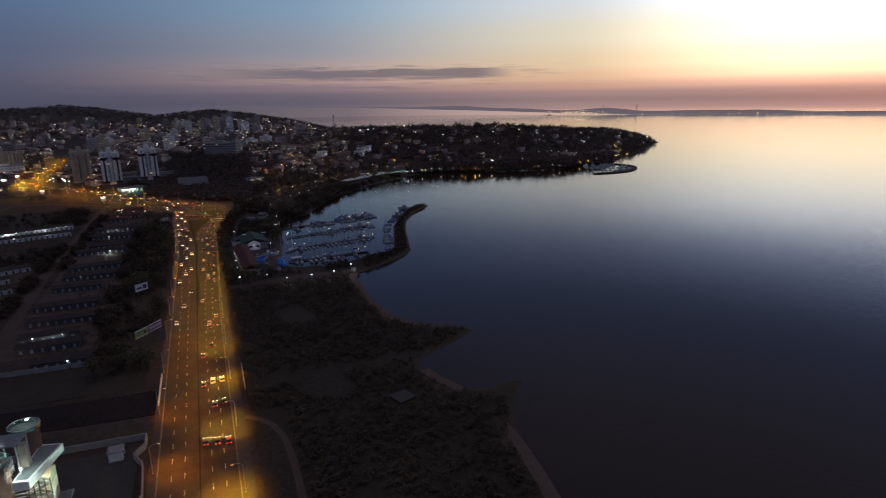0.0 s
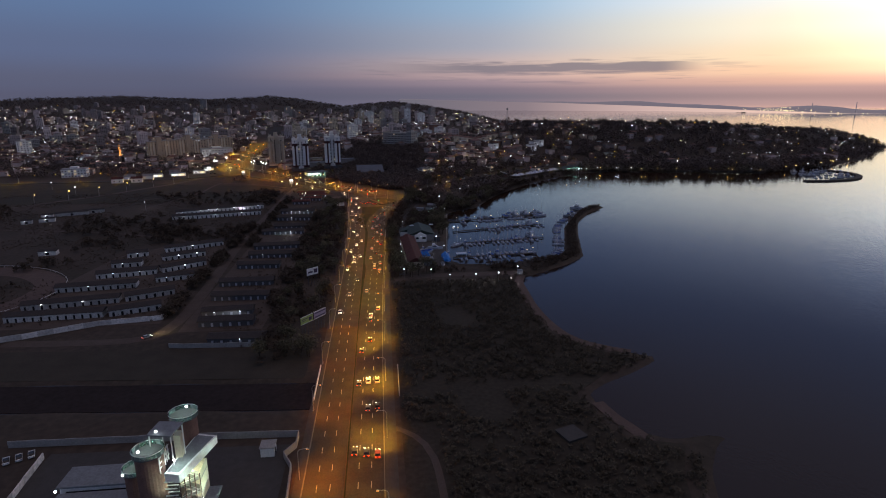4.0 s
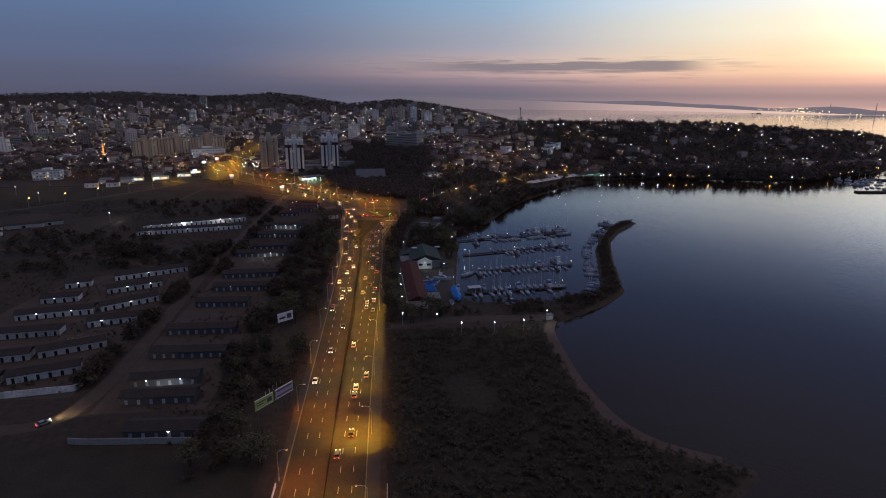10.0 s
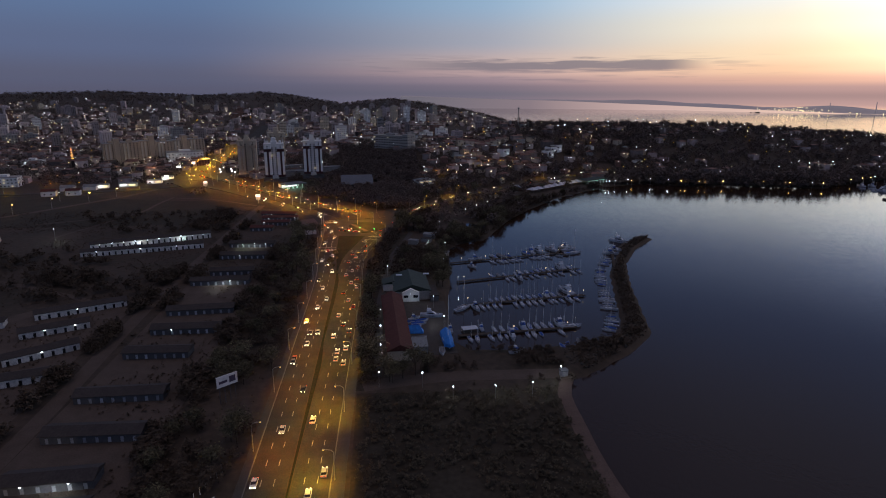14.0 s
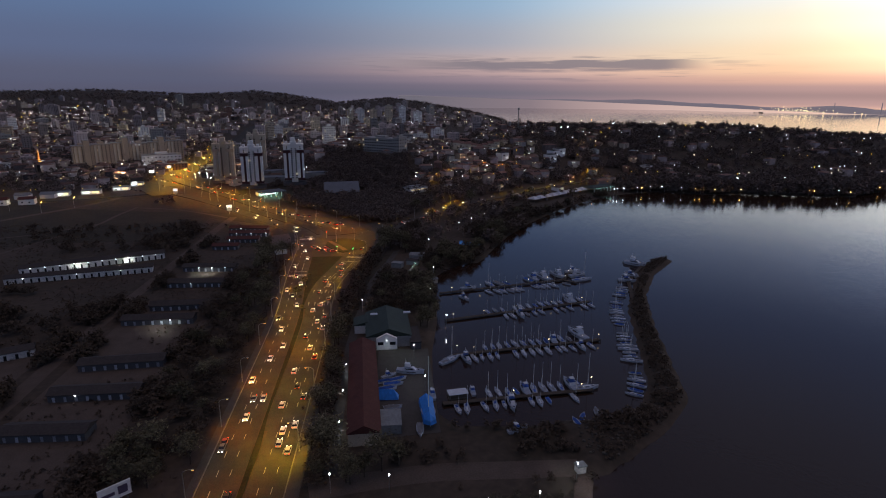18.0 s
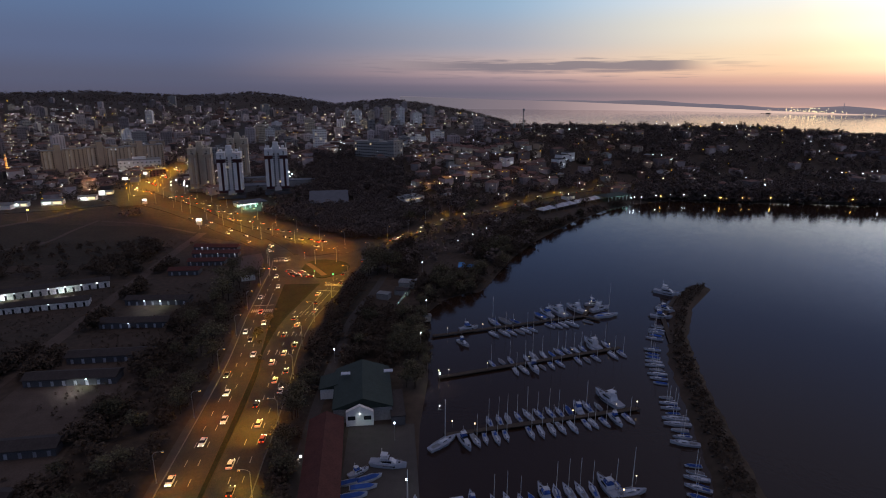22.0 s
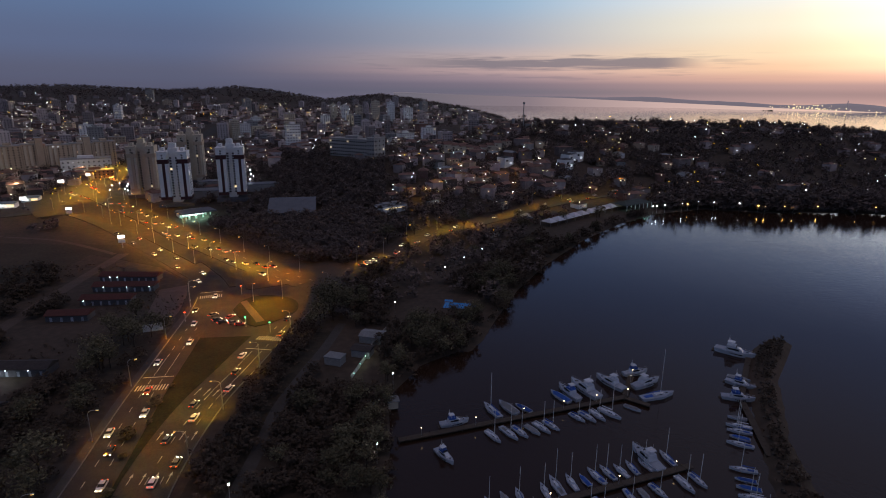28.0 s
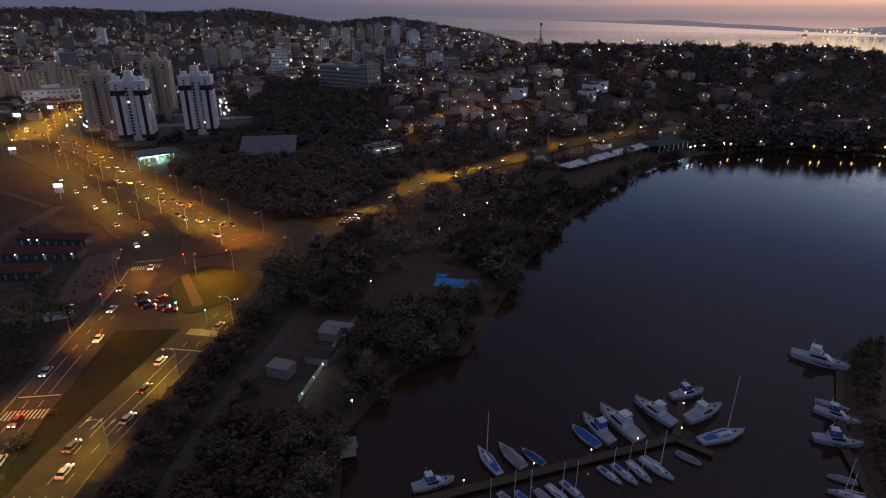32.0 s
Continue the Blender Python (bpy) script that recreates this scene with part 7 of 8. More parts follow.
# smaller flats between them, joined
flat_walls, flat_panes = Mesh(), Mesh()
for k in range(190):
    while True:
        y = rh.triangular(1000, 2350, 1500)
        x = rh.uniform(-1000 - 0.3 * (y - 900), 300)
        if off_shore(x, y) > 60 and road_gap(x, y) > 24 and not forest(x, y) and not (-400 < x < -210 and 1000 < y < 1130) and not (-40 < x < 130 and 860 < y < 1010):
            break
    w, d, h, z, a = rh.uniform(9, 18), rh.uniform(9, 13), rh.choice((9, 12, 12, 15, 18, 22, 28)), gz(x, y), rh.uniform(-10, 45)
    m = pose(x, y, z, 0, 0, a)
    flat_walls.box(-w / 2, w / 2, -d / 2, d / 2, -2, h, m)
    flat_walls.box(-w * 0.2, w * 0.15, -d * 0.2, d * 0.3, h, h + 2.4, m)
    n = int(w / 3.4)
    for f in range(1, int(h / 3)):
        for i in range(n):
            xx = -w / 2 + w * (i + 0.5) / n
            flat_panes.box(xx - 0.7, xx + 0.7, -d / 2 - 0.09, -d / 2 - 0.01, 3 * f, 3 * f + 1.3, m)
tagged(part("town_flats", flat_walls, M["flatwall"]), "pale small apartment houses between the city roofs", "apartment houses", kind="stuff")
tagged(part("flat_windows", flat_panes, M["glass"]), "dark windows of the small apartment houses", "windows", kind="stuff")
# ---- lights of the town ----
oct_v = np.array([(1, 0, 0), (-1, 0, 0), (0, 1, 0), (0, -1, 0), (0, 0, 1), (0, 0, -1)], float)
oct_f = np.array([(0, 2, 4), (2, 1, 4), (1, 3, 4), (3, 0, 4), (2, 0, 5), (1, 2, 5), (3, 1, 5), (0, 3, 5)])


def cloud_mesh(name, centres, radii, material, wobble=0.0, flat=1.0, seed=3):
    """One mesh of many small eight-faced clumps."""
    c, r = np.array(centres, float), np.array(radii, float)
    rng = np.random.default_rng(seed)
    k = len(c)
    sc = r[:, None] * (1 + wobble * rng.uniform(-1, 1, (k, 6)))
    a = rng.uniform(0, 6.28, k)
    v = np.empty((k, 6, 3))
    v[:, :, 0] = oct_v[None, :, 0] * np.cos(a)[:, None] - oct_v[None, :, 1] * np.sin(a)[:, None]
    v[:, :, 1] = oct_v[None, :, 0] * np.sin(a)[:, None] + oct_v[None, :, 1] * np.cos(a)[:, None]
    v[:, :, 2] = oct_v[None, :, 2] * flat
    v = v * sc[:, :, None] + c[:, None, :]
    f = (oct_f[None] + 6 * np.arange(k)[:, None, None]).reshape(-1, 3)
    me = bpy.data.meshes.new(name)
    me.from_pydata(v.reshape(-1, 3).tolist(), [], f.tolist())
    me.materials.append(material)
    me.shade_smooth()
    return new(name, me)


def leaf_mesh(name, centres, radii, material, seed=3, per=8, size=0.95):
    """Sprays of single leaves, each a small tilted triangle, gathered round the given centres."""
    c, r = np.array(centres, float), np.array(radii, float)
    rng = np.random.default_rng(seed)
    k = len(c) * per
    r = np.repeat(r, per)
    c = np.repeat(c, per, 0) + rng.normal(0, 0.52, (k, 3)) * r[:, None] * (1, 1, 0.8)
    a = rng.normal(0, 1, (k, 3)) * (1, 1, 0.32)
    a /= np.linalg.norm(a, axis=1)[:, None]
    b = rng.normal(0, 1, (k, 3)) * (1, 1, 0.32)
    b -= (a * b).sum(1)[:, None] * a
    b /= np.linalg.norm(b, axis=1)[:, None]
    r = (r * size * rng.uniform(0.55, 1.2, k))[:, None]
    v = np.stack([c + a * r, c - 0.5 * a * r + 0.8 * b * r, c - 0.5 * a * r - 0.8 * b * r], 1)
    me = bpy.data.meshes.new(name)
    me.vertices.add(3 * k)
    me.vertices.foreach_set("co", v.ravel())
    me.loops.add(3 * k)
    me.loops.foreach_set("vertex_index", np.arange(3 * k))
    me.polygons.add(k)
    me.polygons.foreach_set("loop_start", 3 * np.arange(k))
    me.materials.append(material)
    me.update(calc_edges=True)
    return new(name, me)


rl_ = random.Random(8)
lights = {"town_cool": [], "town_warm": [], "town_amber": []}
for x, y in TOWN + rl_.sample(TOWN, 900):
    # radii grow with distance from the camera so that far dots stay visible
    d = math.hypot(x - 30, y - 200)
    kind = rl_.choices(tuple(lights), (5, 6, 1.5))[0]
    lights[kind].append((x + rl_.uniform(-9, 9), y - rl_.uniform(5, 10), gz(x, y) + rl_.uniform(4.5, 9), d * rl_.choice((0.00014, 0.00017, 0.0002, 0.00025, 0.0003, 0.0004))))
for x, y in placed:
    if rl_.random() < 0.75:
        lights[rl_.choices(tuple(lights), (4, 3, 2))[0]].append((x + rl_.uniform(-7, 7), y - 7, gz(x, y) + rl_.uniform(4, 7), rl_.uniform(0.2, 0.4)))
for x, y, s in ((106, 1120, 1.5), (112, 1118, 1.3), (122, 1124, 1.3), (-74, 1376, 1.6), (-6, 1016, 1.0), (300, 1050, 1.0), (312, 1056, 1.0), (455, 850, 1.1), (640, 930, 0.9)):
    lights["town_cool"].append((x, y, gz(x, y) + 11, s * 0.62))
for x, y, s in ((-35, 1383, 1.5), (-52, 1390, 0.9), (-150, 1120, 1.2)):
    lights["town_warm"].append((x, y, gz(x, y) + 14, s * 0.7))
for line, gap, side in ((BRANCH, 26, 9), (HIGH, 30, 13), (HIGH, 30, -13)):
    for x, y in offset_line(line, side)[::max(1, gap // 6)]:
        if y < 1250:
            lights["town_amber"].append((x + rl_.uniform(-3, 3), y + rl_.uniform(-4, 4), gz(x, y) + 9.5, rl_.uniform(0.2, 0.36)))
for _ in range(130):
    x, y = rl_.uniform(330, 1050), rl_.uniform(800, 1180)
    if off_shore(x, y) > 6:
        lights[rl_.choices(tuple(lights), (5, 3, 3))[0]].append((x, y, gz(x, y) + rl_.uniform(10, 14), rl_.uniform(0.22, 0.42)))
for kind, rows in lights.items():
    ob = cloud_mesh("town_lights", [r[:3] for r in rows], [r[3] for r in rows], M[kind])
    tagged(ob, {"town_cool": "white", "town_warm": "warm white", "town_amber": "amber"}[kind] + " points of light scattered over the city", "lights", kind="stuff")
ot = thing("lattice_tower", pose(-424, 1050, gz(-424, 1050)), "thin tower outlined by orange tube lights", "tower")
part("mast", Mesh().tube((0, 0, 0), (0, 0, 26), 1.2, 0.3), M["metal"], ot)
for k in range(7):
    part("tube_light", Mesh().box(-1.6 + 0.2 * k, 1.6 - 0.2 * k, -1.5, -1.2, 4 + 3 * k, 4.8 + 3 * k), M["flame"], ot)
mm = thing("radio_mast", pose(243.5, 1083.5, gz(243, 1083)), "tall thin mast on the ridge", "mast")
part("shaft", Mesh().tube((0, 0, 0), (0, 0, 84 - gz(243, 1083)), 0.7, 0.5), M["concrete"], mm)
part("platform", Mesh().tube((0, 0, 82 - gz(243, 1083)), (0, 0, 84.5 - gz(243, 1083)), 1.5, 1.5, 8), M["concrete"], mm)
mm = thing("water_tower", pose(232, 1088, gz(232, 1088)), "dark slender water tower on the ridge", "tower")
part("shaft", Mesh().tube((0, 0, 0), (0, 0, 11), 1.6, 1.6, 10), M["concrete"], mm)
part("cap", Mesh().tube((0, 0, 11), (0, 0, 14), 2.4, 2.0, 10), M["concrete"], mm)
# shore lamps whose light lies on the water
# lamp radii enlarged so that they show as dots from the camera
SHORE_AMBER, SHORE_WHITE = build_globe(5, "far_amber", "amber", 0.34), build_globe(6, "town_cool", "white", 0.32)
SHORE_AMBER["group"] = SHORE_WHITE["group"] = "lamps along the shore"
# garden globes enlarged likewise to show at this distance
GARDEN = build_globe(5, "town_cool", "white", 0.42)
GARDEN["group"] = "garden lamps of the towers"
GARDEN.matrix_basis = pose(-171, 926, max(gz(-171, 926), 0))
for x, y in ((-178, 904), (-186, 928), (-184, 939), (-176, 934), (-168, 916), (-158, 893), (-164, 902), (-67, 936), (-59, 925), (-62, 916), (-55, 908), (-51, 899), (-52, 890), (-64, 928)):
    copy_thing(GARDEN, pose(x, y, max(gz(x, y), 0)))
for x, y in ((-172, 918), (-58, 914)):
    spot(x, y, gz(x, y) + 10, 5000, COOL, 165)
for k, (x, y) in enumerate(((300, 818), (318, 824), (336, 829), (352, 824), (368, 818), (386, 812), (402, 809), (430, 806), (462, 802), (500, 792), (540, 780), (600, 812), (640, 826), (690, 852))):
    while off_shore(x, y) > 3:
        y -= 1
    copy_thing(SHORE_WHITE if k < 5 else SHORE_AMBER, pose(x, y, max(gz(x, y), 0)))
rs = random.Random(31)
for k in range(15):
    x, y = 296 + 30 * k + rs.uniform(-9, 9), 880
    while y > 740 and off_shore(x, y) > 3:
        y -= 1
    if off_shore(x, y) > 0.5:
        copy_thing(SHORE_WHITE if rs.random() < 0.35 else SHORE_AMBER, pose(x, y, max(gz(x, y), 0)))

# ---- the second marina on the point ----
armline = smooth_line([(549, 700), (585, 699), (622, 708), (655, 735), (668, 770), (655, 800)], 8)
tagged(part("far_breakwater", ribbon(Mesh(), armline, -4, 4, 0.9, 2.2), M["rock"]), "curved rubble breakwater of the far marina", "breakwater", kind="structure")
for k in range(26):
    x, y = 585 + (k % 9) * 8 + rb.uniform(-2, 2), 728 + (k // 9) * 22 + rb.uniform(-3, 3)
    moor((SAIL + CRUISE)[k % 6], x, y, rb.choice((80, 260)) + rb.uniform(-10, 10), 1.1)
for k in range(24):
    x, y = 560 + k * 15, 806 + 0.35 * k * 15 + rb.uniform(-4, 12)
    if off_shore(x, y) > 1:
        copy_thing(SHORE_AMBER if k % 3 else SHORE_WHITE, pose(x, y, max(gz(x, y), 0)))

# ---- far shore ----
rf = random.Random(4)
ridge_, lake_ = Mesh(), Mesh()
cols = 140
for k in range(cols):
    deg = 2 + 84 * k / (cols - 1)
    a = radians(deg)
    r = 4560 - 200 * float(step(26, 34, deg))
    # hills and lake strip raised by bearing to set the shoreline in the view
    base = float(np.interp(deg, [3, 6, 12, 17, 22, 29, 35, 41], [84, 76, 66, 58, 44, 26, 12, WATER_Z]))
    top = 14 + 3 * math.sin(k * 0.21) + 2 * math.sin(k * 0.53 + 1) + 9 * math.exp(-((deg - 39.5) / 3.0) ** 2) + 16 * math.exp(-((deg - 50) / 5) ** 2) + 2 * rf.random()
    top *= 0.25 + 1.35 * float(step(12, 26, deg)) - 0.6 * float(step(38, 44, deg))
    for rr, zz in ((r + 20, base), (r + 60, base + top * 0.6), (r + 120, base + top), (r + 180, base)):
        ridge_.v.append((20 + rr * math.sin(a), 60 + rr * math.cos(a), zz))
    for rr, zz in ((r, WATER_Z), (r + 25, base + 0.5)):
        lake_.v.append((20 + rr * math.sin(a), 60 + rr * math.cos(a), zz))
for k in range(cols - 1):
    for j in range(3):
        q = 4 * k + j
        ridge_.f.append((q, q + 4, q + 5, q + 1))
    lake_.f.append((2 * k, 2 * k + 2, 2 * k + 3, 2 * k + 1))
tagged(part("backdrop", ridge_, M["haze"], smooth_faces=True), "distant hills along the far shore, haze painted as glow", "hills", kind="structure")
tagged(part("far_water", lake_, M["lake_glow"]), "glowing backdrop strip painted as the distant pinkish lake", "water", kind="structure")
pts = []
for k in range(80):
    a = radians(rf.choice((rf.gauss(36.3, 0.9), rf.gauss(37, 1.6), rf.uniform(34, 58))))
    pts.append((20 + 4330 * math.sin(a), 60 + 4330 * math.cos(a), rf.choice((3, 5, 8, 14, 24)) + float(np.interp(math.degrees(a), [29, 35, 41], [26, 12, 0])), rf.uniform(1.4, 3.2)))
tagged(cloud_mesh("far_lights", [p[:3] for p in pts], [p[3] for p in pts], M["far_lamp"]), "yellow-white lights of works on the far shore", "lights", kind="stuff")
for deg, h in ((38.6, 58), (41.6, 64)):
    a = radians(deg)
    e = thing("chimney", pose(20 + 4340 * math.sin(a), 60 + 4340 * math.cos(a), WATER_Z + 6), "thin chimney stack on the far shore, haze painted as glow", "chimney", "far chimneys")
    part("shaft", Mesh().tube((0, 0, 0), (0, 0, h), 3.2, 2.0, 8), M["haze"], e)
isl = Mesh()
for k in range(18):
    isl.blob((2391 + rf.gauss(0, 15), 3638 + rf.gauss(0, 6), rf.uniform(-1, 2)), rf.uniform(4, 8), rf, 0.5)
tagged(part("islet", isl, M["rock"]), "low dark wooded islet in the lake", "islet", kind="structure")

# ---- trees ----
rt = random.Random(33)


def build_tree(h, spread, word, seed, clumps=46):
    """A tapered trunk with limbs and a crown of uneven leaf clumps with gaps."""
    r = random.Random(seed)
    e = thing("tree", pose(0, 0, -60), word, "tree", "trees by the avenue and the shore")
    t = Mesh().tube((0, 0, -0.3), (0.1, 0, h * 0.45), 0.26, 0.17, 7)
    tips = []
    for k in range(6):
        a = k * 1.05 + r.uniform(-0.3, 0.3)
        tip = (spread * 0.55 * math.cos(a), spread * 0.55 * math.sin(a), h * r.uniform(0.6, 0.85))
        t.tube((0.1, 0, h * r.uniform(0.3, 0.45)), tip, 0.12, 0.04, 5)
        tips.append(tip)
    part("trunk", t, M["bark"], e)
    c = Mesh()
    for k in range(clumps // 2):
        tip = tips[k % 6] if k % 3 else (0, 0, h * 0.85)
        q = (tip[0] + r.gauss(0, spread * 0.2), tip[1] + r.gauss(0, spread * 0.2), tip[2] + r.gauss(0, h * 0.07))
        c.blob(q, spread * r.uniform(0.08, 0.15), r)
    for k in range(clumps * 13):
        tip = tips[k % 6] if k % 4 else (0, 0, h * 0.85)
        q = Vector((tip[0] + r.gauss(0, spread * 0.29), tip[1] + r.gauss(0, spread * 0.29), tip[2] + r.gauss(0, h * 0.11)))
        d = [Vector((r.uniform(-1, 1), r.uniform(-1, 1), r.uniform(-0.6, 0.6))) * 0.55 for _ in range(3)]
        c.add([q + x for x in d], [(0, 1, 2)])
    part("crown", c, M["leaf"], e)
    return e


TREES = [build_tree(9, 4.2, "dark broad-leaved tree with an uneven crown", 1), build_tree(7, 3.4, "small dark tree with a ragged crown", 2, 36), build_tree(12, 5.2, "tall spreading dark tree with gaps in its crown", 3, 60), build_tree(8, 3.0, "slim dark tree with a ragged crown", 4, 36)]


def plant(x, y, k=None, kind=None):
    d = off_shore(x, y)
    if d < 1.5 or road_gap(x, y) < 7.5 or (-14 < x < 30 and 594 < y < 690):
        return False
    pr = TREES[kind if kind is not None else rt.choices(range(4), (4, 4, 2, 3))[0]]
    s = k or rt.uniform(0.7, 1.15)
    copy_thing(pr, pose(x, y, gz(x, y), 0, 0, rt.uniform(0, 360)) @ Matrix.Diagonal((s, s, s * rt.uniform(0.9, 1.1), 1)))
    return True


def grove(n, x0, x1, y0, y1, ok=None):
    k = tries = 0
    while k < n and tries < n * 20:
        tries += 1
        x, y = rt.uniform(x0, x1), rt.uniform(y0, y1)
        if ok is None or ok(x, y):
            k += plant(x, y)


grove(60, -46, -21, 245, 640, lambda x, y: not (268 < y < 292 and x > -34) and not (340 < y < 356) and not (y > 596 and x > -42))
grove(14, 12, 17.5, 350, 470)
grove(22, 32, 56, 486, 640, lambda x, y: x > 34 + 0.12 * (y - 520) and not (38 < x < 70 and 540 < y < 594))
grove(46, 62, 130, 545, 690, lambda x, y: off_shore(x, y) < 24 and not (86 < x < 112 and 604 < y < 624))
grove(5, 15, 26, 352, 372)
grove(22, 60, 240, 690, 800, lambda x, y: off_shore(x, y) > 2)
grove(12, 52, 66, 445, 540, lambda x, y: off_shore(x, y) > 2)
for x, y, k in ((37, 604, 1.2), (39, 611, 1.3), (36, 597, 1.0), (34, 590, 0.9), (41, 602, 1.1)):
    plant(x, y, k, 2)
bush = thing("median_bush", pose(-9.7, 536.8, 0.24), "round dark bush on the grass median", "bush", "bushes of the median")
part("trunk", Mesh().tube((0, 0, 0), (0.1, 0, 1.0), 0.14, 0.1, 6), M["bark"], bush)
bc, br = [], []
for k in range(120):
    a, u = rt.uniform(0, 6.28), rt.random() ** 0.5
    bc.append((1.7 * u * math.cos(a), 1.7 * u * math.sin(a), 0.5 + rt.random() * (2.5 - 1.1 * u)))
    br.append(rt.uniform(0.3, 0.6))
crown = leaf_mesh("crown", bc, br, M["leaf"], 21)
crown.parent = bush
for x, y, k in ((-11.2, 518.7, 1.15), (-7.8, 526, 0.45), (-8.5, 509, 0.5), (-6, 494, 0.6), (-8.2, 548, 0.4)):
    copy_thing(bush, pose(x, y, 0.24, 0, 0, rt.uniform(0, 360)) @ Matrix.Scale(k, 4))

# ---- woods, scrub and rubble ----
rw_ = np.random.default_rng(9)


def scatter(n, box, ok):
    """Random places in a box, with their ground height, where ok(x, y, z, shore) holds."""
    x, y = rw_.uniform(box[0], box[1], n), rw_.uniform(box[2], box[3], n)
    z, d = height(x, y), shore_distance(x, y)
    near = np.full(n, 1e9)
    for l in (LEFT, RIGHT, FARSIDE, HIGH, BRANCH):
        for q in l[::2]:
            near = np.minimum(near, np.hypot(x - q[0], y - q[1]))
    ahead = np.interp(x, RIGHT[:, 0], RIGHT[:, 1]) - y
    clear = (x > 66) & (x < 262) & (ahead > -10) & (ahead < 24)
    keep = ok(x, y, z, d) & (d > 2) & ~clear & (near > np.where((y > 640) & (x < 20), 24, 11))
    return np.stack([x[keep], y[keep], z[keep]], 1)


def clumps_at(base, size, per):
    """Crown clumps over each foot, bigger below and thin at the top, and their radii."""
    n = len(base)
    s = rw_.uniform(0.65, 1.3, n) * size
    c, r = [], []
    for k in range(per):
        up = 0.35 + 0.75 * k / per
        off = rw_.normal(0, 0.36, (n, 2)) * s[:, None] * (1.05 - 0.6 * k / per)
        c.append(np.column_stack([base[:, :2] + off, base[:, 2] + s * up * rw_.uniform(0.85, 1.25, n)]))
        r.append(s * rw_.uniform(0.16, 0.4, n) * (1.1 - 0.5 * k / per) * (5 / (per + 2)) ** 0.36)
    return np.concatenate(c), np.concatenate(r)


pen = scatter(3900, (300, 1180, 790, 1480), lambda x, y, z, d: (x > 340) | (y > 1050))
knoll_ = scatter(1500, (-64, 66, 692, 930), lambda x, y, z, d: ~((np.abs(x + 4) < 22) & (y > 799) & (y < 828)) & ~((x > 52) & (np.abs(y - 812) < 16)) & ~((x < -30) & (y > 785)) & (x - 0.9 * (y - 690) < 60))
slope_ = np.concatenate([scatter(2300, (55, 430, 735, 1200), lambda x, y, z, d: (d > 6) & ~((x > 165) & (x < 300) & (d < 48)) & ~((np.abs(x - 71) < 22) & (y > 790) & (y < 822)) & ((rw_.random(len(x)) < 0.4) | (x > 235) | (y < 835) | (y > 1010))), scatter(620, (42, 300, 600, 890), lambda x, y, z, d: ((d > 26) | (x < 175)) & ~((x > 165) & (d < 48)) & ~((x > 84) & (x < 114) & (y > 598) & (y < 628)))])
hills_ = scatter(9000, (-1900, 560, 1000, 3000), lambda x, y, z, d: (rw_.random(len(x)) < 0.42) | (y > 2330))
town_w = scatter(4200, (-1100, 60, 850, 1300), lambda x, y, z, d: (x < -150) | (y > 960))
tower_w = scatter(1700, (-176, 66, 780, 1010), lambda x, y, z, d: np.all([np.hypot(x - a, y - b) > q for a, b, q in ((-57.5, 851, 17), (-101, 848, 17), (-140, 888, 17), (-112, 930, 17), (-76, 808, 22), (-83, 872, 19), (-40, 876, 16), (-122, 872, 12), (-88, 905, 14), (6, 814, 16), (-14, 814, 16), (-172, 918, 15), (-58, 914, 15), (-77, 828, 16))], axis=0) & (np.hypot(x - 44, y - 952) > 34))
fields = np.concatenate([scatter(1300, (-520, -104, 440, 800), lambda x, y, z, d: (y < 690) & (np.sin(x / 37) + np.sin(y / 29 + x / 60) > 0.35) & ~((x > -186) & (y > 535) & (y < 605)) & ~((x > -172) & (y < 456)))] + [scatter(260, b, lambda x, y, z, d: np.sin(x / 9) + np.sin(y / 7) > 0.5) for b in ((-300, -182, 300, 440), (-102, -98, 300, 520), (-52, -44, 290, 556), (-90, -84, 440, 640), (-190, -100, 462, 530))])
belt = scatter(260, (-130, -50, 560, 690), lambda x, y, z, d: (np.abs(x + 95) > 6) & (x < -88) & (y > 610))
club_w = scatter(1700, (13.5, 66, 350, 700), lambda x, y, z, d: (d > 0.5) & ((x > np.interp(y, [350, 440, 480, 510, 532, 573, 600], [22.5, 24, 27, 31, 32.5, 43, 50])) | ((x < np.interp(y, [350, 440, 480, 510, 540, 570, 596], [17, 18, 20.5, 23.5, 26, 31, 36])) & (y < 596)) | ((y > 604) & ((x > 40) | (y > 690)))) & ~((x > 38) & (x < 66) & (y > 540) & (y < 594)) & ~((x > 20) & (y > 346) & (y < 482)) & ~((x > 38) & (x < 66) & (y > 540) & (y < 594)) & (rw_.random(len(x)) < 0.75))
west_w = scatter(2000, (60, 275, 545, 815), lambda x, y, z, d: (d < np.where(x > 176, 9, 34)) & ~((x > 84) & (x < 114) & (y > 600) & (y < 628)) & ((x < 120) | (y > 610)))
north_w = scatter(2600, (270, 720, 770, 880), lambda x, y, z, d: (d > 5) & (d < 20) & (x > 306))
crown_w = scatter(900, (150, 1100, 1060, 1340), lambda x, y, z, d: np.abs(y - 1090 - 0.22 * (x - 100)) < 26)
verge_w = scatter(420, (-46, -20, 245, 640), lambda x, y, z, d: ~((y > 264) & (y < 296) & (x > -36)) & ~((y > 336) & (y < 358) & (x > -40)) & ~((y > 574) & (x > -46)))
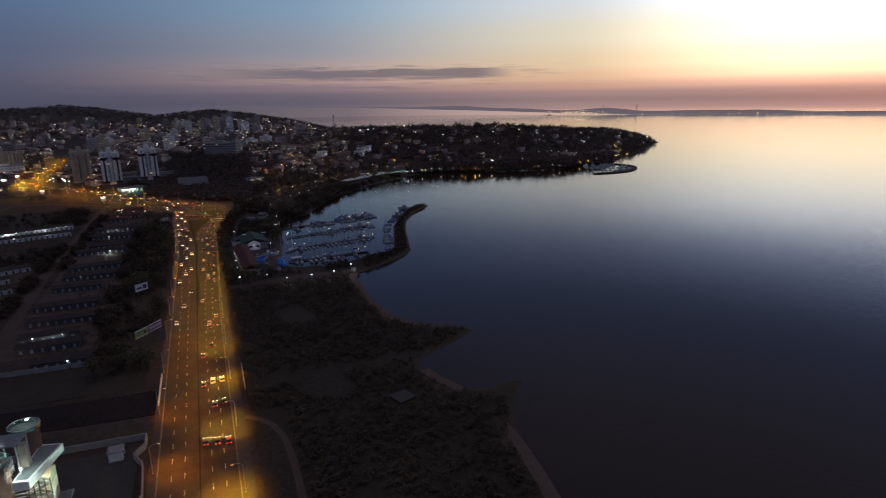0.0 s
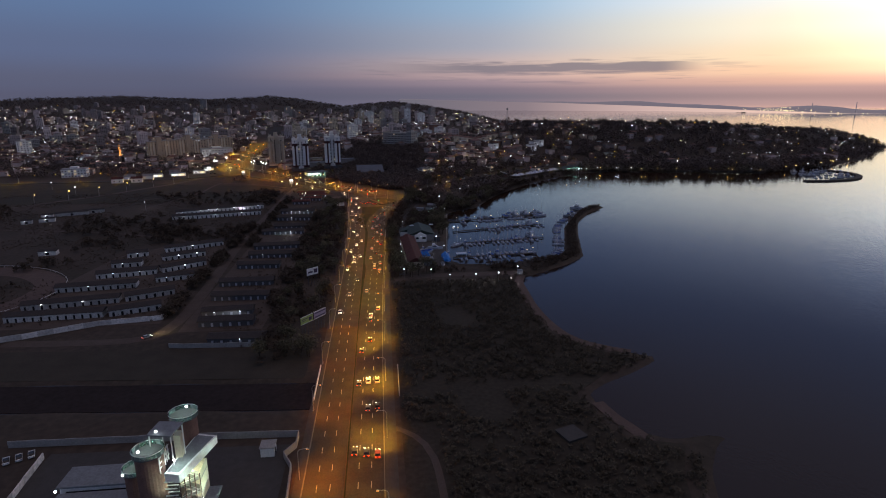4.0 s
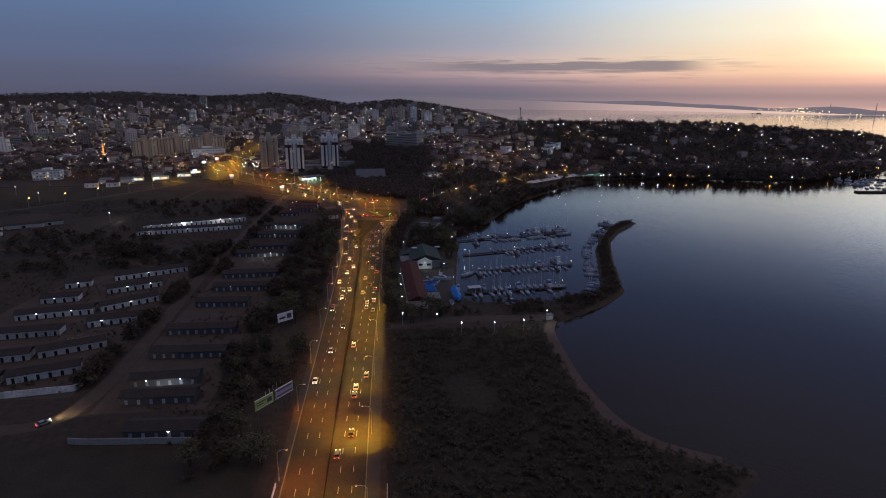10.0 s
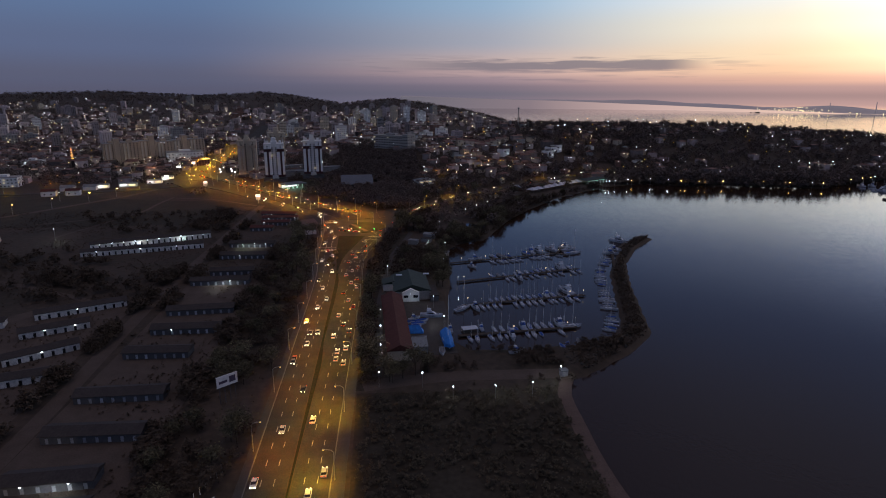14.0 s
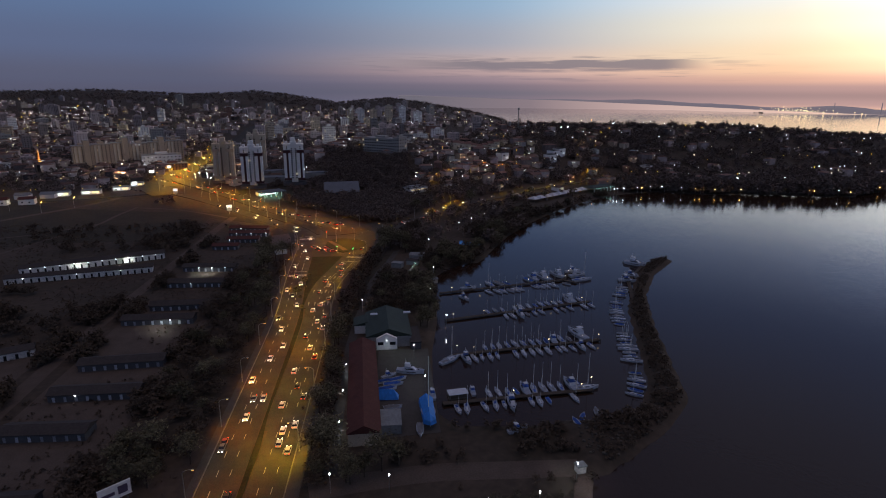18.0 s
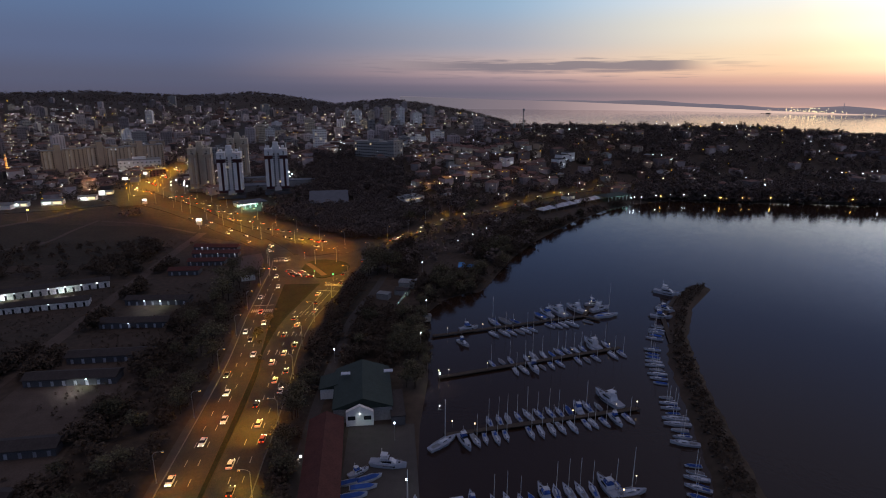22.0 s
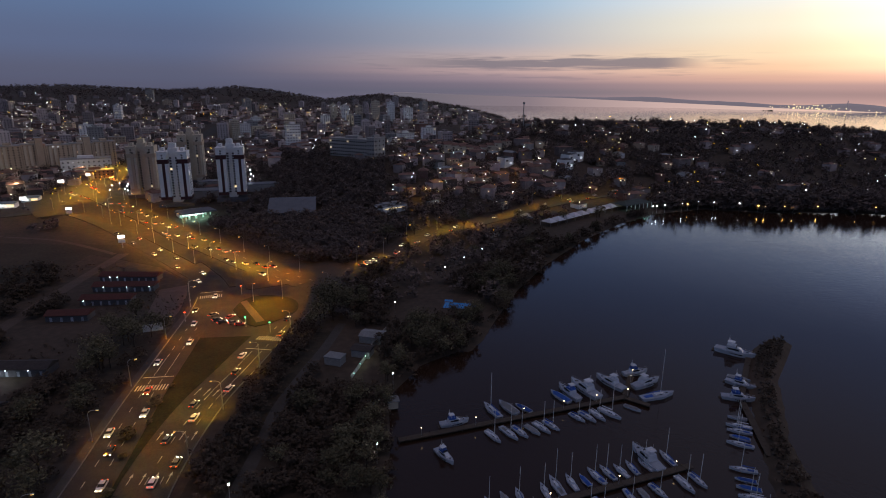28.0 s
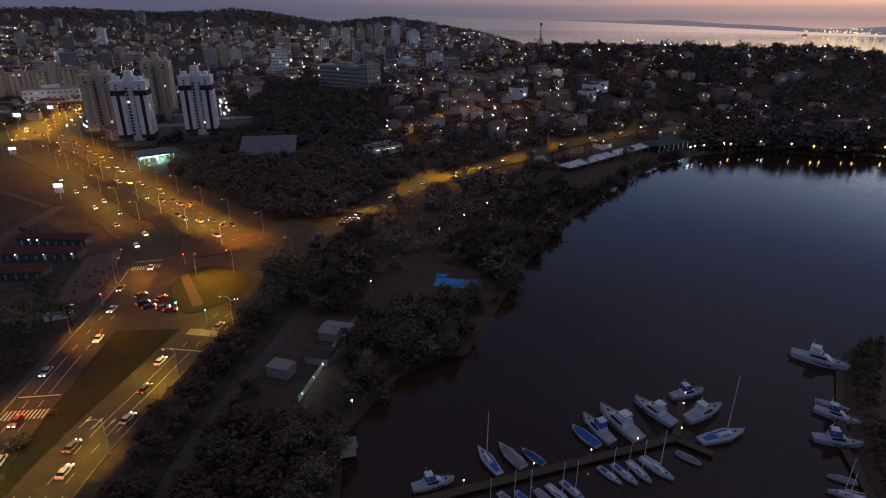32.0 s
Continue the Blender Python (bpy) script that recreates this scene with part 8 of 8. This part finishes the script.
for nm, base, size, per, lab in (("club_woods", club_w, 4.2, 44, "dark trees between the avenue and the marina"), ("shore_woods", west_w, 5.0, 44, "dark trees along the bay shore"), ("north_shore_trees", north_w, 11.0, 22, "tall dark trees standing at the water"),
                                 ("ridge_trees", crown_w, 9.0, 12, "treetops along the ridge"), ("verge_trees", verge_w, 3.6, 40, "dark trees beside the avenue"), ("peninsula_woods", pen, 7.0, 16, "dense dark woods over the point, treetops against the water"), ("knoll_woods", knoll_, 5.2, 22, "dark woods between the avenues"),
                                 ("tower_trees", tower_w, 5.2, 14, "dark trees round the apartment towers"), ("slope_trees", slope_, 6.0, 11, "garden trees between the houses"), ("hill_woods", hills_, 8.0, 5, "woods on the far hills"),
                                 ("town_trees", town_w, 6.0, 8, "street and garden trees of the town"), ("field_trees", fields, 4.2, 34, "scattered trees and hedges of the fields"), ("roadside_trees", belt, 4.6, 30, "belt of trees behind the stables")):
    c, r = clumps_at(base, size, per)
    # farther woods take the foliage colour paled for haze
    tagged(leaf_mesh(nm, c, r, M["leafnear" if nm in ("club_woods", "shore_woods", "verge_trees", "field_trees", "roadside_trees") else "leafhazed"], 5), lab, "trees", kind="stuff")
scrub = scatter(5600, (13, 118, 110, 346), lambda x, y, z, d: (d > 5) & ~((np.abs(x - 18) < 6) & (y < 196)) & (np.abs(y - 217) > 4) & ((np.sin(x / 9) + np.sin(y / 13 + x / 30) > -1.5)) & (x > 13.5) & ((np.abs(x - 66) > 6) | (np.abs(y - 183) > 6)))
c, r = clumps_at(scrub, 1.5, 9)
tagged(leaf_mesh("scrub", c, r, M["leafscrub"], 6), "low dark scrub on the waste ground by the lake", "scrub", kind="stuff")
weeds = scatter(15000, (-400, -22, 262, 700), lambda x, y, z, d: (np.abs(x + 95) > 4.5) & (np.sin(x / 11) + np.sin(y / 9) + 0.8 * np.sin(x / 31 + y / 23) > -0.2) & ~((y < 300) & (x > -180) & (x < -90)))
c, r = clumps_at(weeds, 1.0, 3)
tagged(leaf_mesh("rough_grass", c, r, M["leafnear"], 7), "tufts of rough grass and weeds in the fields", "grass", kind="stuff")
yard_b = scatter(420, (22, 128, 350, 384), lambda x, y, z, d: (d > 1) & ((y > 363) | (y < 351)) & ~((x < 57) & (y > 372)) & (np.sin(x / 6) + np.sin(y / 4) > -0.5))
c, r = clumps_at(yard_b, 2.3, 16)
tagged(leaf_mesh("club_bushes", c, r, M["leafnear"], 13), "dark bushes between the club lane and the basin", "bushes", kind="stuff")
arm_pts = scatter(9000, (96, 232, 352, 570), lambda x, y, z, d: d < 14)
tagged(cloud_mesh("rubble", arm_pts + (0, 0, 0.1), rw_.uniform(0.3, 0.9, len(arm_pts)), M["rock"], 0.35, 0.7, 8), "rubble stones heaped along the breakwater", "rubble", kind="stuff")
arm_b = scatter(8000, (100, 222, 354, 562), lambda x, y, z, d: d > 2.2)
c, r = clumps_at(arm_b, 1.5, 7)
tagged(leaf_mesh("breakwater_scrub", c, r, M["leafnear"], 12), "bushes and rough growth on the breakwater", "scrub", kind="stuff")
shore_p = scatter(2200, (60, 130, 100, 350), lambda x, y, z, d: d < 5.5)
tagged(cloud_mesh("shore_stones", shore_p, rw_.uniform(0.12, 0.5, len(shore_p)), M["rock"], 0.35, 0.6, 10), "stones and drift along the water's edge", "stones", kind="stuff")

# ---- the first of each repeated thing takes a place of its own ----
street_lamp.matrix_basis = pose(float(np.interp(62, LEFT[:, 1], LEFT[:, 0])) - 7, 62, 0)
for k, c0 in enumerate(CARS):
    c0.matrix_basis = pose(-14.5 + 3.5 * (k % 3), 300 + 26 * k, 0.11, 0, 0, -90)
for k, c0 in enumerate(FAR_CARS):
    c0.matrix_basis = pose(-205 - 6 * k, 850 + 3 * k, 0.25, 0, 0, 160)
for k, b0 in enumerate(SAIL + SKIFF):
    b0.matrix_basis = pose(640 + 6 * k, 792, WATER_Z - 0.15, 0, 0, 90)
for k, b0 in enumerate(CRUISE):
    b0.matrix_basis = pose(600 + 14 * k, 790, WATER_Z - 0.15, 0, 0, 90)
ts.matrix_basis = pose(600, 716, WATER_Z - 0.15, 0, 0, 80)
PIER_LAMP.matrix_basis = pose(113, 404.8, WATER_Z + 0.87)
TALL_LAMP.matrix_basis = pose(20, 352, 0)
SHORE_WHITE.matrix_basis = pose(292, 812, max(gz(292, 812), 0))
SHORE_AMBER.matrix_basis = pose(480, 797, max(gz(480, 797), 0))
for k, t0 in enumerate(TREES):
    t0.matrix_basis = pose(24 + 5 * k, 356 + 2 * k, 0, 0, 0, 40 * k)
